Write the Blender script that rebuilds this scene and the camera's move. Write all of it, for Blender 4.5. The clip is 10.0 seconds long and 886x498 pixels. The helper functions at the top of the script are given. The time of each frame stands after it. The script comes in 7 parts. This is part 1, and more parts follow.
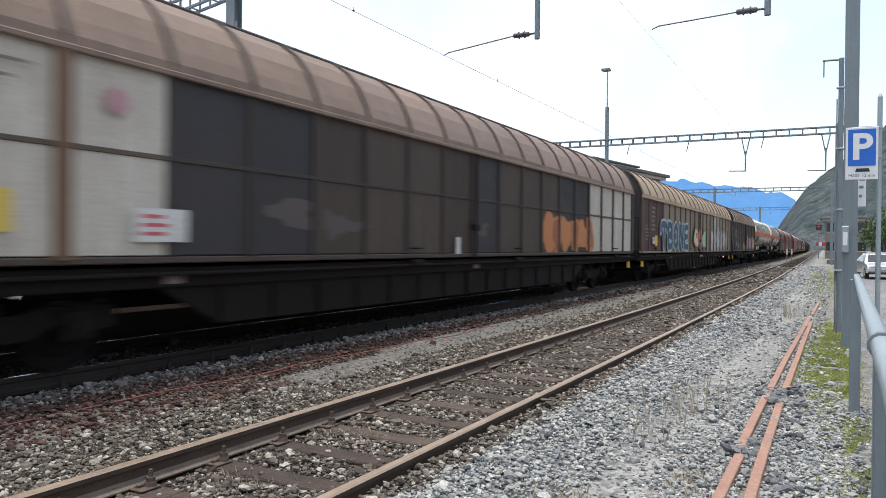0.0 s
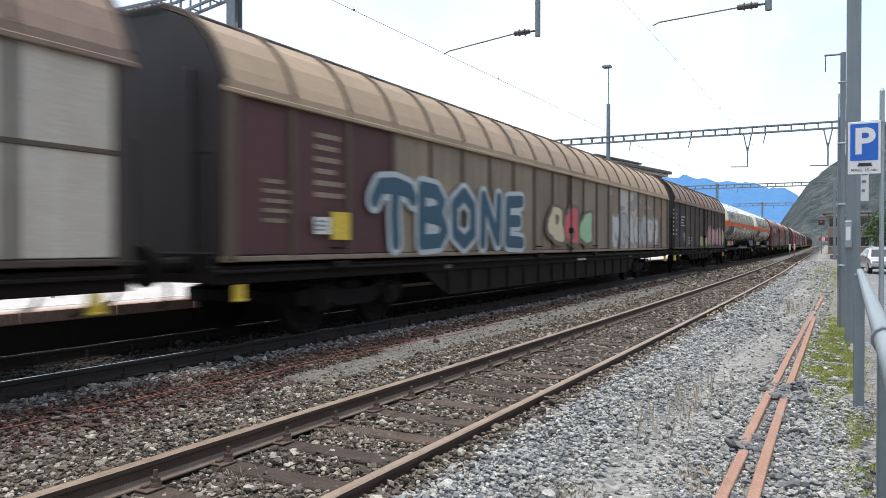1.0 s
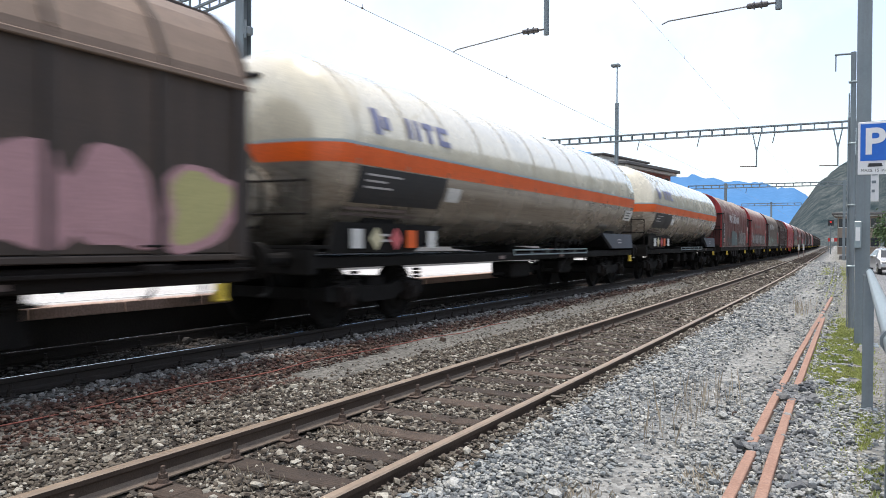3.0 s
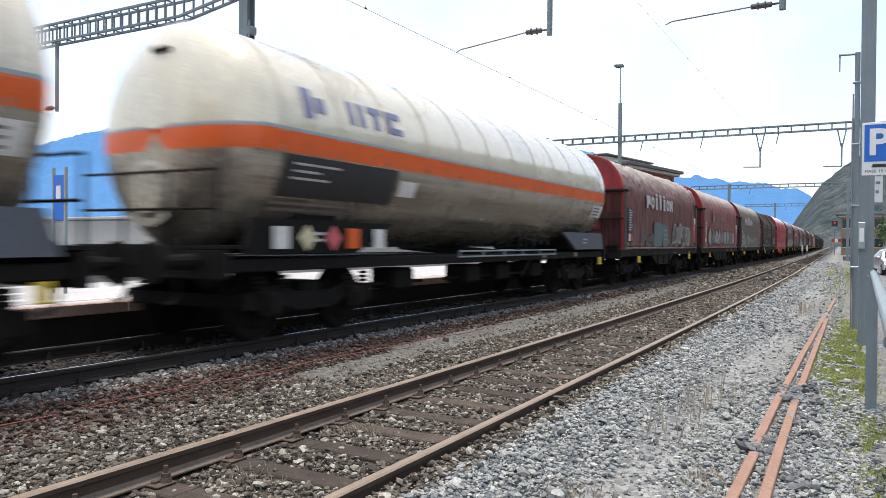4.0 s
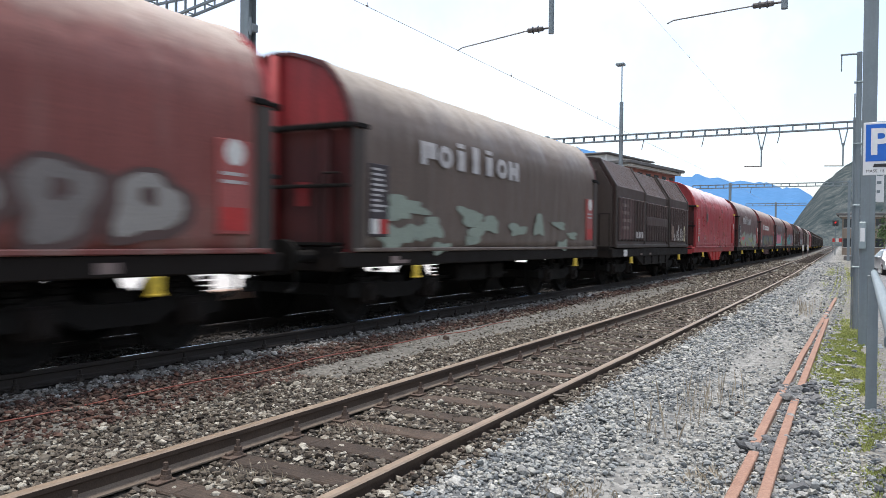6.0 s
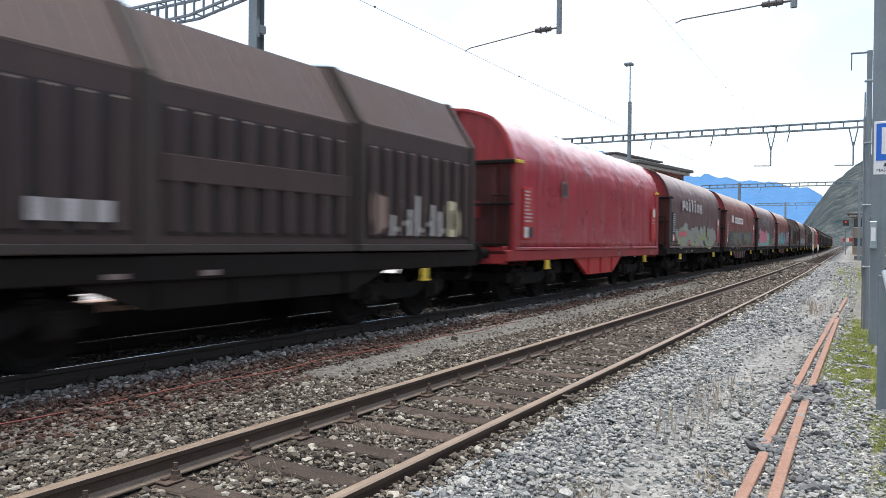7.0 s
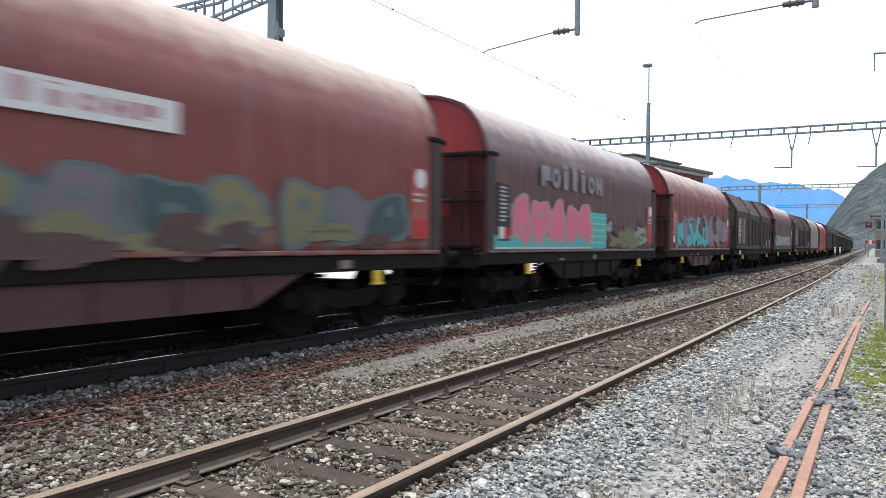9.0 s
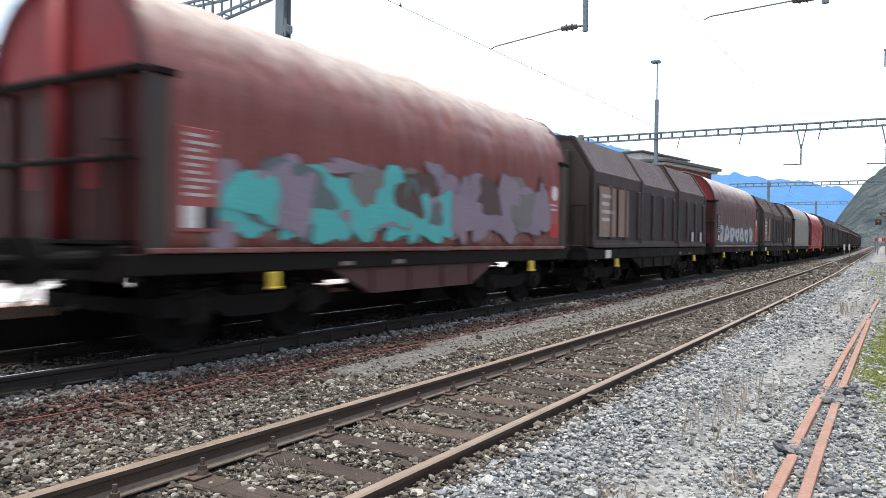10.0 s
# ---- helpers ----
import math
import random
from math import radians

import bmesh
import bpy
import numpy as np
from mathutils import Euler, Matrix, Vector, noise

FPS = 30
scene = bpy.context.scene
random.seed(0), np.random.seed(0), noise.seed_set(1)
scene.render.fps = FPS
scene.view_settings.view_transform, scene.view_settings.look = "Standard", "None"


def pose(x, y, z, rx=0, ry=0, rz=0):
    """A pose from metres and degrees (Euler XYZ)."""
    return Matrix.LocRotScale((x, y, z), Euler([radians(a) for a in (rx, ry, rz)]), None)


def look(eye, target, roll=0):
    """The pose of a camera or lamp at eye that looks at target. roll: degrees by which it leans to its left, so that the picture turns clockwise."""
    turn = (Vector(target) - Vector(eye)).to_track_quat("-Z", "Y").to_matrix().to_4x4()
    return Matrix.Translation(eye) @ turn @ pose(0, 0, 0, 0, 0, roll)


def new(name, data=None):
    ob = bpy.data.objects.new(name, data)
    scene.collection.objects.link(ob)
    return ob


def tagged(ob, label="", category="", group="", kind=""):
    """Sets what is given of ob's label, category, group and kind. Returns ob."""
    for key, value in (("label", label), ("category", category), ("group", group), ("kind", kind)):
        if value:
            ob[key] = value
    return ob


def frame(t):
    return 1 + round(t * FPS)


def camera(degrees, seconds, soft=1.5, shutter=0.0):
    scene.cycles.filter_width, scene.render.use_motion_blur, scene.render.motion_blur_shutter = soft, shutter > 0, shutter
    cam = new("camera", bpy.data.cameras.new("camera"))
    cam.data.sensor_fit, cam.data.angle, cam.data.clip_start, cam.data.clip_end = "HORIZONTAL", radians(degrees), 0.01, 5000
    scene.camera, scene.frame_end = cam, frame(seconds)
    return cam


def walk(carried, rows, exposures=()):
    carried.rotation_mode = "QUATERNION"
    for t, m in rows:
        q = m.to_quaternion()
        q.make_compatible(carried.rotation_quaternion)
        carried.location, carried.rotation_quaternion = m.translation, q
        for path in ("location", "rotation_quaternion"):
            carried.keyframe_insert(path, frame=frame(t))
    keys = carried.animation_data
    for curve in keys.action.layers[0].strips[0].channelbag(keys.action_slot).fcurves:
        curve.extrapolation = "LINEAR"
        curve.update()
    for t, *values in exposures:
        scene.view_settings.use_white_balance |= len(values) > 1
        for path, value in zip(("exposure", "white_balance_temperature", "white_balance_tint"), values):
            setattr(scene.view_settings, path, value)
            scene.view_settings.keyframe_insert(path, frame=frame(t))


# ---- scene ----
# ---- camera: a tripod-like stand beside the sidings that pans slowly ----
EYE = (0.0, 0.0, 1.44)
cam = camera(61.05, 10.0, soft=0.8, shutter=0.3)
TURNS = [(0, 89.689, -0.592, 28.250), (0.5, 89.642, -0.369, 28.424), (1, 89.576, -0.070, 28.429), (1.5, 89.537, -0.319, 28.422),
         (2, 89.488, -0.481, 28.571), (2.5, 89.455, -0.399, 28.771), (4, 89.471, -0.459, 29.211), (4.5, 89.417, -0.329, 29.097),
         (5, 89.397, -0.158, 29.067), (5.5, 89.337, -0.645, 29.021), (7, 89.362, -0.563, 29.880), (7.5, 89.376, -0.863, 30.350),
         (8, 89.498, -0.800, 30.725), (8.5, 89.534, -0.697, 30.923), (9, 89.495, -0.617, 31.211), (9.5, 89.493, -0.639, 31.453),
         (10, 89.232, -0.719, 31.766)]
walk(cam, [(t, pose(*EYE, rx, ry, rz)) for t, rx, ry, rz in TURNS], [(0, 0.19), (6.7, 0.19), (7.6, 0.41), (10, 0.41)])

# ---- sky and sun ----
world = bpy.data.worlds.new("sky")
scene.world = world
world.use_nodes = True
wn = world.node_tree.nodes
wl = world.node_tree.links
wn.clear()
sky = wn.new("ShaderNodeTexSky")
sky.sky_type = "NISHITA"
sky.sun_disc = False
sky.sun_elevation = radians(75)
sky.sun_rotation = radians(-62)
sky.air_density, sky.dust_density, sky.ozone_density = 1.0, 2.5, 1.0
bg = wn.new("ShaderNodeBackground")
bg.inputs[1].default_value = 0.12
cloud = wn.new("ShaderNodeTexNoise")
cloud.inputs["Scale"].default_value, cloud.inputs["Detail"].default_value, cloud.inputs["Roughness"].default_value = 2.2, 7, 0.6
veil = wn.new("ShaderNodeMapRange")
veil.inputs[1].default_value, veil.inputs[2].default_value, veil.inputs[3].default_value = 0.42, 0.66, 0.22
veil.inputs[4].default_value = 0.90
wl.new(cloud.outputs["Fac"], veil.inputs[0])
cover = wn.new("ShaderNodeMixRGB")
cover.inputs[2].default_value = (8.9, 9.15, 9.4, 1)
wl.new(veil.outputs[0], cover.inputs[0])
wout = wn.new("ShaderNodeOutputWorld")
lift = wn.new("ShaderNodeVectorMath")
lift.operation = "SCALE"
lift.inputs["Scale"].default_value = 2.2
wl.new(sky.outputs[0], lift.inputs[0])
wl.new(lift.outputs[0], cover.inputs[1])
wl.new(cover.outputs[0], bg.inputs[0])
wl.new(bg.outputs[0], wout.inputs[0])
sun = new("sun", bpy.data.lights.new("sun", "SUN"))
sun.data.energy, sun.data.angle, sun.data.color = 2.5, radians(6), (1.0, 0.95, 0.88)
sun.matrix_world = look((-1, -4, 30), (0, 0, 0))

# ---- plan: rails run along +y, z = 0 is the top of the siding's rails ----
X1, X2, Z2 = -3.36, -7.62, 0.16      # siding and main track
SPEED = 19.769
CURVE = 0.00020


def bend(s):
    """Sideways drift of the tracks, which curve gently to the left."""
    return -CURVE * s * s / 2 if s < 150 else -CURVE * (11250 + 150 * (s - 150))


def bend_siding(s):
    """The siding turns a little sooner and then runs straight."""
    return -0.00048 * s * s / 2 if s < 50 else -0.00048 * (1250 + 50 * (s - 50))


def drift(u, s):
    """Sideways drift of the ground at u metres across the tracks."""
    k = min(1.0, max(0.0, u + 5.4))
    return (1 - k) * bend(s) + k * bend_siding(s)


# ---- materials ----
def surface(name, a, b, rough=0.6, metal=0.0, grain=40.0, blotch=1.5, bump=0.15, streak=None, amount=0.5, run=(5, 5, 0.35), vary=0.0, island=False, spread=0.5, dust=None, coat=0.0, grit=0.18):
    m = bpy.data.materials.new(name)
    m.use_nodes = True
    n, l = m.node_tree.nodes, m.node_tree.links
    p = n["Principled BSDF"]
    tc = n.new("ShaderNodeTexCoord")
    big, fine = n.new("ShaderNodeTexNoise"), n.new("ShaderNodeTexNoise")
    big.inputs["Scale"].default_value, big.inputs["Detail"].default_value, big.inputs["Roughness"].default_value = blotch, 6, 0.65
    fine.inputs["Scale"].default_value, fine.inputs["Detail"].default_value = grain, 4
    l.new(tc.outputs["Object"], big.inputs["Vector"])
    l.new(tc.outputs["Object"], fine.inputs["Vector"])
    ramp = n.new("ShaderNodeMapRange")
    ramp.inputs[1].default_value, ramp.inputs[2].default_value = 0.5 - spread * 0.4, 0.5 + spread * 0.4
    l.new(big.outputs["Fac"], ramp.inputs[0])
    mix = n.new("ShaderNodeMixRGB")
    mix.inputs[1].default_value, mix.inputs[2].default_value = (*a, 1), (*b, 1)
    l.new(ramp.outputs[0], mix.inputs[0])
    col = mix.outputs[0]
    if streak:
        mp = n.new("ShaderNodeMapping")
        mp.inputs["Scale"].default_value = run
        l.new(tc.outputs["Object"], mp.inputs[0])
        st = n.new("ShaderNodeTexNoise")
        st.inputs["Scale"].default_value, st.inputs["Detail"].default_value, st.inputs["Roughness"].default_value = 1.6, 5, 0.7
        l.new(mp.outputs[0], st.inputs["Vector"])
        sr = n.new("ShaderNodeMapRange")
        sr.inputs[1].default_value, sr.inputs[2].default_value, sr.inputs[4].default_value = 0.42, 0.72, amount
        l.new(st.outputs["Fac"], sr.inputs[0])
        mx = n.new("ShaderNodeMixRGB")
        mx.inputs[2].default_value = (*streak, 1)
        l.new(sr.outputs[0], mx.inputs[0])
        l.new(col, mx.inputs[1])
        col = mx.outputs[0]
    if dust:
        sep = n.new("ShaderNodeSeparateXYZ")
        l.new(tc.outputs["Object"], sep.inputs[0])
        add = n.new("ShaderNodeMath")
        add.operation = "MULTIPLY_ADD"
        l.new(big.outputs["Fac"], add.inputs[0])
        add.inputs[1].default_value = 0.9
        l.new(sep.outputs[2], add.inputs[2])
        dr = n.new("ShaderNodeMapRange")
        dr.inputs[1].default_value, dr.inputs[2].default_value, dr.inputs[4].default_value = dust[3], dust[4], dust[5]
        l.new(add.outputs[0], dr.inputs[0])
        mx = n.new("ShaderNodeMixRGB")
        mx.inputs[2].default_value = (*dust[:3], 1)
        l.new(dr.outputs[0], mx.inputs[0])
        l.new(col, mx.inputs[1])
        col = mx.outputs[0]
    hs = n.new("ShaderNodeHueSaturation")
    l.new(col, hs.inputs["Color"])
    v = n.new("ShaderNodeMapRange")
    v.inputs[1].default_value, v.inputs[2].default_value, v.inputs[3].default_value, v.inputs[4].default_value = 0.3, 0.7, 1 - grit, 1 + grit
    l.new(fine.outputs["Fac"], v.inputs[0])
    val = v.outputs[0]
    if vary:
        src = n.new("ShaderNodeNewGeometry").outputs["Random Per Island"] if island else n.new("ShaderNodeObjectInfo").outputs["Random"]
        rv = n.new("ShaderNodeMapRange")
        rv.inputs[3].default_value, rv.inputs[4].default_value = 1 - vary, 1 + vary
        l.new(src, rv.inputs[0])
        mu = n.new("ShaderNodeMath")
        mu.operation = "MULTIPLY"
        l.new(val, mu.inputs[0])
        l.new(rv.outputs[0], mu.inputs[1])
        val = mu.outputs[0]
    l.new(val, hs.inputs["Value"])
    l.new(hs.outputs[0], p.inputs["Base Color"])
    rr = n.new("ShaderNodeMapRange")
    rr.inputs[1].default_value, rr.inputs[2].default_value = 0.3, 0.7
    rr.inputs[3].default_value, rr.inputs[4].default_value = max(0.05, rough - 0.12), min(1.0, rough + 0.12)
    l.new(big.outputs["Fac"], rr.inputs[0])
    l.new(rr.outputs[0], p.inputs["Roughness"])
    p.inputs["Metallic"].default_value = metal
    p.inputs["Coat Weight"].default_value = coat
    if bump:
        bp = n.new("ShaderNodeBump")
        bp.inputs["Strength"].default_value, bp.inputs["Distance"].default_value = bump, 0.02
        l.new(fine.outputs["Fac"], bp.inputs["Height"])
        l.new(bp.outputs[0], p.inputs["Normal"])
    return m


def stone_mat(name, colours, grain=60.0):
    """Broken stone: each piece takes its colour from a ramp at random."""
    m = bpy.data.materials.new(name)
    m.use_nodes = True
    n, l = m.node_tree.nodes, m.node_tree.links
    p = n["Principled BSDF"]
    geo, tc, nz = n.new("ShaderNodeNewGeometry"), n.new("ShaderNodeTexCoord"), n.new("ShaderNodeTexNoise")
    nz.inputs["Scale"].default_value, nz.inputs["Detail"].default_value = grain, 3
    l.new(tc.outputs["Object"], nz.inputs["Vector"])
    rp = n.new("ShaderNodeValToRGB")
    rp.color_ramp.interpolation = "LINEAR"
    while len(rp.color_ramp.elements) < len(colours):
        rp.color_ramp.elements.new(0.5)
    for i, c in enumerate(colours):
        rp.color_ramp.elements[i].position = i / (len(colours) - 1)
        rp.color_ramp.elements[i].color = (*c, 1)
    l.new(geo.outputs["Random Per Island"], rp.inputs[0])
    hs, v = n.new("ShaderNodeHueSaturation"), n.new("ShaderNodeMapRange")
    v.inputs[1].default_value, v.inputs[2].default_value, v.inputs[3].default_value, v.inputs[4].default_value = 0.3, 0.7, 0.7, 1.3
    l.new(nz.outputs["Fac"], v.inputs[0])
    l.new(v.outputs[0], hs.inputs["Value"])
    l.new(rp.outputs[0], hs.inputs["Color"])
    l.new(hs.outputs[0], p.inputs["Base Color"])
    p.inputs["Roughness"].default_value = 0.85
    return m


def ground_mat():
    """Lanes of ballast, path, gravel and verge across the tracks (UV x in metres from the track axis)."""
    m = bpy.data.materials.new("trackside ground")
    m.use_nodes = True
    n, l = m.node_tree.nodes, m.node_tree.links
    p = n["Principled BSDF"]
    uv, nz, nb = n.new("ShaderNodeTexCoord"), n.new("ShaderNodeTexNoise"), n.new("ShaderNodeTexNoise")
    nz.inputs["Scale"].default_value, nz.inputs["Detail"].default_value = 0.9, 6
    nb.inputs["Scale"].default_value, nb.inputs["Detail"].default_value = 0.25, 5
    l.new(uv.outputs["Object"], nz.inputs["Vector"])
    l.new(uv.outputs["Object"], nb.inputs["Vector"])
    sep = n.new("ShaderNodeSeparateXYZ")
    l.new(uv.outputs["UV"], sep.inputs[0])
    wob = n.new("ShaderNodeMath")
    wob.operation = "MULTIPLY_ADD"
    l.new(nz.outputs["Fac"], wob.inputs[0])
    wob.inputs[1].default_value = 0.8
    l.new(sep.outputs[0], wob.inputs[2])
    mr = n.new("ShaderNodeMapRange")
    mr.inputs[1].default_value, mr.inputs[2].default_value = -12.0, 4.0
    l.new(wob.outputs[0], mr.inputs[0])
    rp = n.new("ShaderNodeValToRGB")
    # Ballast lanes are painted darker for shade between stones and under the train.
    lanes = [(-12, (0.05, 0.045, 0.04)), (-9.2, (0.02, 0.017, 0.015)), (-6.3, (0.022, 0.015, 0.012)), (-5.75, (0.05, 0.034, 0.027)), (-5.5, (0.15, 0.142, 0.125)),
             (-5.0, (0.15, 0.142, 0.125)), (-4.8, (0.035, 0.028, 0.022)), (-2.1, (0.035, 0.028, 0.022)), (-1.7, (0.11, 0.115, 0.118)), (-0.9, (0.26, 0.256, 0.238)),
             (-0.2, (0.20, 0.195, 0.175)), (0.35, (0.19, 0.18, 0.15)), (0.75, (0.18, 0.175, 0.16)), (1.0, (0.20, 0.20, 0.20)), (3.5, (0.17, 0.17, 0.17))]
    while len(rp.color_ramp.elements) < len(lanes):
        rp.color_ramp.elements.new(0.5)
    for e, (x, c) in zip(rp.color_ramp.elements, lanes):
        e.position = (x + 12) / 16
    for e, (x, c) in zip(rp.color_ramp.elements, lanes):
        e.color = (*c, 1)
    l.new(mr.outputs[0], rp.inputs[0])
    vo = n.new("ShaderNodeTexVoronoi")
    vo.inputs["Scale"].default_value = 24
    l.new(uv.outputs["Object"], vo.inputs["Vector"])
    bw = n.new("ShaderNodeSeparateColor")
    l.new(vo.outputs["Color"], bw.inputs[0])
    v = n.new("ShaderNodeMapRange")
    v.inputs[3].default_value, v.inputs[4].default_value = 0.55, 1.45
    l.new(bw.outputs[0], v.inputs[0])
    v2 = n.new("ShaderNodeMapRange")
    v2.inputs[1].default_value, v2.inputs[2].default_value, v2.inputs[3].default_value, v2.inputs[4].default_value = 0.3, 0.7, 0.8, 1.2
    l.new(nb.outputs["Fac"], v2.inputs[0])
    mu = n.new("ShaderNodeMath")
    mu.operation = "MULTIPLY"
    l.new(v.outputs[0], mu.inputs[0])
    l.new(v2.outputs[0], mu.inputs[1])
    hs = n.new("ShaderNodeHueSaturation")
    l.new(mu.outputs[0], hs.inputs["Value"])
    l.new(rp.outputs[0], hs.inputs["Color"])
    l.new(hs.outputs[0], p.inputs["Base Color"])
    p.inputs["Roughness"].default_value = 0.92
    bp = n.new("ShaderNodeBump")
    bp.inputs["Strength"].default_value, bp.inputs["Distance"].default_value = 0.6, 0.02
    bp.invert = True
    l.new(vo.outputs["Distance"], bp.inputs["Height"])
    l.new(bp.outputs[0], p.inputs["Normal"])
    return m


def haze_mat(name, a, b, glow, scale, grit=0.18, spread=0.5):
    """Distant slopes seen through air: the haze is painted in as a faint bluish emission over the base colour."""
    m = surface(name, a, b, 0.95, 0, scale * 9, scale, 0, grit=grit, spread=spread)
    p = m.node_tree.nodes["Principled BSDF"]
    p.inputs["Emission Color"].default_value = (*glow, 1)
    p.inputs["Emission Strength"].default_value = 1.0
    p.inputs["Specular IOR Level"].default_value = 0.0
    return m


M_GROUND = ground_mat()
M_RUSTSTONE = stone_mat("rust-stained ballast", [(0.015, 0.009, 0.007), (0.074, 0.034, 0.024), (0.043, 0.028, 0.022), (0.108, 0.051, 0.035), (0.086, 0.066, 0.052), (0.22, 0.18, 0.146)])
M_BALLAST = stone_mat("brown-grey ballast", [(0.014, 0.0115, 0.009), (0.080, 0.062, 0.047), (0.150, 0.125, 0.095), (0.052, 0.043, 0.035), (0.20, 0.174, 0.137), (0.42, 0.395, 0.335)])
M_GRAVEL = stone_mat("blue-grey gravel", [(0.045, 0.050, 0.052), (0.19, 0.205, 0.212), (0.30, 0.312, 0.305), (0.38, 0.37, 0.33), (0.17, 0.177, 0.18), (0.52, 0.51, 0.47)])
M_DARKGRAVEL = stone_mat("dark blue-grey broken stone", [(0.04, 0.043, 0.046), (0.12, 0.125, 0.132), (0.17, 0.175, 0.18), (0.09, 0.092, 0.095), (0.22, 0.22, 0.215), (0.30, 0.295, 0.28)])
# Stone colours lowered to hold the shade beneath the train.
M_SHADESTONE = stone_mat("ballast with train shade painted in", [(0.012, 0.011, 0.01), (0.03, 0.026, 0.023), (0.02, 0.018, 0.017), (0.05, 0.043, 0.038), (0.035, 0.03, 0.027), (0.09, 0.08, 0.072)])
M_PALE = stone_mat("pale grey ballast", [(0.06, 0.057, 0.053), (0.19, 0.185, 0.175), (0.12, 0.11, 0.10), (0.27, 0.26, 0.25), (0.17, 0.15, 0.13), (0.42, 0.41, 0.39)])
# Rust, taken darker so that the web's shade is in the colour.
M_RAIL = surface("rusty rail side with web shade", (0.050, 0.034, 0.025), (0.090, 0.062, 0.045), 0.75, 0.2, 90, 4, 0.2)
# Darker copy for the main track; shade under the train is in the colour.
M_DARKRAIL = surface("rail side with painted shade", (0.018, 0.014, 0.012), (0.03, 0.023, 0.019), 0.8, 0.2, 90, 4, 0.2)
M_FOOT = surface("dusty rail foot", (0.12, 0.09, 0.068), (0.19, 0.15, 0.115), 0.85, 0.0, 90, 5, 0.2)
M_HEAD = surface("worn rail head", (0.29, 0.215, 0.155), (0.35, 0.27, 0.20), 0.45, 0.25, 25, 3, 0.03, grit=0.07)
M_BRIGHT = surface("polished rail head", (0.62, 0.62, 0.62), (0.72, 0.72, 0.72), 0.22, 1.0, 60, 3, 0.02, grit=0.04)
M_SLEEPER = surface("weathered sleeper wood", (0.045, 0.031, 0.023), (0.115, 0.084, 0.064), 0.9, 0, 70, 5, 0.6, vary=0.35, streak=(0.016, 0.012, 0.009), amount=0.9, run=(1.2, 34, 20))
M_IRON = surface("rusty fastening iron", (0.09, 0.065, 0.05), (0.14, 0.10, 0.08), 0.8, 0.3, 120, 9, 0.3)
# Base colours go below soot-black, with the shade under the wagons put in.
M_DARK = surface("shaded sooty underframe steel", (0.006, 0.0055, 0.005), (0.011, 0.0095, 0.0085), 0.8, 0.0, 60, 3, 0.2)
M_DARKBROWN = surface("shaded brown sooty steel", (0.0084, 0.0063, 0.0054), (0.0144, 0.0105, 0.0087), 0.75, 0.0, 60, 2, 0.2)
# Weak reflections keep the undersides near black as well.
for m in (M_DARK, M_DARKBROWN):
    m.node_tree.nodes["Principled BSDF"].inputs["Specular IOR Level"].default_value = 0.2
M_GALV = surface("galvanised steel", (0.29, 0.345, 0.36), (0.36, 0.415, 0.43), 0.5, 0.55, 30, 3, 0.05, grit=0.04)
M_MAST = surface("grey painted mast steel", (0.17, 0.205, 0.222), (0.225, 0.262, 0.28), 0.55, 0.3, 30, 2, 0.08, streak=(0.14, 0.14, 0.15), amount=0.4, grit=0.04)
M_WIRE = surface("weathered copper wire", (0.22, 0.22, 0.22), (0.28, 0.28, 0.28), 0.5, 0.6, 30, 2, 0, grit=0.04)
M_GLAZE = surface("dark glazed insulator", (0.085, 0.078, 0.076), (0.12, 0.11, 0.105), 0.3, 0, 30, 2, 0)
M_WHITE = surface("dirty white paint", (0.70, 0.69, 0.66), (0.60, 0.58, 0.54), 0.6, 0, 30, 2, 0.05)
M_LETTER = surface("faded white lettering", (0.55, 0.53, 0.52), (0.40, 0.37, 0.36), 0.7, 0, 40, 5, 0.05)
M_DULL = surface("dull grey lettering", (0.30, 0.28, 0.29), (0.23, 0.21, 0.22), 0.75, 0, 40, 5, 0.05)
M_FADED = surface("worn pale lettering", (0.26, 0.20, 0.18), (0.19, 0.14, 0.13), 0.8, 0, 40, 5, 0.05)
M_CREAM = surface("dirty cream panel paint", (0.6240, 0.5760, 0.4920), (0.5040, 0.4560, 0.3840), 0.6, 0, 40, 1.2, 0.06, streak=(0.3120, 0.2400, 0.1800), amount=0.55)
M_YELLOW = surface("yellow paint", (0.75, 0.55, 0.06), (0.65, 0.45, 0.05), 0.55, 0, 30, 2, 0.03)
M_RED = surface("bright red paint", (0.50, 0.035, 0.03), (0.40, 0.03, 0.03), 0.5, 0, 30, 1.5, 0.05)
M_SIGNBLUE = surface("blue sign film", (0.01, 0.12, 0.52), (0.01, 0.13, 0.55), 0.4, 0, 20, 1, 0, grit=0.04)
M_SIGNWHITE = surface("white sign film", (0.74, 0.74, 0.74), (0.70, 0.70, 0.70), 0.45, 0, 20, 2, 0, grit=0.04)
M_CABLE = surface("red plastic cable", (0.19, 0.055, 0.04), (0.24, 0.075, 0.055), 0.7, 0, 30, 2, 0)
M_BLACK = surface("black paint", (0.02, 0.02, 0.022), (0.03, 0.03, 0.032), 0.55, 0, 30, 2, 0)
M_CONCRETE = surface("pale platform paving", (0.46, 0.44, 0.42), (0.54, 0.52, 0.50), 0.85, 0, 25, 0.8, 0.15)
# Near-black concrete: the shadow on the platform's track side is in the colour.
M_SHADEWALL = surface("platform wall with painted shade", (0.02, 0.018, 0.016), (0.035, 0.03, 0.027), 0.9, 0, 30, 1.5, 0.2)
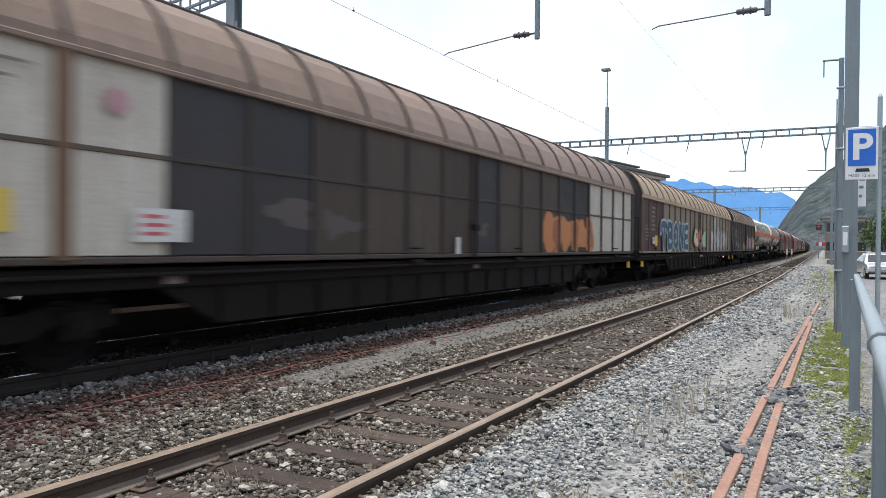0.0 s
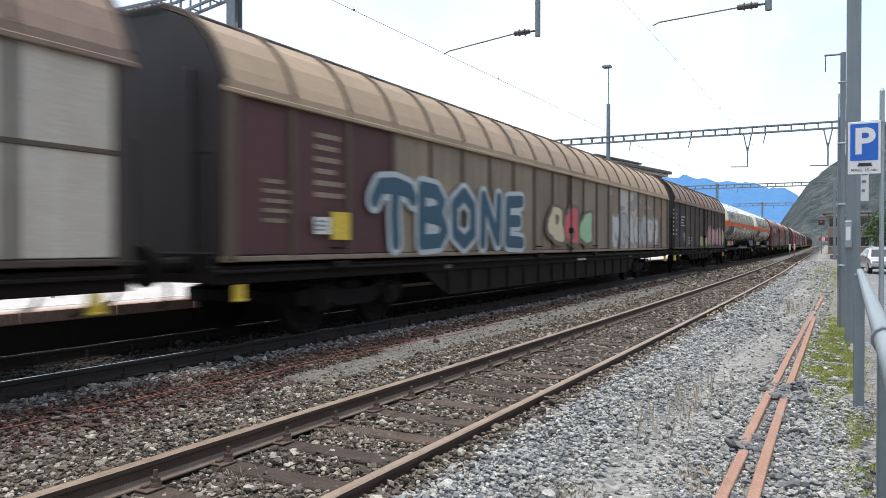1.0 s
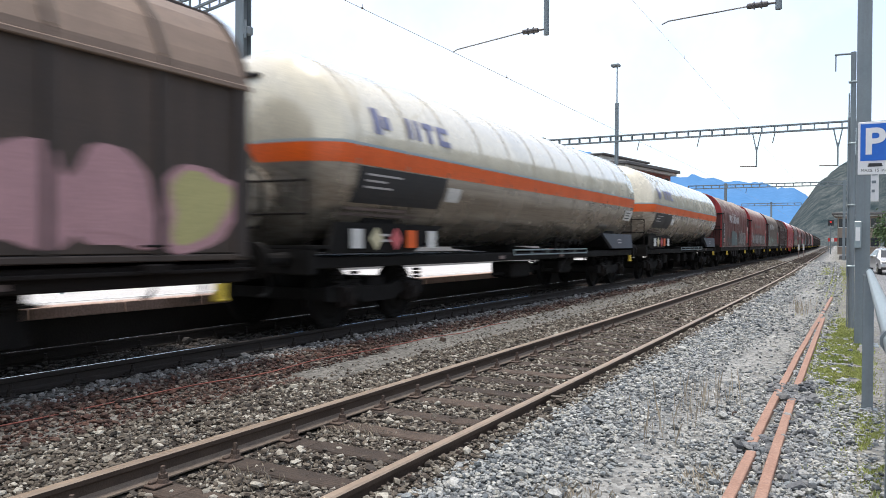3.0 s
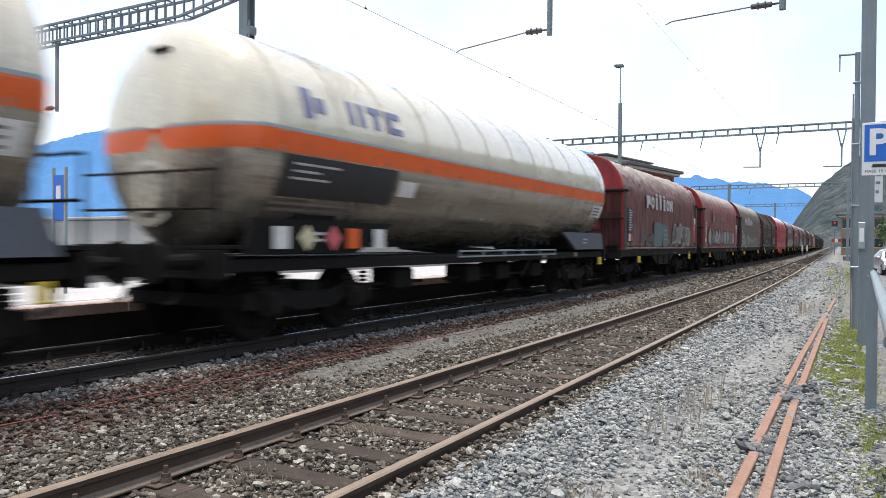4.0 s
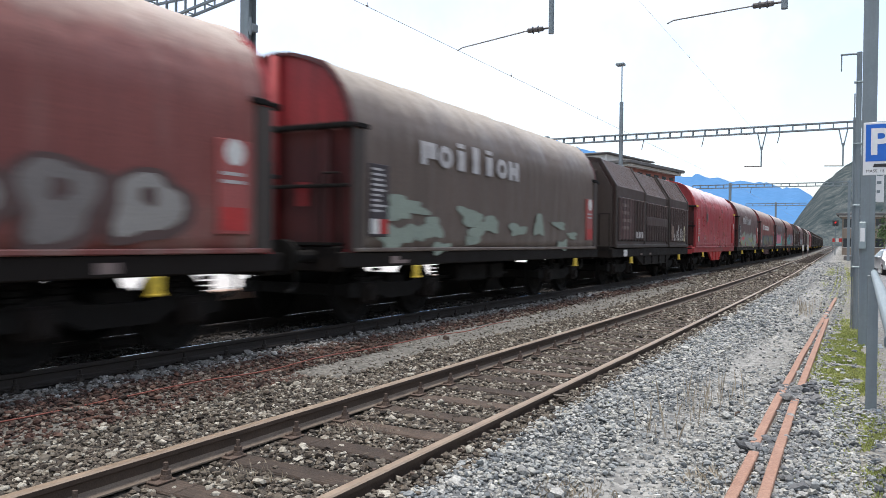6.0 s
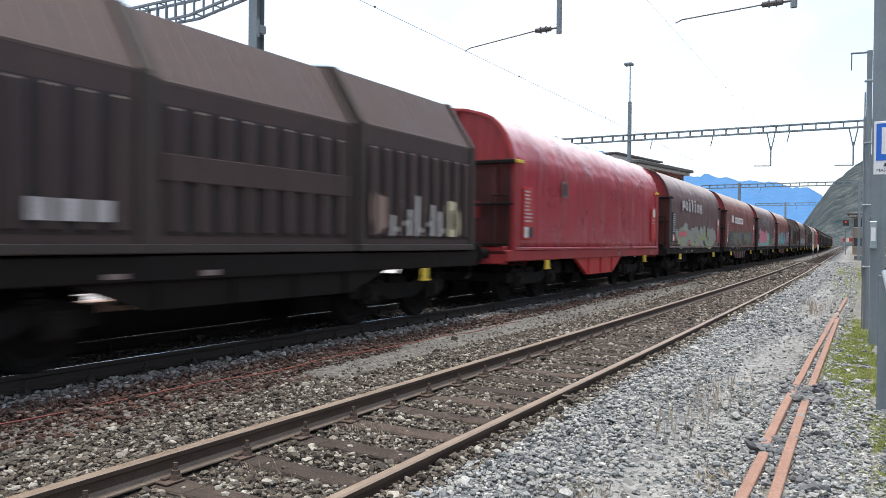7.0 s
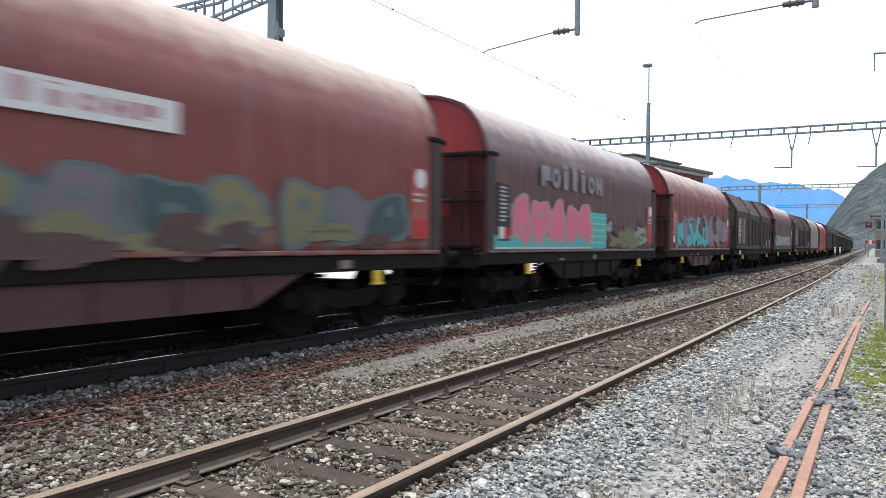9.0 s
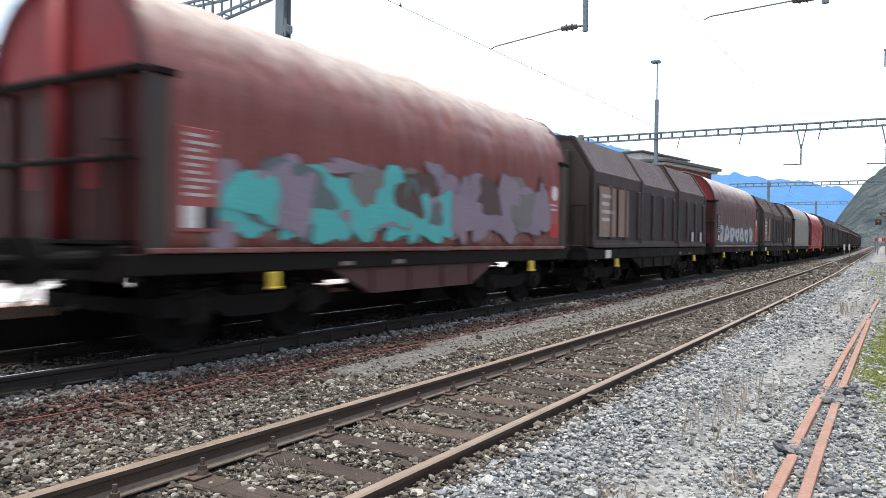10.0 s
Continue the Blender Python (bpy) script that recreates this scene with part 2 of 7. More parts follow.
M_EDGE = surface("reddish platform edge stone", (0.42, 0.29, 0.235), (0.50, 0.36, 0.30), 0.85, 0, 30, 2, 0.2)
M_STRIP = surface("rusty brown steel strip", (0.30, 0.165, 0.115), (0.38, 0.235, 0.175), 0.8, 0.0, 50, 3, 0.25, streak=(0.20, 0.10, 0.06), amount=0.4)
M_GRASS = surface("green verge grass", (0.22, 0.27, 0.06), (0.36, 0.37, 0.12), 0.8, 0, 30, 2, 0, vary=0.4, island=True)
M_STRAW = surface("dry straw stalks", (0.33, 0.28, 0.21), (0.42, 0.35, 0.26), 0.85, 0, 30, 3, 0, vary=0.3, island=True)
M_LEAF = surface("green leaves", (0.035, 0.075, 0.02), (0.07, 0.12, 0.03), 0.7, 0, 30, 1, 0, vary=0.45, island=True)
M_BARK = surface("grey-brown bark", (0.10, 0.08, 0.06), (0.15, 0.12, 0.10), 0.95, 0, 20, 4, 0.5)
M_STUCCO = surface("beige render", (0.46, 0.445, 0.415), (0.52, 0.50, 0.47), 0.9, 0, 12, 0.5, 0.1)
M_REDWALL = surface("red-brown facade", (0.20, 0.075, 0.06), (0.25, 0.10, 0.08), 0.9, 0, 12, 0.5, 0.1)
M_BROWNSTUCCO = surface("brown facade panel", (0.26, 0.20, 0.155), (0.30, 0.235, 0.18), 0.9, 0, 12, 0.5, 0.1)
M_ROOFEDGE = surface("grey roof edge", (0.10, 0.095, 0.095), (0.14, 0.135, 0.13), 0.7, 0, 10, 0.5, 0.1)
M_GLASS = surface("dark window glass", (0.03, 0.035, 0.04), (0.045, 0.05, 0.055), 0.08, 0, 5, 0.5, 0, grit=0.04)
M_CARWHITE = surface("silver white car paint", (0.66, 0.67, 0.68), (0.70, 0.70, 0.71), 0.25, 0.2, 5, 0.5, 0, coat=0.6, grit=0.04)
M_CARBLACK = surface("black car paint", (0.015, 0.016, 0.02), (0.02, 0.021, 0.025), 0.2, 0.2, 5, 0.5, 0, coat=0.8, grit=0.04)
M_TYRE = surface("black rubber", (0.02, 0.02, 0.02), (0.03, 0.03, 0.03), 0.85, 0, 50, 5, 0.1)
M_CHROME = surface("chrome", (0.7, 0.7, 0.7), (0.75, 0.75, 0.75), 0.12, 1.0, 5, 0.5, 0)
# Distance haze is painted: blue base and glow here, glow alone on the green.
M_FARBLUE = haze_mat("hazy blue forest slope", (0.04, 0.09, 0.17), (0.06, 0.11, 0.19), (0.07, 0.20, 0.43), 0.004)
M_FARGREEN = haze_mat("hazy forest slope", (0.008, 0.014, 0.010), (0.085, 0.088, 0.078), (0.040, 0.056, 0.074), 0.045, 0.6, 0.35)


# ---- geometry helpers ----
class Geo:
    """Collects vertices and faces of one mesh."""

    def __init__(self):
        self.v, self.f, self.m = [], [], []

    def add(self, verts, faces, mi=0):
        o = len(self.v)
        self.v += [tuple(p) for p in verts]
        self.f += [tuple(i + o for i in q) for q in faces]
        self.m += [mi] * len(faces)
        return self

    def box(self, x0, x1, y0, y1, z0, z1, b=0.0, mi=0):
        if b <= 0:
            vs = [(x, y, z) for x in (x0, x1) for y in (y0, y1) for z in (z0, z1)]
            fs = [(0, 1, 3, 2), (4, 6, 7, 5), (0, 4, 5, 1), (2, 3, 7, 6), (0, 2, 6, 4), (1, 5, 7, 3)]
            return self.add(vs, fs, mi)
        c, h = ((x0 + x1) / 2, (y0 + y1) / 2, (z0 + z1) / 2), (abs(x1 - x0) / 2, abs(y1 - y0) / 2, abs(z1 - z0) / 2)
        b = min(b, min(h) * 0.9)
        vs, ix = [], {}
        for sx in (-1, 1):
            for sy in (-1, 1):
                for sz in (-1, 1):
                    for ax in range(3):
                        s = (sx, sy, sz)
                        ix[s, ax] = len(vs)
                        vs.append(tuple(c[k] + s[k] * (h[k] if k == ax else h[k] - b) for k in range(3)))
        fs = []
        for ax in range(3):
            u, w = (ax + 1) % 3, (ax + 2) % 3
            for sg in (-1, 1):
                q = []
                for a, d in ((-1, -1), (1, -1), (1, 1), (-1, 1)):
                    s = [0, 0, 0]
                    s[ax], s[u], s[w] = sg, a, d
                    q.append(ix[tuple(s), ax])
                fs.append(tuple(q if sg > 0 else q[::-1]))
            for a in (-1, 1):
                for d in (-1, 1):
                    s0, s1 = [0, 0, 0], [0, 0, 0]
                    s0[ax], s1[ax] = -1, 1
                    for s in (s0, s1):
                        s[u], s[w] = a, d
                    s0, s1 = tuple(s0), tuple(s1)
                    q = (ix[s0, u], ix[s1, u], ix[s1, w], ix[s0, w])
                    fs.append(q if a * d < 0 else q[::-1])
        for sx in (-1, 1):
            for sy in (-1, 1):
                for sz in (-1, 1):
                    s = (sx, sy, sz)
                    q = tuple(ix[s, k] for k in range(3))
                    fs.append(q if sx * sy * sz > 0 else q[::-1])
        return self.add(vs, fs, mi)

    def tube(self, p0, p1, r0, r1=None, n=10, mi=0, caps=True):
        p0, p1 = Vector(p0), Vector(p1)
        r1 = r0 if r1 is None else r1
        d = (p1 - p0).normalized()
        u = d.orthogonal().normalized()
        w = d.cross(u)
        vs = []
        for p, r in ((p0, r0), (p1, r1)):
            vs += [p + (u * math.cos(2 * math.pi * i / n) + w * math.sin(2 * math.pi * i / n)) * r for i in range(n)]
        fs = [(i, (i + 1) % n, n + (i + 1) % n, n + i) for i in range(n)]
        if caps:
            fs += [tuple(range(n))[::-1], tuple(range(n, 2 * n))]
        return self.add(vs, fs, mi)

    def extrude(self, pts, y0, y1, mi=0, caps=True):
        """A closed outline of (x, z) points along y."""
        n = len(pts)
        vs = [(x, y0, z) for x, z in pts] + [(x, y1, z) for x, z in pts]
        fs = [(i, (i + 1) % n, n + (i + 1) % n, n + i) for i in range(n)]
        if caps:
            fs += [tuple(range(n))[::-1], tuple(range(n, 2 * n))]
        return self.add(vs, fs, mi)

    def sweep(self, pts, r, n=6, mi=0):
        """A round bar along a bent line."""
        pts = [Vector(p) for p in pts]
        vs, fs = [], []
        for k, p in enumerate(pts):
            d = (pts[min(k + 1, len(pts) - 1)] - pts[max(k - 1, 0)]).normalized()
            u = d.cross(Vector((0.31, 0.2, 0.93))).normalized()
            w = d.cross(u)
            vs += [p + (u * math.cos(2 * math.pi * i / n) + w * math.sin(2 * math.pi * i / n)) * r for i in range(n)]
        for k in range(len(pts) - 1):
            fs += [(k * n + i, k * n + (i + 1) % n, (k + 1) * n + (i + 1) % n, (k + 1) * n + i) for i in range(n)]
        fs += [tuple(range(n)), tuple(range(len(vs) - n, len(vs)))]
        return self.add(vs, fs, mi)

    def lathe_x(self, prof, cx, cy, cz, n=24, mi=0):
        """A turned shape about the x axis; prof holds (x, radius)."""
        vs, fs = [], []
        for x, r in prof:
            vs += [(cx + x, cy + r * math.cos(2 * math.pi * i / n), cz + r * math.sin(2 * math.pi * i / n)) for i in range(n)]
        for k in range(len(prof) - 1):
            fs += [(k * n + i, k * n + (i + 1) % n, (k + 1) * n + (i + 1) % n, (k + 1) * n + i) for i in range(n)]
        fs += [tuple(range(n)), tuple(range((len(prof) - 1) * n, len(prof) * n))[::-1]]
        return self.add(vs, fs, mi)

    def mesh(self, name, mats, smooth=False):
        me = bpy.data.meshes.new(name)
        me.from_pydata(self.v, [], self.f)
        for m in (mats if isinstance(mats, (list, tuple)) else [mats]):
            me.materials.append(m)
        if any(self.m):
            me.polygons.foreach_set("material_index", self.m)
        bm = bmesh.new()
        bm.from_mesh(me)
        bmesh.ops.recalc_face_normals(bm, faces=bm.faces)
        bm.to_mesh(me)
        bm.free()
        if smooth:
            me.polygons.foreach_set("use_smooth", [True] * len(me.polygons))
        return me


def part(name, geo, mats, parent, label="", smooth=False, at=None):
    """One mesh object; under a thing or a part when parent is given."""
    me = geo.mesh(name, mats, smooth) if isinstance(geo, Geo) else geo
    ob = new(name, me)
    if parent:
        ob.parent = parent
    if at:
        ob.location = at
    return tagged(ob, label)


def thing(name, label, category, group="", kind="", at=(0, 0, 0)):
    ob = new(name)
    ob.empty_display_size = 0.2
    ob.location = at
    return tagged(ob, label, category, group, kind)

# ---- ground: one sheet to the horizon ----
PROFILE = [(-3000, -3.0), (-300, -0.6), (-60, -0.3), (-13.6, -0.06), (-9.2, -0.06), (-8.9, -0.02), (-6.15, -0.03), (-5.7, -0.15), (-5.0, -0.165), (-4.4, -0.155), (-4.1, -0.19),
           (-2.62, -0.195), (-2.545, -0.085), (-2.25, -0.095), (-1.8, -0.165), (-1.4, -0.205), (0.1, -0.205), (0.5, -0.22), (60, -0.25), (300, -0.6), (3000, -3.0)]


def ground_z(u):
    return float(np.interp(u, [a for a, b in PROFILE], [b for a, b in PROFILE]))


def build_ground():
    xs = [-3000, -1200, -500, -250, -120, -60, -35, -20, -13.6] + list(np.arange(-12, 1.01, 0.2)) + [1.5, 2.5, 5, 10, 20, 40, 80, 160, 400, 1200, 3000]
    ys = [-400, -150, -60, -25, -10] + list(np.arange(0, 16, 0.25)) + list(np.arange(16, 60, 1.0)) + list(np.arange(60, 200, 5.0)) + [220, 260, 320, 420, 600, 900, 1500, 2500, 3600]
    vs, fs, uv = [], [], []
    for y in ys:
        for x in xs:
            near = -12 < x < 1.2
            b = drift(x, max(y, 0)) if -200 < x < 200 else 0
            z = ground_z(x) + (noise.noise((x * 1.7, y * 1.7, 0)) * 0.018 + noise.noise((x * 5, y * 5, 3)) * 0.008 if near and y < 60 else 0)
            vs.append((x + b, y, z))
            uv.append((x, y))
    w = len(xs)
    for j in range(len(ys) - 1):
        for i in range(w - 1):
            a = j * w + i
            fs.append((a, a + 1, a + w + 1, a + w))
    me = bpy.data.meshes.new("ground")
    me.from_pydata(vs, [], fs)
    lay = me.uv_layers.new(name="lanes")
    idx = np.empty(len(me.loops), dtype=np.int32)
    me.loops.foreach_get("vertex_index", idx)
    lay.data.foreach_set("uv", np.array(uv, dtype=np.float32)[idx].ravel())
    me.materials.append(M_GROUND)
    me.polygons.foreach_set("use_smooth", [True] * len(me.polygons))
    tagged(new("ground", me), "brown and grey gravel trackside ground beside sidings", "ground", "", "structure")


build_ground()

# ---- loose broken stone ----
GOLD = (1 + 5 ** 0.5) / 2
CHUNK_V = np.array([(-1, GOLD, 0), (1, GOLD, 0), (-1, -GOLD, 0), (1, -GOLD, 0), (0, -1, GOLD), (0, 1, GOLD), (0, -1, -GOLD), (0, 1, -GOLD), (GOLD, 0, -1), (GOLD, 0, 1), (-GOLD, 0, -1), (-GOLD, 0, 1)]) / 2.15
CHUNK_F = np.array([(0, 11, 5), (0, 5, 1), (0, 1, 7), (0, 7, 10), (0, 10, 11), (1, 5, 9), (5, 11, 4), (11, 10, 2), (10, 7, 6), (7, 1, 8), (3, 9, 4), (3, 4, 2), (3, 2, 6), (3, 6, 8), (3, 8, 9),
                    (4, 9, 5), (2, 4, 11), (6, 2, 10), (8, 6, 7), (9, 8, 1)])
RNG = np.random.default_rng(7)
SLEEPER_Y0, SLEEPER_STEP = 3.39 - 0.655 * 6, 0.655


def stones(name, label, material, bands, keep):
    """bands: (u0, u1, y0, y1, pieces per square metre, mean size)."""
    c, s = [], []
    for u0, u1, y0, y1, density, size in bands:
        n = int((u1 - u0) * (y1 - y0) * density * 1.5)
        u, y = RNG.uniform(u0, u1, n), RNG.uniform(y0, y1, n)
        ok = keep(u, y) & (u > -(1.85 * y + 0.8))
        u, y = u[ok], y[ok]
        r = size * RNG.lognormal(0, 0.32, len(u))
        z = np.interp(u, [a for a, b in PROFILE], [b for a, b in PROFILE]) + r * RNG.uniform(-0.15, 0.95, len(u))
        c.append(np.stack([u + np.array([drift(a, b) for a, b in zip(u, y)]), y, z], 1))
        s.append(r)
    c, s = np.concatenate(c), np.concatenate(s)
    n = len(c)
    q = RNG.normal(size=(n, 4))
    q /= np.linalg.norm(q, axis=1, keepdims=True)
    a, b, cc, d = q.T
    rot = np.stack([1 - 2 * (cc * cc + d * d), 2 * (b * cc - a * d), 2 * (b * d + a * cc), 2 * (b * cc + a * d), 1 - 2 * (b * b + d * d), 2 * (cc * d - a * b),
                    2 * (b * d - a * cc), 2 * (cc * d + a * b), 1 - 2 * (b * b + cc * cc)], 1).reshape(n, 3, 3)
    shape = CHUNK_V[None] * (RNG.uniform(0.6, 1.3, (n, 1, 3)) * s[:, None, None]) * RNG.uniform(0.62, 1.26, (n, 12, 1))
    v = np.einsum("nij,nkj->nki", rot, shape)
    v[:, :, 2] *= 0.66
    v += c[:, None]
    f = CHUNK_F[None] + (np.arange(n) * 12)[:, None, None]
    me = bpy.data.meshes.new(name)
    me.vertices.add(n * 12)
    me.vertices.foreach_set("co", v.astype(np.float32).ravel())
    me.loops.add(n * 60)
    me.loops.foreach_set("vertex_index", f.astype(np.int32).ravel())
    me.polygons.add(n * 20)
    me.polygons.foreach_set("loop_start", np.arange(0, n * 60, 3, dtype=np.int32))
    me.update(calc_edges=True)
    me.shade_flat()
    me.materials.append(material)
    tagged(new(name, me), label, "gravel", "", "stuff")


def clear_of_siding(u, y):
    rail = (np.abs(np.abs(u - X1) - 0.75) < 0.10) & (u - X1 < 0.81)
    k = (y - SLEEPER_Y0) / SLEEPER_STEP
    wood = (np.abs(k - np.round(k)) < 0.2) & (u - X1 > -0.95) & (u - X1 < 0.76) & (RNG.random(len(u)) < 0.92)
    return ~(rail | wood)


def clear_of_main(u, y):
    return np.abs(np.abs(u - X2) - 0.75) > 0.11


def patchy(u, y):
    """Fine grit lies bare in patches between the stones."""
    bare = np.sin(y * 0.55 + 1.3) * 0.25 + 0.35 * np.sin(u * 3.1 + y * 0.21)
    mid = np.exp(-((u + 1.22) / 0.42) ** 4) * (1.05 + bare)
    moss = np.clip((u + 0.52) / 0.12, 0, 0.8) * np.clip((y - 9.0) / 1.5, 0, 1)
    return (RNG.random(len(u)) > moss) & (RNG.random(len(u)) > np.clip(mid, 0, 0.955)) & (np.abs(u + 0.72) > 0.05) & (np.abs(u + 0.56) > 0.05)


# Stones below the wagons get the colours with shade painted in.
stones("ballast", "dark ballast stones with the train's shade painted in", M_SHADESTONE, [(-9.1, -6.75, 2.6, 10, 420, 0.026), (-9.1, -6.75, 10, 22, 160, 0.03)], clear_of_main)
stones("ballast", "pale grey ballast stones on the main track's shoulder", M_PALE,
       [(-6.85, -6.3, 2.4, 9, 760, 0.021), (-6.85, -6.3, 9, 17, 520, 0.023), (-6.85, -6.3, 17, 40, 140, 0.032)], clear_of_main)
stones("ballast", "rust-stained brown ballast stones along the main track", M_RUSTSTONE,
       [(-6.45, -5.8, 2.4, 9, 860, 0.0205), (-5.85, -5.5, 2.4, 6.8, 800, 0.020), (-6.4, -5.95, 9, 17, 480, 0.025), (-6.4, -6.0, 17, 40, 150, 0.032)], clear_of_main)
stones("ballast", "brown-grey ballast stones in and beside the siding", M_BALLAST,
       [(-5.55, -5.2, 2.2, 6.8, 860, 0.020), (-5.2, -2.3, 2.2, 8, 1050, 0.0195), (-5.35, -2.3, 8, 15, 950, 0.0195), (-5.3, -2.3, 15, 36, 400, 0.025), (-5.3, -2.3, 36, 70, 60, 0.05), (-6.2, -5.3, 30, 75, 60, 0.045), (-5.9, -5.2, 6, 14, 110, 0.013), (-6.0, -5.3, 14, 40, 70, 0.022)], clear_of_siding)
stones("gravel", "blue-grey crushed gravel beside the siding", M_GRAVEL,
       [(-2.38, 0.0, 2.4, 8, 1150, 0.0175), (-2.38, 0.0, 8, 15, 900, 0.020), (-2.38, -0.3, 15, 40, 330, 0.028), (-2.38, -0.3, 40, 75, 90, 0.05), (0.0, 0.45, 2.5, 9, 420, 0.018)], patchy)
stones("gravel", "dark stones heaped over the rusty strips", M_DARKGRAVEL, [(-0.86, -0.56, 6.25, 6.85, 520, 0.033), (-0.84, -0.40, 8.5, 9.7, 560, 0.034), (-0.66, -0.30, 4.4, 8.8, 210, 0.027)],
       lambda u, y: u < 9)

# ---- tracks ----
RAIL_HALF = [(0.065, -0.16), (0.065, -0.15), (0.02, -0.132), (0.009, -0.115), (0.009, -0.055), (0.034, -0.042), (0.036, -0.012), (0.026, -0.001)]


def rail_mesh(x, z, head, side, lean):
    out = RAIL_HALF + [(-a, b) for a, b in reversed(RAIL_HALF)]
    bright = (6, 7, 8)
    if z > 0:
        out = RAIL_HALF + [(0.011, 0.0), (-0.011, 0.0)] + [(-a, b) for a, b in reversed(RAIL_HALF)]
        bright = (8,)
    n = len(out)
    ys = list(np.arange(-12, 60, 2.0)) + list(np.arange(60, 400.1, 10.0))
    g = Geo()
    vs, fs, mi = [], [], []
    for y in ys:
        b = lean(max(y, 0))
        vs += [(x + b + a, y, z + c) for a, c in out]
    for j in range(len(ys) - 1):
        for i in range(n):
            k = (i + 1) % n
            fs.append((j * n + i, j * n + k, (j + 1) * n + k, (j + 1) * n + i))
            mi.append(1 if i in bright else (2 if i in (0, 1, 2, 12, 13, 14) else 0))
    g.v, g.f, g.m = vs, fs, mi
    return g.mesh("rail", [side, head, M_FOOT if z == 0 else side])


def track(x, z, head, label, y1, far, lean):
    root = thing("railway_track", label, "railway track", "", "structure")
    for sx in (-0.75, 0.75):
        part("rail", rail_mesh(x + sx, z, head, M_RAIL if z == 0 else M_DARKRAIL, lean), None, root)
    sleepers = []
    for k in range(3):
        g = Geo()
        rr = random.Random(k)
        for a, b in ((-1.27, -0.4), (-0.4, 0.45), (0.45, 1.27)):
            w0, w1 = 0.115 + rr.uniform(-0.012, 0.008), 0.115 + rr.uniform(-0.012, 0.008)
            g.box(a, b, -w0, w1, -0.15, rr.uniform(-0.006, 0.0), 0.012)
        sleepers.append(g.mesh("sleeper", M_SLEEPER))
    plate = Geo()
    plate.box(-0.17, 0.17, -0.08, 0.08, 0, 0.014, 0.004)
    plate.box(-0.105, -0.07, -0.05, 0.05, 0.012, 0.034, 0.006)
    plate.box(0.07, 0.105, -0.05, 0.05, 0.012, 0.034, 0.006)
    plate = plate.mesh("tie_plate", M_IRON if z == 0 else M_DARKRAIL)
    screw = Geo()
    screw.tube((0, 0, 0), (0, 0, 0.03), 0.042, 0.036, 8)
    screw.tube((0, 0, 0.03), (0, 0, 0.062), 0.030, 0.030, 6)
    screw.tube((0, 0, 0.062), (0, 0, 0.11), 0.016, 0.016, 6)
    screw = screw.mesh("screw", M_IRON if z == 0 else M_DARKRAIL)
    y, k = SLEEPER_Y0, 0
    while y < y1:
        b = lean(max(y, 0))
        s = part("sleeper", sleepers[k % 3], None, root, at=(x + b, y, z - 0.168))
        s.rotation_euler = (0, 0, random.uniform(-0.012, 0.012))
        if y < y1 * 0.75:
            for sx in (-0.75, 0.75):
                p = part("tie_plate", plate, None, root, at=(x + b + sx, y, z - 0.166))
                for dx in (-0.125, 0.125):
                    if y < 14:
                        part("screw", screw, None, p, at=(dx, 0.03 if dx > 0 else -0.03, 0.012))
        y += SLEEPER_STEP
        k += 1
    g = Geo()
    while y < far:
        b = lean(y)
        g.box(x + b - 1.27, x + b + 1.27, y - 0.11, y + 0.11, z - 0.30, z - 0.17)
        y += SLEEPER_STEP
    tagged(part("sleeper", g, M_SLEEPER, root), "", "", "", "stuff")
    return root


track(X1, 0.0, M_HEAD, "siding track with brown rails on weathered wooden sleepers", 44, 150, bend_siding)
track(X2, Z2, M_BRIGHT, "main track with polished rail heads on dark ballast", 30, 90, bend)

# ---- platform behind the train ----
def platform():
    root = thing("platform", "pale paved station platform with reddish edge stones", "platform", "", "structure")
    slab = Geo()
    ys = list(np.arange(-14, 150.1, 6.0))
    for a, b in zip(ys, ys[1:]):
        ba, bb = bend(max(a, 0)), bend(max(b, 0))
        vs = [(X2 - 1.98 + ba, a, 0), (X2 - 6.2 + ba, a, 0), (X2 - 6.2 + bb, b, 0), (X2 - 1.98 + bb, b, 0)]
        slab.add([(x, y, -0.1) for x, y, z in vs] + [(x, y, 0.545) for x, y, z in vs],
                 [(4, 5, 6, 7), (1, 2, 6, 5)] + ([(0, 1, 5, 4)] if a == ys[0] else []))
        # The face towards the track takes the material with shade painted in.
        slab.add([vs[3][:2] + (-0.1,), vs[0][:2] + (-0.1,), vs[0][:2] + (0.545,), vs[3][:2] + (0.545,)], [(0, 1, 2, 3)], 1)
    part("slab", slab, [M_CONCRETE, M_SHADEWALL], root)
    stone = Geo().box(-0.25, 0.0, -0.72, 0.72, -0.16, 0.0, 0.012).mesh("edge_stone", M_EDGE)
    for i in range(60):
        y = -8 + i * 1.46
        b = bend(max(y, 0))
        part("edge_stone", stone, None, root, at=(X2 - 1.72 + b, y, 0.55))
    for i in range(40):
        y = -2 + i * 0.9
        part("tactile_strip", Geo().box(-0.06, 0.06, -0.42, 0.42, 0, 0.006).mesh("tactile_strip", M_SIGNWHITE) if i == 0 else bpy.data.meshes["tactile_strip"],
             None, root, at=(X2 - 2.35 + bend(max(y, 0)), y, 0.546))


platform()

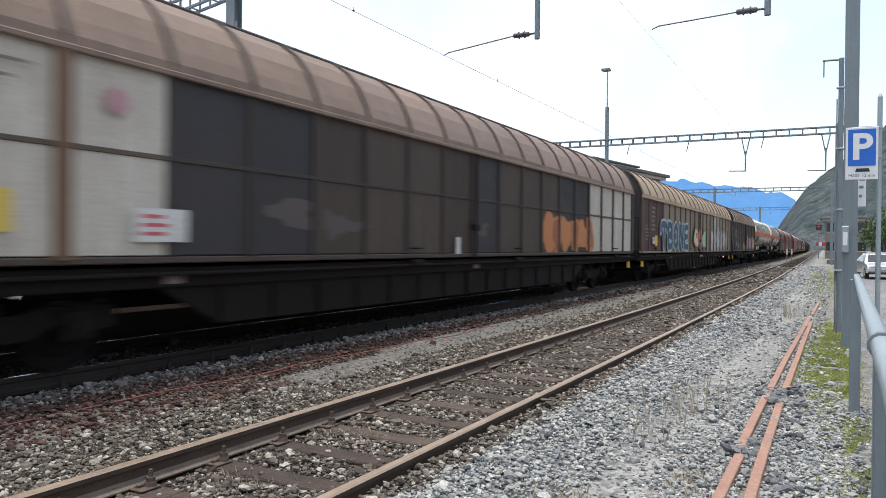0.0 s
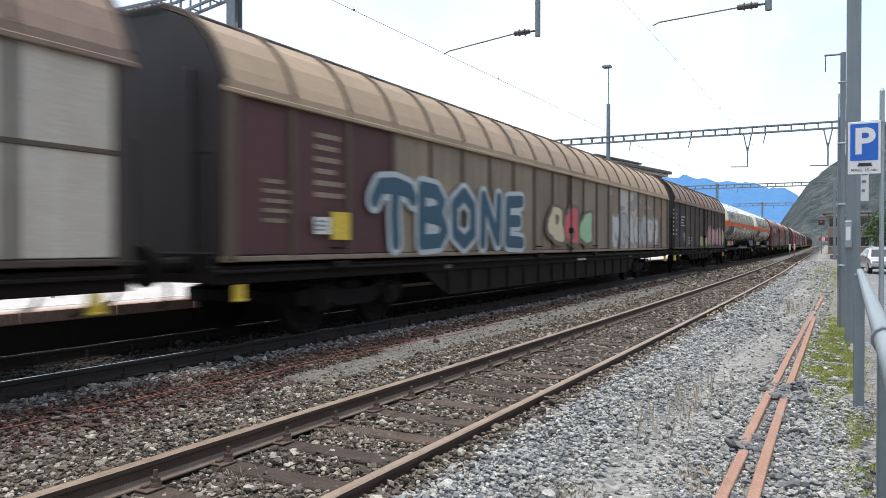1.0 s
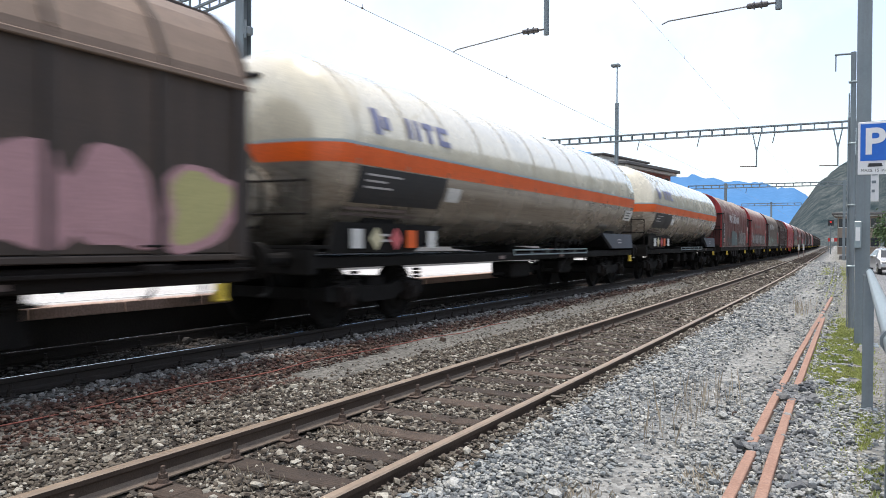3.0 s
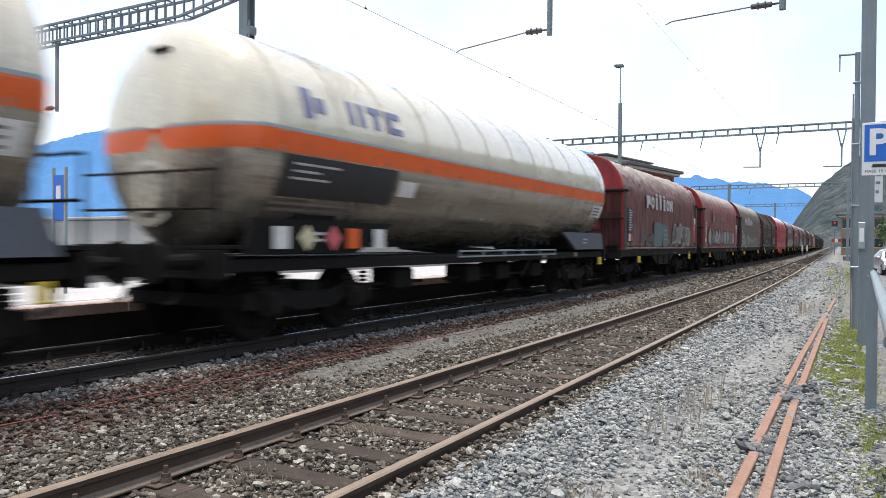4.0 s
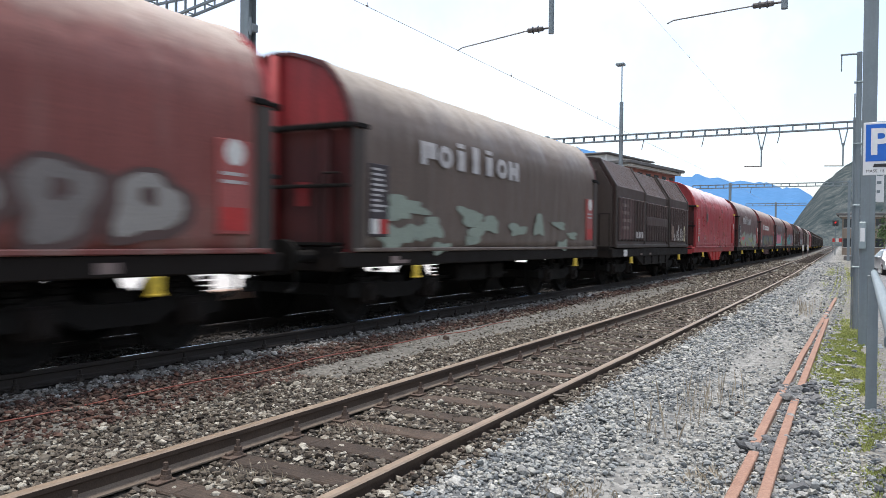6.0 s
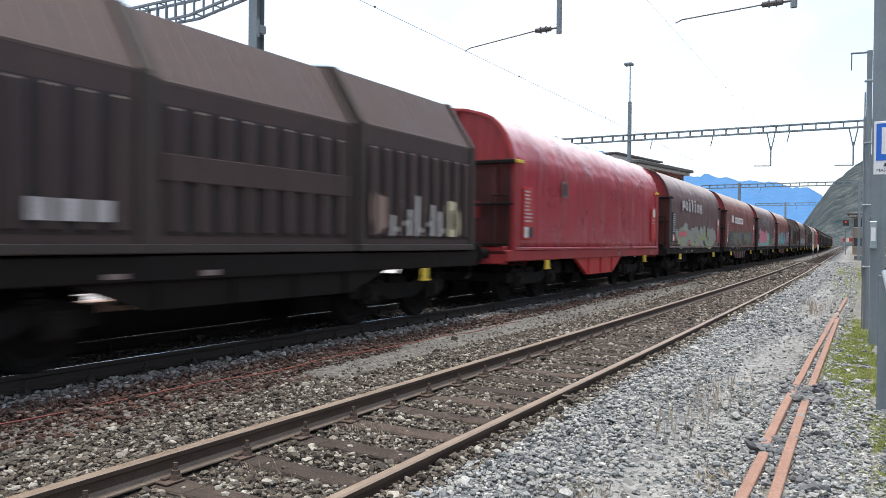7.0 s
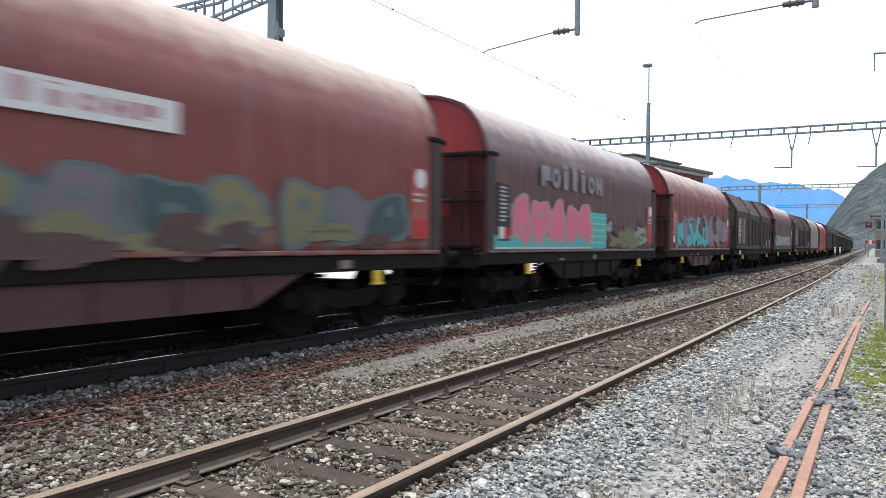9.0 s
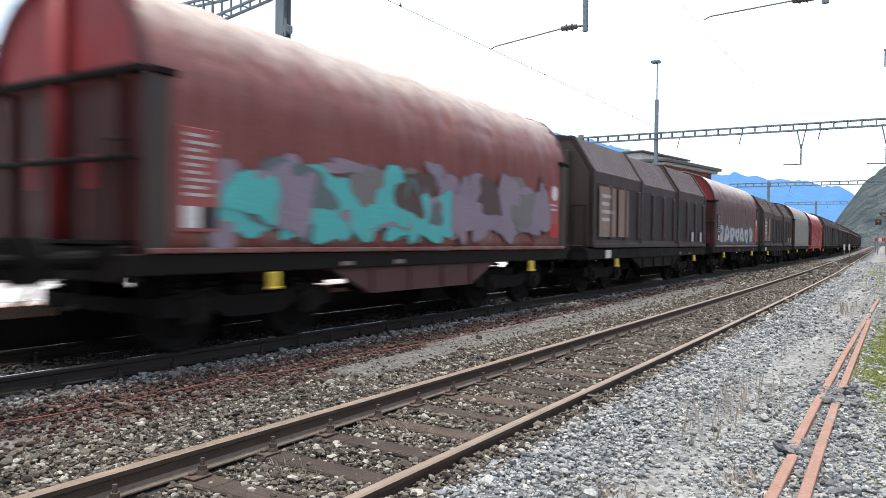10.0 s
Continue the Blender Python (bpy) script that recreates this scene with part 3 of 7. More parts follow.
# ---- overhead line ----
def lattice(root, x0, x1, y, z0, z1, step, r):
    """A beam of two chords with uprights, in two parallel planes."""
    part("beam_chord", Geo().box(x0, x1, y - 0.14, y + 0.14, z0, z0 + r), M_MAST, root)
    part("beam_chord", Geo().box(x0, x1, y - 0.14, y + 0.14, z1 - r, z1), M_MAST, root)
    n = int((x1 - x0) / step)
    me = Geo().box(-r * 0.4, r * 0.4, -0.12, 0.12, z0 + r, z1 - r).mesh("beam_web", M_MAST)
    for i in range(n + 1):
        part("beam_web", me, None, root, at=(x0 + (x1 - x0) * i / n, y, 0))


def knee(root, line, y, h):
    """A box girder of four angle chords that climbs at a knee; line holds (x, z) of the lower chords."""
    def low(x):
        return float(np.interp(x, [a for a, b in line], [b for a, b in line]))
    for dy in (-0.17, 0.17):
        for up in (0, h):
            g = Geo()
            for (xa, za), (xb, zb) in zip(line, line[1:]):
                g.extrude([(xa, za + up - 0.03), (xb, zb + up - 0.03), (xb, zb + up + 0.03), (xa, za + up + 0.03)], y + dy - 0.03, y + dy + 0.03)
            part("beam_chord", g, M_MAST, root)
    x, step = line[0][0], 0.36
    k = 0
    while x < line[-1][0]:
        z = low(x)
        for dy in (-0.17, 0.17):
            part("beam_web", Geo().box(x - 0.016, x + 0.016, y + dy - 0.02, y + dy + 0.02, z + 0.03, z + h - 0.03), M_MAST, root)
        if k % 2 == 0:
            for up in (0, h):
                part("cross_tie", Geo().box(x - 0.016, x + 0.016, y - 0.14, y + 0.14, z + up - 0.016, z + up + 0.016), M_MAST, root)
        x += step
        k += 1


def h_mast(name, root, x, y, z0, z1, w):
    g = Geo()
    g.box(x - w / 2, x + w / 2, y - w / 2, y - w / 2 + 0.02, z0, z1, 0.003)
    g.box(x - w / 2, x + w / 2, y + w / 2 - 0.02, y + w / 2, z0, z1, 0.003)
    g.box(x - 0.008, x + 0.008, y - w / 2 + 0.02, y + w / 2 - 0.02, z0, z1)
    return part(name, g, M_MAST, root)


def drop_tube(root, x, y, ztop, zbot, arm_to, zarm):
    """A tube hung from the beam, with an insulator and a steady arm to the wire."""
    part("drop_tube", Geo().tube((x, y, zbot - 0.12), (x, y, ztop), 0.055, n=10), M_MAST, root)
    sgn = -1 if arm_to < x else 1
    ins = Geo()
    prof = [(0, 0.02), (0.02, 0.05), (0.10, 0.05), (0.11, 0.075), (0.14, 0.05), (0.22, 0.05), (0.23, 0.075), (0.26, 0.05), (0.34, 0.05), (0.36, 0.02)]
    ins.lathe_x([(sgn * a, r) for a, r in prof], x + sgn * 0.16, y, zbot, 12)
    ins.tube((x, y, zbot), (x + sgn * 0.18, y, zbot), 0.02, n=6)
    part("insulator", ins, M_GLAZE, root)
    a = Geo()
    xs = x + sgn * 0.52
    a.tube((xs, y, zbot), (arm_to - sgn * 0.12, y, zarm + 0.05), 0.014, n=6)
    a.tube((arm_to - sgn * 0.12, y, zarm + 0.05), (arm_to, y, zarm), 0.012, n=6)
    part("steady_arm", a, M_WIRE, root)


def near_gantry():
    y = 14.2
    root = thing("catenary_gantry", "grey steel lattice catenary gantry over the tracks", "gantry", "catenary gantries")
    m = h_mast("mast", root, 0.045, y, -0.25, 10.5, 0.215)
    part("base_plate", Geo().box(-0.2, 0.3, y - 0.25, y + 0.25, -0.24, -0.2, 0.01), M_MAST, root)
    h_mast("mast", root, -13.68, y, -0.3, 10.5, 0.28)
    knee(root, [(-28, 7.38), (-15.95, 7.38), (-13.75, 7.72), (0.2, 7.72)], y, 0.52)
    part("clamp_bracket", Geo().box(-13.54, -13.38, y - 0.16, y + 0.05, 6.6, 6.8, 0.02).tube((-13.45, y - 0.16, 6.5), (-13.45, y - 0.16, 6.95), 0.03), M_MAST, root)
    drop_tube(root, -5.53, y, 7.74, 5.72, -7.66, 5.5)
    drop_tube(root, -1.26, y, 7.74, 5.62, -3.25, 5.5)
    drop_tube(root, -21.4, y, 7.40, 5.43, -22.5, 5.3)
    part("junction_box", Geo().box(-0.075, 0.03, y - 0.24, y - 0.12, 1.38, 1.82, 0.01), M_GALV, root, "small grey junction box")
    part("notice", Geo().box(-0.055, 0.01, y - 0.246, y - 0.24, 1.5, 1.72), M_SIGNWHITE, root)
    return root


near_gantry()


def far_gantry(y, x0, x1, z0, z1, step, tubes, posts):
    root = thing("catenary_gantry", "slender grey catenary gantry with hanging droppers", "gantry", "catenary gantries")
    lattice(root, x0, x1, y, z0, z1, step, 0.07 if y < 60 else 0.09)
    for x in posts:
        h_mast("mast", root, x, y, -0.25, z1 + 0.15, 0.26)
    for x, zb in tubes:
        g = Geo()
        g.tube((x - 0.2, y, z0), (x - 0.02, y, z0 - 0.9), 0.03, n=6)
        g.tube((x + 0.2, y, z0), (x + 0.02, y, z0 - 0.9), 0.03, n=6)
        g.tube((x, y, z0 - 0.7), (x, y, zb), 0.04, n=6)
        part("drop_tube", g, M_MAST, root)
        part("insulator", Geo().tube((x, y, zb + 0.03), (x - 0.85, y, zb + 0.06), 0.03, n=6), M_GLAZE, root)
    for x in [t[0] - 3.0 for t in tubes] + [x0 + 6.2]:
        part("dropper", Geo().tube((x, y, z0), (x - 0.12, y, z0 - 0.55), 0.025, n=6), M_GLAZE, root)


far_gantry(44, -17.5, -0.2, 7.42, 7.82, 0.62, [(-4.93, 5.62), (-1.02, 5.5)], (-17.3, -0.45))
far_gantry(88, -17, -1.2, 7.55, 7.98, 0.8, [], (-13.0, -1.4))
far_gantry(132, -17, -8.1, 7.6, 8.05, 0.9, [], (-12.5,))


def wire(name, label, x, z, arms, r):
    cu = bpy.data.curves.new(name, "CURVE")
    cu.dimensions, cu.bevel_depth, cu.bevel_resolution = "3D", r, 1
    sp = cu.splines.new("POLY")
    ys = list(np.arange(-30, 60, 3.0)) + list(np.arange(60, 300, 15.0))
    sp.points.add(len(ys) - 1)
    for p, y in zip(sp.points, ys):
        p.co = (x + bend(max(y, 0)) + arms * math.sin(y * 0.11 + 1.4), y, z, 1)
    cu.materials.append(M_WIRE)
    ob = new(name + "_curve", cu)
    me = bpy.data.meshes.new_from_object(ob.evaluated_get(bpy.context.evaluated_depsgraph_get()))
    bpy.data.objects.remove(ob)
    root = new(name, me)
    tagged(root, label, "contact wire", "contact wires")
    g = Geo()
    for y in (10.8, 17.0, 24.0, 32.0):
        xx = x + bend(y) + arms * math.sin(y * 0.11 + 1.4)
        g = Geo().tube((xx, y, z), (xx, y, z + 0.07), r, n=5).box(xx - r * 3, xx + r * 3, y - 0.02, y + 0.02, z - r, z + r * 4)
        part("clip", g, M_IRON, root)


wire("contact_wire", "thin weathered contact wire above the main track", X2, 5.5, 0.02, 0.0045)
wire("contact_wire", "thin weathered contact wire above the siding", X1, 5.5, 0.05, 0.0018)


def lamp_post():
    x, y = -12.65, 44.0
    root = thing("platform_lamp", "tall grey platform lamp post with a flat head", "lamp post")
    part("mast", Geo().tube((x, y, 0.3), (x, y, 9.74), 0.13, 0.11, 12), M_MAST, root)
    part("pole", Geo().tube((x, y, 9.7), (x, y, 11.95), 0.04, 0.035, 8), M_GALV, root)
    part("lamp_head", Geo().box(x - 0.34, x + 0.16, y - 0.22, y + 0.22, 11.88, 12.04, 0.04), M_MAST, root)


lamp_post()

# ---- verge: pole, sign, railing, strips ----
def side_pole():
    x, y = -0.13, 16.75
    root = thing("cable_pole", "slim grey steel cable pole with a short arm", "pole")
    part("tube", Geo().tube((x, y, -0.25), (x, y, 5.2), 0.055, 0.05, 12), M_MAST, root)
    part("conduit", Geo().tube((x - 0.07, y, -0.25), (x - 0.07, y, 4.4), 0.012, n=8), M_MAST, root)
    part("arm", Geo().tube((x, y, 5.17), (x - 0.33, y, 5.18), 0.02, n=8).tube((x - 0.31, y, 5.18), (x - 0.31, y, 4.85), 0.012, n=6), M_MAST, root)
    for z in (1.0, 2.2, 3.4, 4.6):
        part("clamp", Geo().box(x - 0.085, x + 0.06, y - 0.06, y + 0.06, z, z + 0.03, 0.005), M_GALV, root)


side_pole()


def text_mesh(name, body, size, material, offset=0.0, depth=0.0):
    cu = bpy.data.curves.new(name, "FONT")
    cu.body, cu.size, cu.offset, cu.extrude, cu.align_x, cu.align_y = body, size, offset, depth, "CENTER", "CENTER"
    ob = new(name + "_curve", cu)
    bpy.context.view_layer.update()
    me = bpy.data.meshes.new_from_object(ob.evaluated_get(bpy.context.evaluated_depsgraph_get()))
    bpy.data.objects.remove(ob)
    me.name = name
    me.materials.clear()
    me.materials.append(material)
    return me


def parking_sign():
    y = 12.0
    root = thing("parking_sign", "blue and white parking sign on a galvanised pole", "road sign")
    part("pole", Geo().tube((0.385, y + 0.03, -0.25), (0.385, y + 0.03, 3.55), 0.033, n=12).tube((0.385, y + 0.03, 3.55), (0.385, y + 0.03, 3.6), 0.035, 0.01, 12), M_GALV, root)
    x0, x1, z0, z1 = -0.03, 0.37, 2.41, 3.14
    part("panel", Geo().box(x0, x1, y - 0.036, y - 0.016, z0, z1, 0.006), M_SIGNWHITE, root)
    part("blue_field", Geo().box(x0 + 0.03, x1 - 0.03, y - 0.040, y - 0.036, z0 + 0.19, z1 - 0.03), M_SIGNBLUE, root)
    p = part("letter", text_mesh("letter", "P", 0.50, M_SIGNWHITE, 0.014), None, root, at=((x0 + x1) / 2, y - 0.044, (z0 + z1) / 2 + 0.075))
    p.rotation_euler = (radians(90), 0, 0)
    p = part("lettering", text_mesh("lettering", "MASS. 15 min", 0.058, M_BLACK), None, root, at=((x0 + x1) / 2, y - 0.039, z0 + 0.055))
    p.rotation_euler = (radians(90), 0, 0)
    car = Geo().box(x0 + 0.13, x1 - 0.11, y - 0.040, y - 0.036, z0 + 0.125, z0 + 0.155).box(x0 + 0.12, x1 - 0.1, y - 0.040, y - 0.036, z0 + 0.108, z0 + 0.127)
    part("pictogram", car, M_BLACK, root)
    part("bracket", Geo().box(x0 + 0.1, 0.42, y - 0.016, y - 0.0, z1 - 0.02, z1 + 0.01), M_GALV, root)
    part("bracket", Geo().box(x0 + 0.1, 0.42, y - 0.016, y - 0.0, z0 + 0.3, z0 + 0.33), M_GALV, root)
    root2 = thing("notice_plate", "small white notice plate fixed to the mast", "sign")
    part("plate", Geo().box(0.166, 0.29, 15.27, 15.28, 2.2, 2.78, 0.003), M_SIGNWHITE, root2)
    for i, z in enumerate((2.66, 2.52, 2.36)):
        part("print_bar", Geo().box(0.18, 0.27 - 0.02 * i, 15.265, 15.27, z, z + 0.05), M_MAST, root2)


parking_sign()


def railing():
    root = thing("railing", "grey steel pipe railing with flat posts", "railing")
    g = Geo()
    g.tube((0.09, -3, 1.17), (0.09, 8.62, 1.17), 0.03, n=12)
    g.tube((0.09, 8.62, 1.17), (0.09, 8.70, 1.12), 0.03, n=12)
    part("handrail", g, M_GALV, root, smooth=True)
    post = Geo().box(-0.05, 0.05, -0.02, 0.02, -0.2, 1.14, 0.006).mesh("post", M_MAST)
    slim = Geo().box(-0.018, 0.018, -0.05, 0.05, -0.2, 1.14, 0.006).mesh("post", M_MAST)
    foot = Geo().box(-0.09, 0.09, -0.06, 0.06, 0, 0.012, 0.003).mesh("foot_plate", M_MAST)
    ring = Geo().tube((0, -0.02, 0), (0, 0.02, 0), 0.038, n=12).mesh("collar", M_MAST)
    for y in (8.6, 2.6, -0.4, -2.6):
        p = part("post", post if y > 8 else slim, None, root, at=(0.085 if y > 8 else 0.092, y, 0))
        part("foot_plate", foot, None, p, at=(0, 0, -0.205))
        part("collar", ring, None, root, at=(0.09, y - 0.15, 1.17))
    barrier = thing("barrier", "low white parking barrier behind the railing", "barrier")
    part("bar", Geo().tube((0.75, 17, 0.65), (1.6, 17, 0.65), 0.03, n=8), M_GALV, barrier)
    for x in (0.8, 1.5):
        part("leg", Geo().tube((x, 17, -0.25), (x, 17, 0.65), 0.03, n=8), M_GALV, barrier)


railing()


def strip(pts, label):
    g = Geo()
    vs, fs = [], []
    for x, y, z in pts:
        vs += [(x - 0.037, y, z), (x + 0.037, y, z), (x + 0.037, y, z + 0.04), (x + 0.031, y, z + 0.046), (x - 0.031, y, z + 0.046), (x - 0.037, y, z + 0.04)]
    for j in range(len(pts) - 1):
        fs += [(j * 6 + i, j * 6 + (i + 1) % 6, j * 6 + 6 + (i + 1) % 6, j * 6 + 6 + i) for i in range(6)]
    fs += [(5, 4, 3, 2, 1, 0), tuple(range(len(vs) - 6, len(vs)))]
    g.add(vs, fs)
    ob = part("steel_strip", g, M_STRIP, None)
    return tagged(ob, label, "steel strip", "rusty strips")


def strips():
    a = [(-0.70 + 0.012 * math.sin(y * 0.8), y, -0.20 + 0.006 * math.sin(y * 2.1)) for y in np.arange(3.0, 6.3, 0.4)]
    strip(a, "rusty brown flat steel strip lying in gravel")
    a = [(-0.74 - 0.02 * math.sin((y - 6) * 0.25), y, -0.20 + 0.008 * math.sin(y * 1.7)) for y in np.arange(6.5, 26.2, 0.6)]
    strip(a, "long bent rusty steel strip lying in gravel")
    a = [(-0.53 - 0.020 * (y - 5.2), y, -0.20 + 0.01 * math.sin(y * 1.3)) for y in np.arange(3.0, 8.75, 0.4)]
    strip(a, "rusty brown flat steel strip lying in gravel")
    a = [(-0.60 - 0.008 * (y - 9.4), y, -0.20) for y in np.arange(9.4, 19, 0.6)]
    strip(a, "rusty brown flat steel strip lying in gravel")


strips()


def cable():
    pts = [(-5.95 + 0.035 * max(0, y - 5) + 0.03 * math.sin(y * 1.3) + 0.015 * math.sin(y * 4.1) + bend(y), y, ground_z(-5.9) + 0.05 + 0.012 * math.sin(y * 2.7)) for y in np.arange(2.5, 13, 0.25)]
    ob = part("cable", Geo().sweep(pts, 0.007), M_CABLE, None, smooth=True)
    tagged(ob, "thin red plastic cable lying on the ballast", "cable")
    for x, y, r in ((-1.03, 7.64, 0.032), (-5.75, 10.4, 0.05)):
        rr = random.Random(int(y * 10))
        vs = [tuple(c * r * rr.uniform(0.35, 1.1) + d for c, d in zip((a, b, e), (x, y, ground_z(x) + r * 0.5))) for a in (-1, 1) for b in (-1, 1) for e in (-1, 1)]
        ob = part("stone", Geo().add(vs, [(0, 1, 3, 2), (4, 6, 7, 5), (0, 4, 5, 1), (2, 3, 7, 6), (0, 2, 6, 4), (1, 5, 7, 3)]), M_IRON, None)
        tagged(ob, "single dark stone lying on pale gravel", "stone", "loose dark stones")


cable()


def blades(name, label, material, spots, height, lean):
    """spots: (x, y, radius x, radius y, count)."""
    v, f = [], []
    for cx, cy, rx, ry, n in spots:
        for _ in range(n):
            x, y = cx + rx * random.gauss(0, 0.62), cy + ry * random.gauss(0, 0.55)
            if height < 0.05 and noise.noise((x * 4, y * 1.6, 7)) < -0.22:
                continue
            z, h, w = ground_z(x), height * random.uniform(0.4, 1.1), random.uniform(0.0010, 0.0022) * (0.6 + cy / 12) * (0.8 if height > 0.2 else 2.2)
            d, ln = random.uniform(0, 6.28), random.uniform(0.1, 1) * lean * height
            ux, uy = math.cos(d), math.sin(d)
            x += drift(x, max(y, 0))
            o = len(v)
            v += [(x - uy * w, y + ux * w, z - 0.02), (x + uy * w, y - ux * w, z - 0.02), (x + ux * ln * 0.4 + uy * w * 0.6, y + uy * ln * 0.4 - ux * w * 0.6, z + h * 0.6),
                  (x + ux * ln, y + uy * ln, z + h)]
            f += [(o, o + 1, o + 2), (o, o + 2, o + 3)]
    me = bpy.data.meshes.new(name)
    me.from_pydata(v, [], f)
    me.materials.append(material)
    tagged(new(name, me), label, "grass", "", "stuff")


blades("grass", "sparse green grass on the gravel verge", M_GRASS,
       [(-0.2, 12.6, 0.26, 3.4, 34000), (-0.12, 10.6, 0.2, 1.4, 9000), (0.12, 7.2, 0.12, 1.2, 2500), (-0.2, 17.5, 0.25, 2.5, 1500), (-0.62, 48, 0.55, 15, 12000), (-0.5, 28, 0.3, 6, 900), (0.1, 6.4, 0.18, 1.0, 300), (-2.0, 15, 0.1, 9, 200)], 0.034, 1.0)
blades("dry_stalks", "thin dry weed stalks growing in gravel", M_STRAW,
       [(-1.34, 7.3, 0.16, 0.45, 34), (-1.22, 8.2, 0.16, 0.3, 26), (-1.1, 20.0, 0.2, 1.2, 60), (-1.5, 6.2, 0.2, 0.4, 16)], 0.40, 0.2)
blades("dry_stalks", "short yellowed weeds between sleepers and gravel", M_STRAW,
       [(-3.7, 5.2, 0.3, 0.25, 120), (-3.6, 3.8, 0.3, 0.2, 90), (-1.6, 4.6, 0.2, 0.3, 160), (-0.9, 5.4, 0.2, 0.4, 120), (-4.2, 4.4, 0.2, 0.3, 60)], 0.06, 0.9)


# ---- far things ----
def tree(x, y, h, label, n=900, seed=1):
    rr = random.Random(seed)
    root = thing("tree", label, "tree", "trees")
    z0 = ground_z(x)
    g = Geo().tube((x, y, z0 - 0.1), (x + 0.1, y, z0 + h * 0.45), 0.16, 0.10, 8)
    tips = []
    for i in range(7):
        a, zz = i * 0.9 + rr.random(), z0 + h * rr.uniform(0.25, 0.5)
        e = (x + math.cos(a) * h * 0.25, y + math.sin(a) * h * 0.25, zz + h * rr.uniform(0.15, 0.4))
        g.tube((x, y, zz), e, 0.06, 0.02, 6)
        tips.append(e)
    tips.append((x, y, z0 + h * 0.75))
    part("trunk", g, M_BARK, root)
    v, f = [], []
    for _ in range(n):
        c = rr.choice(tips)
        p = Vector(c) + Vector((rr.gauss(0, 1), rr.gauss(0, 1), rr.gauss(0, 0.9))) * h * 0.10
        d = Vector((rr.gauss(0, 1), rr.gauss(0, 1), rr.gauss(0, 1))).normalized()
        u = d.orthogonal().normalized()
        s = h * rr.uniform(0.018, 0.038)
        w = d.cross(u)
        o = len(v)
        v += [p - u * s, p + w * s * 0.6, p + u * s, p - w * s * 0.6]
        f.append((o, o + 1, o + 2, o + 3))
    me = bpy.data.meshes.new("crown")
    me.from_pydata(v, [], f)
    me.materials.append(M_LEAF)
    part("crown", me, None, root)


for i, (x, y, h) in enumerate([(5.5, 118, 7), (8, 108, 8), (4.2, 135, 6), (11, 98, 9), (3.4, 92, 5), (-24, 24, 4.2), (7.2, 85, 6.5)]):
    tree(x, y, h, "leafy green tree behind the station yard", 1300, i)


def flat_building(name, label, x0, x1, y0, y1, h, wall, floors, cols, over=0.8):
    root = thing(name, label, "building")
    part("wall", Geo().box(x0, x1, y0, y1, -0.5, h), wall, root)
    part("roof", Geo().box(x0 - over, x1 + over, y0 - over, y1 + over, h, h + 0.35, 0.05), M_ROOFEDGE, root)
    part("cornice", Geo().box(x0 - over * 0.6, x1 + over * 0.6, y0 - over * 0.6, y1 + over * 0.6, h - 0.3, h - 0.01), M_STUCCO, root)
    fh = h / floors
    for k in range(floors):
        for i in range(cols):
            z = k * fh + fh * 0.35
            xm = x0 + (x1 - x0) * (i + 0.5) / cols
            w = part("window", Geo().box(xm - 0.6, xm + 0.6, y0 - 0.04, y0 + 0.02, z, z + fh * 0.45), M_GLASS, root)
            part("sill", Geo().box(xm - 0.7, xm + 0.7, y0 - 0.12, y0 - 0.041, z - 0.1, z), M_WHITE, w)
        for i in range(cols):
            z = k * fh + fh * 0.35
            ym = y0 + (y1 - y0) * (i + 0.5) / cols
            for xx, sg in ((x1, 1), (x0, -1)):
                part("window", Geo().box(xx - 0.02 * sg, xx + 0.04 * sg, ym - 0.6, ym + 0.6, z, z + fh * 0.45), M_GLASS, root)
    return root


b = flat_building("station_building", "red-brown station building with white cornice and dark flat roof", -9, 0, 0, 13.4, 9.9, M_REDWALL, 3, 6, 0.9)
part("roof_box", Geo().box(-5.8, -2.2, -0.4, 11.2, 10.25, 11.05, 0.05), M_WHITE, b)
part("roof_edge", Geo().box(-6.2, -1.8, -0.8, 11.6, 11.05, 11.25, 0.05), M_ROOFEDGE, b)
b.location, b.rotation_euler = (-22.4, 80.2, 0), (0, 0, radians(-9.6))
flat_building("station_shed", "brown flat-roofed building beside the tracks", -3.2, 3.0, 142, 150, 6.4, M_BROWNSTUCCO, 2, 4, 0.9)
flat_building("canopy_building", "low dark canopy building behind parked cars", 2.6, 8.5, 95, 103, 3.4, M_BROWNSTUCCO, 1, 4, 1.2)


def low_wall():
    ob = part("garden_wall", Geo().box(-60, -27, 24, 24.4, -0.4, 2.4, 0.05).box(-60.1, -26.9, 23.9, 24.5, 2.4, 2.55, 0.03), M_STUCCO, None)
    tagged(ob, "long beige garden wall beyond the station tracks", "wall")
    root = thing("info_board", "blue station information board on grey posts", "sign")
    x, y = -11.6, 7.75
    for dx in (-0.16, 0.16):
        part("post", Geo().tube((x + dx, y, 0.5), (x + dx, y, 2.62), 0.03, n=8), M_GALV, root)
    part("panel", Geo().box(x - 0.14, x + 0.14, y - 0.02, y + 0.02, 1.75, 2.5, 0.01), M_SIGNBLUE, root)
    part("print_bar", Geo().box(x - 0.06, x + 0.06, y - 0.026, y - 0.02, 2.1, 2.32), M_SIGNWHITE, root)


low_wall()


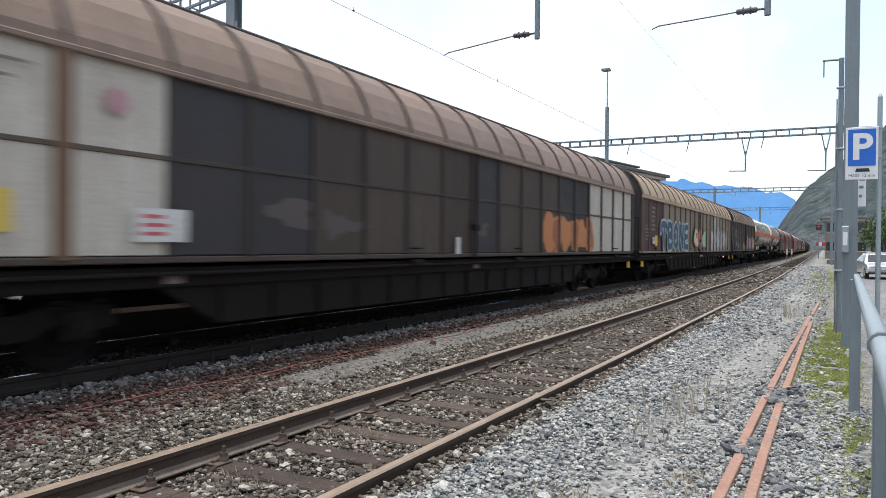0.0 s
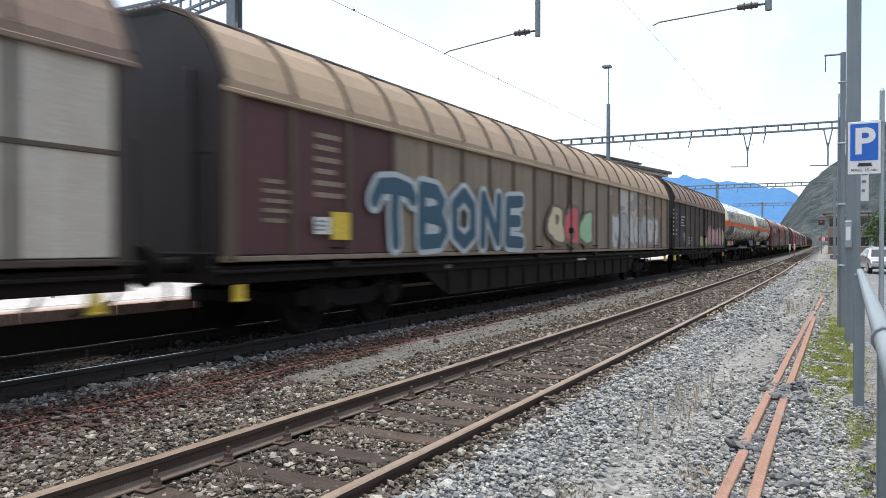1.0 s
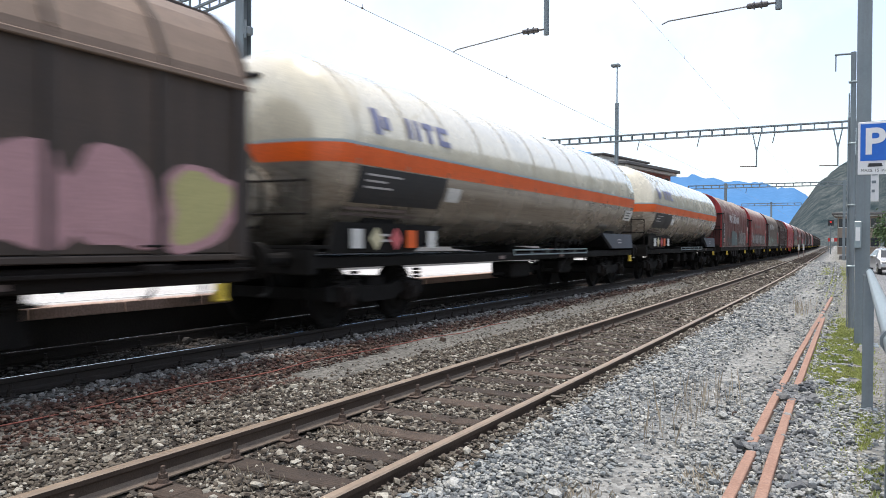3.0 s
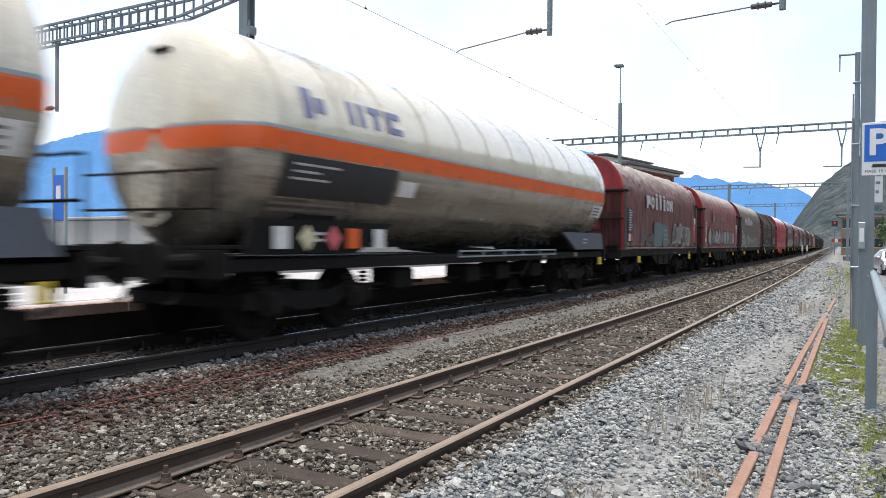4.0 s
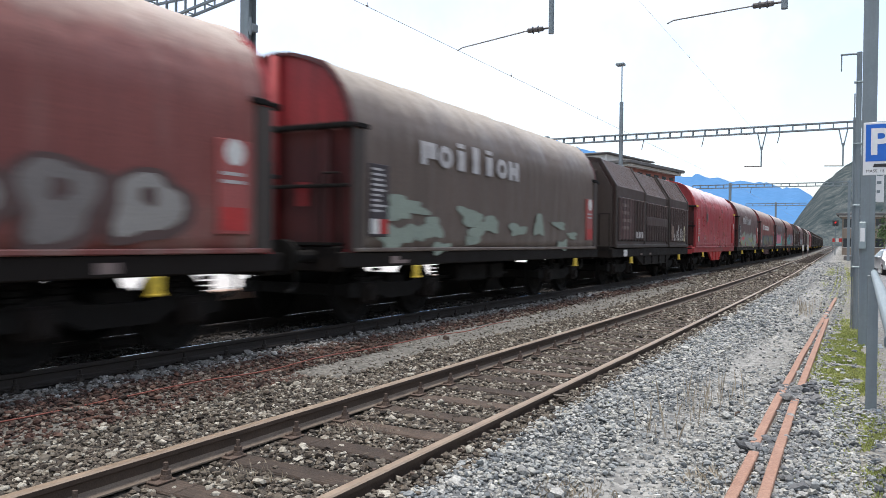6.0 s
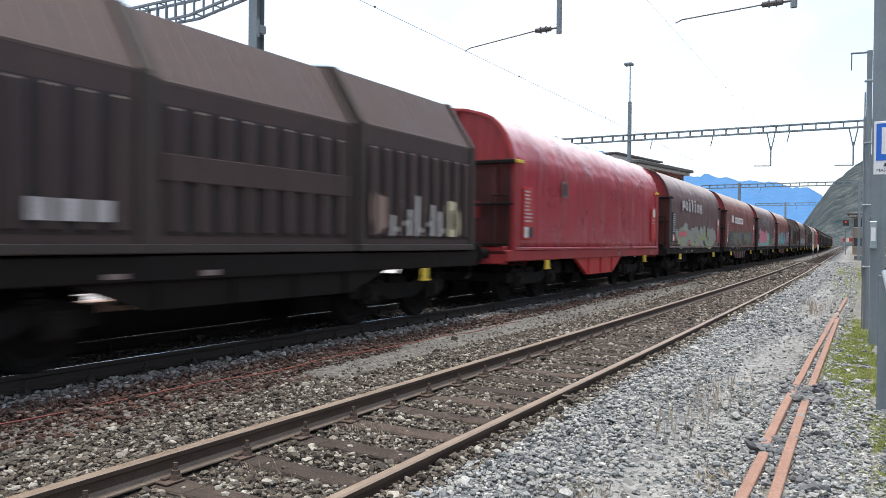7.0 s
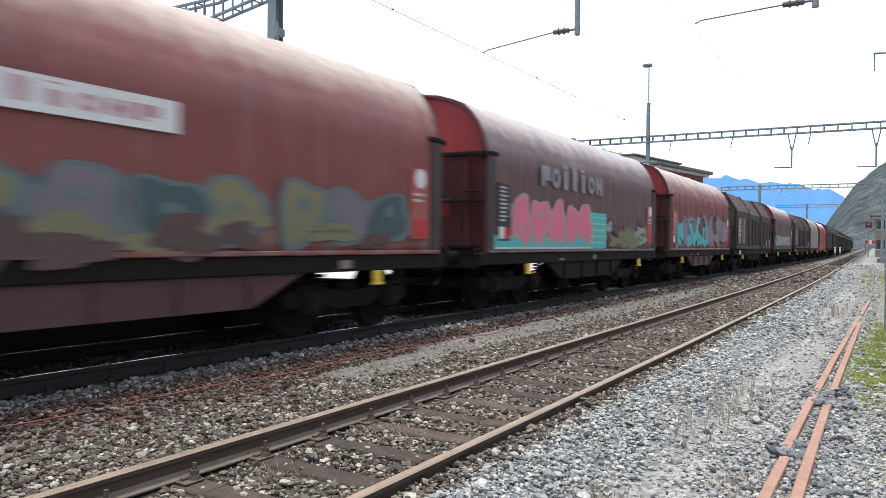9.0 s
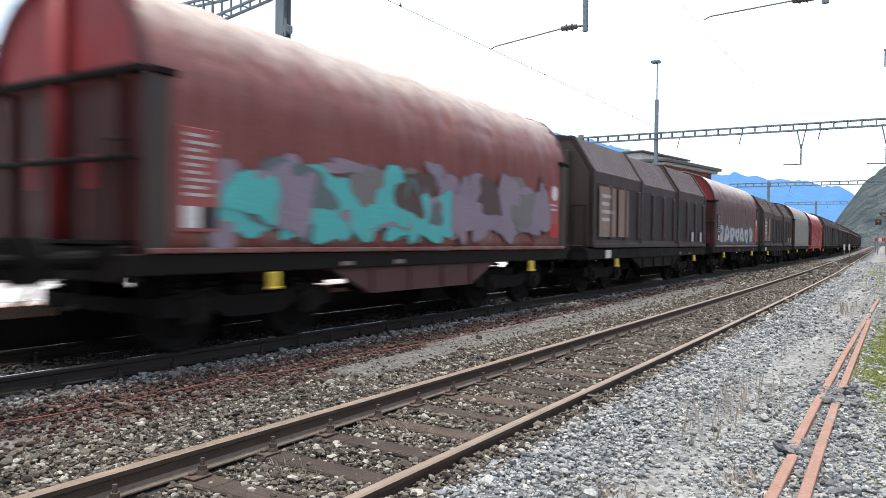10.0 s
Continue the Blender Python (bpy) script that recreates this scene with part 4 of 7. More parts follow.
def signal():
    x, y = -4.32 + 0.2, 139
    root = thing("railway_signal", "railway signal with red light on a black board", "signal")
    part("post", Geo().tube((x, y, -0.3), (x, y, 4.6), 0.07, n=8), M_MAST, root)
    part("board", Geo().box(x - 0.45, x + 0.45, y - 0.05, y + 0.05, 4.5, 5.5, 0.1), M_BLACK, root)
    m = bpy.data.materials.new("red signal light")
    m.use_nodes = True
    q = m.node_tree.nodes["Principled BSDF"]
    q.inputs["Base Color"].default_value = (0.6, 0.02, 0.02, 1)
    q.inputs["Emission Color"].default_value, q.inputs["Emission Strength"].default_value = (1, 0.03, 0.02, 1), 0.5
    part("lens", Geo().tube((x, y - 0.05, 5.1), (x, y - 0.12, 5.1), 0.13, n=12), m, root)
    # Striped bar on added posts stands in for a distant red and white object.
    root = thing("far_striped_bar", "red and white striped bar on posts at the far crossing", "barrier")
    for i in range(4):
        part("bar", Geo().box(-5.4 + i * 0.55, -4.85 + i * 0.55, 165, 165.1, 2.0, 2.7), M_RED if i % 2 == 0 else M_WHITE, root)
    for x in (-5.3, -3.3):
        part("post", Geo().box(x - 0.06, x + 0.06, 165.1, 165.22, -0.6, 2.65, 0.02), M_MAST, root)
    root = thing("loading_ramp", "low grey concrete ramp at the siding's end", "ramp")
    part("block", Geo().box(-1.9, -0.7, 92, 102, -0.4, 0.25, 0.04), M_ROOFEDGE, root)
    for k, (xx, yy) in enumerate(((-5.87, 92), (-5.68, 97))):
        root = thing("marker_post", "small white marker post beside the main track", "post", "marker posts")
        part("post", Geo().box(xx - 0.05, xx + 0.05, yy - 0.05, yy + 0.05, -0.3, 0.75, 0.02), M_FADED, root)
        part("cap", Geo().box(xx - 0.09, xx + 0.09, yy - 0.07, yy + 0.07, 0.75, 1.4, 0.03), M_WHITE, root)


signal()


def car(x, y, paint, label, turn=0):
    root = thing("car", label, "car", "parked cars", at=(x, y, -0.23))
    root.rotation_euler = (0, 0, radians(turn))
    side = [(-2.3, 0.35), (-2.35, 0.6), (-2.2, 0.78), (-1.3, 0.92), (-0.55, 1.38), (0.6, 1.44), (1.45, 1.05), (2.2, 0.98), (2.32, 0.6), (2.25, 0.32)]
    g = Geo()
    vs, n = [], len(side)
    for sx in (-1, 1):
        vs += [(sx * (0.9 if z < 0.95 else 0.9 - (z - 0.95) * 0.5), yy, z) for yy, z in side]
    g.add(vs, [(i, (i + 1) % n, n + (i + 1) % n, n + i) for i in range(n)] + [tuple(range(n)), tuple(range(n, 2 * n))])
    part("body", g, paint, root)
    g = Geo().add([(-0.72, -1.26, 0.95), (0.72, -1.26, 0.95), (0.6, -0.62, 1.36), (-0.6, -0.62, 1.36)], [(0, 1, 2, 3)])
    part("windscreen", g, M_GLASS, root)
    for sx in (-1, 1):
        g = Geo().add([(sx * 0.905, -1.0, 0.97), (sx * 0.905, 1.2, 1.0), (sx * 0.71, 0.5, 1.37), (sx * 0.71, -0.5, 1.34)], [(0, 1, 2, 3)])
        part("side_window", g, M_GLASS, root)
        part("headlight", Geo().box(sx * 0.5, sx * 0.85, -2.36, -2.25, 0.62, 0.76, 0.03), M_CHROME, root)
        part("mirror", Geo().box(sx * 0.9, sx * 1.05, -0.95, -0.8, 0.95, 1.07, 0.03), paint, root)
        for yy in (-1.4, 1.4):
            w = part("wheel", Geo().tube((sx * 0.72, yy, 0.32), (sx * 0.92, yy, 0.32), 0.32, n=16), M_TYRE, root)
            part("rim", Geo().tube((sx * 0.90, yy, 0.32), (sx * 0.93, yy, 0.32), 0.2, n=12), M_CHROME, w)
    part("grille", Geo().box(-0.38, 0.38, -2.37, -2.3, 0.5, 0.75, 0.02), M_CHROME, root)
    part("bumper", Geo().box(-0.88, 0.88, -2.4, -2.2, 0.3, 0.46, 0.05), M_BLACK, root)


car(1.6, 50, M_CARWHITE, "silver saloon car parked facing the tracks", 8)
car(1.9, 60, M_CARWHITE, "white car parked in the station yard", 4)
car(4.3, 51.5, M_CARWHITE, "white car parked beside a silver saloon", 8)
car(2.6, 70, M_CARWHITE, "white car parked in the station yard", 2)
car(4.8, 66, M_CARBLACK, "dark car parked in the station yard", 0)


# ---- mountains ----
def mountain(name, label, material, dist, ridge, depth, seed, rough):
    """ridge: azimuth and elevation of the crest in degrees, clockwise from the tracks' direction."""
    az = np.arange(ridge[0][0], ridge[-1][0] + 0.01, 0.25)
    el = np.interp(az, [r[0] for r in ridge], [r[1] for r in ridge])
    rows = 14
    vs, fs = [], []
    for i, (a, e) in enumerate(zip(az, el)):
        e = max(0.05, e + rough * noise.noise((a * 0.9, seed, 0)) + 0.4 * rough * noise.noise((a * 3.3, seed, 5)))
        for k in range(rows):
            f = k / (rows - 1)
            d = dist * (1 - depth * (1 - f))
            zt = dist * math.tan(radians(e)) * (f ** 0.85)
            w = zt * 0.06 * noise.noise((a * 1.6, f * 5, seed)) if 0 < k < rows - 1 else 0
            ar = radians(a)
            vs.append((d * math.sin(ar), d * math.cos(ar), zt + w - (12 if k == 0 else 0)))
    for i in range(len(az) - 1):
        for k in range(rows - 1):
            q = i * rows + k
            fs.append((q, q + rows, q + rows + 1, q + 1))
    me = bpy.data.meshes.new(name)
    me.from_pydata(vs, [], fs)
    me.materials.append(material)
    me.polygons.foreach_set("use_smooth", [True] * len(me.polygons))
    tagged(new(name, me), label, "mountain", "", "structure")


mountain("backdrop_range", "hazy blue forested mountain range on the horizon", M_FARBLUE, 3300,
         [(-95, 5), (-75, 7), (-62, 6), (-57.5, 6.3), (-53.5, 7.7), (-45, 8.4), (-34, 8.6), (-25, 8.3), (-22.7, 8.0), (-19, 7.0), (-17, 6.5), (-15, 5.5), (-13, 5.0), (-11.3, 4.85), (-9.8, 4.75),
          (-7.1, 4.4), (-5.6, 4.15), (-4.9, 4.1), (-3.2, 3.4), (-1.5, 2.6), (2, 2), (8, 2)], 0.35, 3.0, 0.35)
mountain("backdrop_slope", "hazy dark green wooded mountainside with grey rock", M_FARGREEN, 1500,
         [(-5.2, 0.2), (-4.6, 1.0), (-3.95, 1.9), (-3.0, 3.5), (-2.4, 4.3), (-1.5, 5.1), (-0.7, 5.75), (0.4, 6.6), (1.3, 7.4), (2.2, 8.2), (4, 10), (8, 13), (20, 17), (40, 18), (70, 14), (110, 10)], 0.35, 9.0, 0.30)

# ---- the train: wagons in their own space, y along the train, z = 0 on the rail head, x towards the camera ----
def paint(name, a, b, **k):
    return surface(name, a, b, k.pop("rough", 0.6), 0, 45, k.pop("blotch", 1.1), 0.08, **k)


P_DARKBROWN = paint("dark brown wagon paint", (0.054, 0.037, 0.028), (0.086, 0.060, 0.045), streak=(0.030, 0.022, 0.017), amount=0.65, vary=0.2)
P_BLUEGREY = paint("sooty blue-grey wagon paint", (0.0314, 0.0294, 0.0323), (0.0427, 0.0370, 0.0370), streak=(0.0276, 0.0209, 0.0190), amount=0.5, vary=0.15)
P_ROOFBROWN = paint("dusty brown roof sheet", (0.200, 0.137, 0.099), (0.275, 0.196, 0.146), streak=(0.105, 0.071, 0.052), amount=0.5, vary=0.12)
P_TAN = paint("dirty tan wagon paint", (0.225, 0.172, 0.122), (0.30, 0.235, 0.165), streak=(0.070, 0.051, 0.037), amount=0.6, vary=0.15)
P_TANROOF = paint("dusty tan roof sheet", (0.33, 0.24, 0.15), (0.41, 0.31, 0.21), streak=(0.20, 0.14, 0.09), amount=0.45, vary=0.08)
P_MAROON = paint("maroon wagon paint", (0.074, 0.027, 0.029), (0.098, 0.041, 0.039), streak=(0.041, 0.023, 0.021), amount=0.5, vary=0.1)
P_RIB = paint("grimy rib paint", (0.041, 0.030, 0.025), (0.061, 0.045, 0.037), streak=(0.025, 0.020, 0.016), amount=0.5)
P_TANRIB = paint("grimy tan rib paint", (0.098, 0.070, 0.045), (0.131, 0.098, 0.066), streak=(0.049, 0.037, 0.029), amount=0.6)
P_HOODROOF = paint("dusty brown hood roof", (0.080, 0.052, 0.044), (0.112, 0.076, 0.063), streak=(0.06, 0.04, 0.034), amount=0.5, rough=0.5)
P_RUST = paint("rust-streaked post paint", (0.16, 0.085, 0.045), (0.24, 0.13, 0.07), streak=(0.10, 0.05, 0.03), amount=0.5)
P_BOARD = paint("dark inscription board", (0.035, 0.028, 0.032), (0.05, 0.04, 0.045))
P_PINKBOARD = paint("faded red inscription board", (0.30, 0.065, 0.06), (0.38, 0.10, 0.09))
P_BEIGEPANEL = paint("dirty beige panel", (0.24, 0.16, 0.12), (0.32, 0.225, 0.175), streak=(0.12, 0.07, 0.055), amount=0.5)
P_HOOD = paint("dark brown telescopic hood", (0.050, 0.028, 0.025), (0.078, 0.045, 0.039), streak=(0.022, 0.015, 0.014), amount=0.5, rough=0.5, vary=0.1)
P_TANK = surface("cream tank cladding", (0.68, 0.615, 0.47), (0.75, 0.69, 0.55), 0.24, 0.2, 45, 1.1, 0.05, streak=(0.46, 0.40, 0.31), amount=0.4, coat=0.7)
# Grime on metal; the level brown streaks also paint in mirrored ballast.
P_TANKLOW = surface("grimy bare metal tank cladding", (0.36, 0.315, 0.255), (0.46, 0.405, 0.335), 0.26, 0.55, 45, 1.1, 0.05, streak=(0.13, 0.105, 0.08), amount=0.7, run=(3, 0.25, 9))
P_ORANGE = paint("orange tank band", (0.80, 0.125, 0.015), (0.70, 0.105, 0.015), streak=(0.42, 0.09, 0.02), amount=0.3, rough=0.4)
P_ENDDARK = paint("grimy dark red end panel", (0.075, 0.014, 0.014), (0.11, 0.022, 0.02), streak=(0.025, 0.013, 0.012), amount=0.7)
# Dark colour standing for the shade between a hood's ribs.
P_RIBSHADE = paint("painted shade between hood ribs", (0.022, 0.0145, 0.0145), (0.032, 0.021, 0.02))
P_BAND = paint("grimy cream band", (0.40, 0.36, 0.28), (0.48, 0.43, 0.34))
P_BLUELINE = paint("blue-grey pin line", (0.26, 0.33, 0.36), (0.30, 0.37, 0.40))
P_SKIRT = paint("slate grey skirt paint", (0.085, 0.095, 0.115), (0.11, 0.12, 0.14), streak=(0.05, 0.05, 0.055), amount=0.4)
P_ENDRED = paint("red end wall paint", (0.31, 0.024, 0.028), (0.38, 0.038, 0.040), streak=(0.0672, 0.0153, 0.0153), amount=0.6)


def tarp(name, a, b, dusty, top, streak=None, rough=0.5, hoops=1.31, crest=0.12, mire=0.55):
    """Coated cloth: dust lies on the crown down to a ragged tide line, on the hoops, and as mud along the hem. The
    crown's pale colour also holds painted sky sheen.
    """
    m = surface(name, a, b, rough, 0, 35, 0.9, 0.12, streak=streak or tuple(c * 0.6 for c in a), amount=0.45, spread=0.8)
    n, l = m.node_tree.nodes, m.node_tree.links
    hs = next(x for x in n if x.type == "HUE_SAT")
    col = hs.inputs["Color"].links[0].from_socket
    tc = next(x for x in n if x.type == "TEX_COORD")
    sep = n.new("ShaderNodeSeparateXYZ")
    l.new(tc.outputs["Object"], sep.inputs[0])

    def noise_of(scale, detail, stretch):
        mp = n.new("ShaderNodeMapping")
        mp.inputs["Scale"].default_value = stretch
        l.new(tc.outputs["Object"], mp.inputs[0])
        t = n.new("ShaderNodeTexNoise")
        t.inputs["Scale"].default_value, t.inputs["Detail"].default_value, t.inputs["Roughness"].default_value = scale, detail, 0.6
        l.new(mp.outputs[0], t.inputs["Vector"])
        return t.outputs["Fac"]

    def calc(op, p, q, r=None):
        x = n.new("ShaderNodeMath")
        x.operation = op
        for k, v in enumerate((p, q, r)):
            if v is None:
                continue
            if isinstance(v, (int, float)):
                x.inputs[k].default_value = v
            else:
                l.new(v, x.inputs[k])
        return x.outputs[0]

    def ramp(v, lo, hi, a0, a1):
        x = n.new("ShaderNodeMapRange")
        for k, q in enumerate((lo, hi, a0, a1)):
            x.inputs[k + 1].default_value = q
        l.new(v, x.inputs[0])
        return x.outputs[0]

    def over(base, fac, colour):
        x = n.new("ShaderNodeMixRGB")
        l.new(fac, x.inputs[0])
        l.new(base, x.inputs[1])
        x.inputs[2].default_value = (*colour, 1)
        return x.outputs[0]

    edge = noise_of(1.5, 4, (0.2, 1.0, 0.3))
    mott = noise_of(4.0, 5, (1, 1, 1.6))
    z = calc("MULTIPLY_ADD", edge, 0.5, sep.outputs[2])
    # Dust and painted sky sheen together, set by height.
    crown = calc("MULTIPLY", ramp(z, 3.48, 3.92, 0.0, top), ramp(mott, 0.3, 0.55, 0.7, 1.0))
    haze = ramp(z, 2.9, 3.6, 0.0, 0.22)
    hoop = calc("PINGPONG", calc("MULTIPLY", sep.outputs[1], 1 / hoops), 0.5)
    line = calc("MULTIPLY", ramp(hoop, 0.015, 0.08, crest, 0.0), ramp(noise_of(1.4, 3, (1, 2.5, 0.8)), 0.42, 0.62, 0.0, 1.0))
    mud = calc("MULTIPLY", ramp(sep.outputs[2], 1.95, 1.2, 0.0, mire), ramp(noise_of(2.2, 5, (1, 1.0, 0.5)), 0.42, 0.66, 0.0, 1.0))
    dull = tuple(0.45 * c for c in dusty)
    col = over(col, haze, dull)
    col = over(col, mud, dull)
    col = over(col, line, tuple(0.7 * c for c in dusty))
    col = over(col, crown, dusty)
    l.new(col, hs.inputs["Color"])
    return m


# Crown colours are paler than dust alone, to paint in the sky's sheen.
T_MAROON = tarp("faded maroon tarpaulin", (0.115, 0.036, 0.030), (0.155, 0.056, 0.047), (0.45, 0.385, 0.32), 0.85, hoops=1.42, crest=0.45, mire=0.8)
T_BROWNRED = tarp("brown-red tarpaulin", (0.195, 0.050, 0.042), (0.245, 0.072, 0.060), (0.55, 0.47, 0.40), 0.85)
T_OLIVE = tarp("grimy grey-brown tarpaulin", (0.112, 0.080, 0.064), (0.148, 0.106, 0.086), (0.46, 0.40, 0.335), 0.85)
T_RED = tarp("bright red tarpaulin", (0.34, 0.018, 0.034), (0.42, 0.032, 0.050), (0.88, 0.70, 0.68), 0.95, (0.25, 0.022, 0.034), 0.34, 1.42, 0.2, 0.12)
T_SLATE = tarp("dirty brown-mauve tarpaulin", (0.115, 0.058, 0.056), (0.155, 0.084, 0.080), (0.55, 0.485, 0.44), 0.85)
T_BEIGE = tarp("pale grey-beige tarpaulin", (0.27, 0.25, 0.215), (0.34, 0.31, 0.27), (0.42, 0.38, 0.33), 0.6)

# spray paint
S = {k: surface(k + " spray paint", c, tuple(min(1, x * 1.2) for x in c), 0.6, 0, 45, 3, 0.03) for k, c in {
    "khaki": (0.17, 0.155, 0.085), "murky lilac": (0.15, 0.125, 0.14), "deep teal": (0.05, 0.075, 0.08), "faded blue": (0.17, 0.18, 0.29), "navy": (0.035, 0.085, 0.125), "pale blue": (0.43, 0.48, 0.48), "orange": (0.50, 0.20, 0.075), "dark orange": (0.30, 0.11, 0.05), "cream": (0.56, 0.50, 0.32), "coral": (0.52, 0.11, 0.115),
    "blue": (0.06, 0.11, 0.27), "mint": (0.30, 0.48, 0.30), "silver": (0.36, 0.36, 0.36), "pink": (0.43, 0.24, 0.25), "yellow": (0.41, 0.37, 0.16), "hot pink": (0.62, 0.15, 0.22),
    "turquoise": (0.08, 0.40, 0.38), "grey green": (0.24, 0.28, 0.23), "dirty white": (0.27, 0.25, 0.23), "grey maroon": (0.085, 0.05, 0.045), "brown smear": (0.085, 0.07, 0.062), "white": (0.50, 0.48, 0.45), "tan": (0.15, 0.115, 0.08), "lime": (0.30, 0.31, 0.13), "slate": (0.10, 0.13, 0.13), "lilac": (0.235, 0.185, 0.225), "silver grey": (0.17, 0.15, 0.14)}.items()}


def make_wheel():
    prof = [(-0.065, 0.10), (-0.065, 0.30), (-0.03, 0.34), (-0.03, 0.40), (-0.065, 0.42), (-0.065, 0.485), (-0.035, 0.49), (-0.03, 0.462), (0.065, 0.455), (0.065, 0.41), (0.03, 0.40), (0.03, 0.33), (0.07, 0.28), (0.075, 0.1)]
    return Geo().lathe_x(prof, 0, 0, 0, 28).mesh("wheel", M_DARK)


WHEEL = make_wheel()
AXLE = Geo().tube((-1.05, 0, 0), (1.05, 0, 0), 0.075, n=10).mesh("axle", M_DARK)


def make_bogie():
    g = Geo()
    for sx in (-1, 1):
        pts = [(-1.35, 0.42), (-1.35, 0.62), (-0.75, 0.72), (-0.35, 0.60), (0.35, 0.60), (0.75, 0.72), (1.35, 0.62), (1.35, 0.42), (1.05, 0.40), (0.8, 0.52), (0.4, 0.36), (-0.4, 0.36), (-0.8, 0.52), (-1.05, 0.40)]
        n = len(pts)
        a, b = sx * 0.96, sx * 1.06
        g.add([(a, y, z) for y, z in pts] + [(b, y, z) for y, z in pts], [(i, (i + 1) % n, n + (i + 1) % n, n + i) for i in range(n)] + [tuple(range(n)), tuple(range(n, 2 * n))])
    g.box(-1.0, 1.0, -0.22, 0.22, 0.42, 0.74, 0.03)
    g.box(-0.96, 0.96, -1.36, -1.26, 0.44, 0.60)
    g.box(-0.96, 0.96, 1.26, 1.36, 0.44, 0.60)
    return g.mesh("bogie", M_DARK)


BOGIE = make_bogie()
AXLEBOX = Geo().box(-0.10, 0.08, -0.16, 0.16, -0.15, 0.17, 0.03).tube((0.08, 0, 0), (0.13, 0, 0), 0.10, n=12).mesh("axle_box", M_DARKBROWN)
SPRING = Geo()
for k in range(4):
    SPRING.tube((0, 0, k * 0.06), (0, 0, k * 0.06 + 0.04), 0.075, n=10)
SPRING = SPRING.mesh("spring", M_DARK)
BUFFER = Geo()
BUFFER.tube((0, 0, 0), (0, 0.36, 0), 0.10, 0.085, 12)
BUFFER.tube((0, 0.34, 0), (0, 0.56, 0), 0.065, n=12)
BUFFER.tube((0, 0.56, 0), (0, 0.60, 0), 0.24, 0.225, 20)
BUFFER = BUFFER.mesh("buffer", M_DARK)
COUPLING = Geo().tube((0, 0, 0), (0, 0.5, -0.05), 0.045, n=8).box(-0.06, 0.06, 0.3, 0.52, -0.16, 0.0, 0.02).mesh("coupling", M_DARK)
LAMPBRACKET = Geo().box(-0.02, 0.05, -0.07, 0.07, -0.08, 0.10, 0.01).box(-0.03, 0.07, -0.08, 0.08, -0.10, -0.07, 0.01).mesh("step", M_YELLOW)
HOSE = Geo().sweep([(0, 0.18 * math.sin(k / 8 * math.pi), -0.17 + 0.17 * math.cos(k / 8 * math.pi)) for k in range(9)], 0.025)
HOSE = HOSE.mesh("brake_hose", M_TYRE)


def bogie(root, y):
    b = part("bogie", BOGIE, None, root, at=(0, y, 0))
    for dy in (-0.9, 0.9):
        part("axle", AXLE, None, b, at=(0, dy, 0.46))
        for sx in (-1, 1):
            part("wheel", WHEEL, None, b, at=(sx * 0.755, dy, 0.46)).rotation_euler = (0, 0, 0 if sx > 0 else math.pi)
            part("axle_box", AXLEBOX, None, b, at=(sx * 1.06, dy, 0.46)).rotation_euler = (0, 0, 0 if sx > 0 else math.pi)
            for ds in (-0.22, 0.22):
                part("spring", SPRING, None, b, at=(sx * 1.06, dy + ds, 0.62))


def axle_pair(root, y):
    """A single wheelset with its guard and leaf spring."""
    part("axle", AXLE, None, root, at=(0, y, 0.46))
    for sx in (-1, 1):
        part("wheel", WHEEL, None, root, at=(sx * 0.755, y, 0.46)).rotation_euler = (0, 0, 0 if sx > 0 else math.pi)
        part("axle_box", AXLEBOX, None, root, at=(sx * 1.06, y, 0.46)).rotation_euler = (0, 0, 0 if sx > 0 else math.pi)
        for d in (-0.45, 0.2):
            part("axle_guard", Geo().box(sx * 1.0, sx * 1.03, y + d, y + d + 0.25, 0.3, 1.0), M_DARK, root)
        g = Geo()
        for k in range(4):
            g.box(sx * 1.03, sx * 1.13, y - 0.55 + 0.1 * k, y + 0.55 - 0.1 * k, 0.66 + 0.025 * k, 0.68 + 0.025 * k)
        part("leaf_spring", g, M_DARK, root)


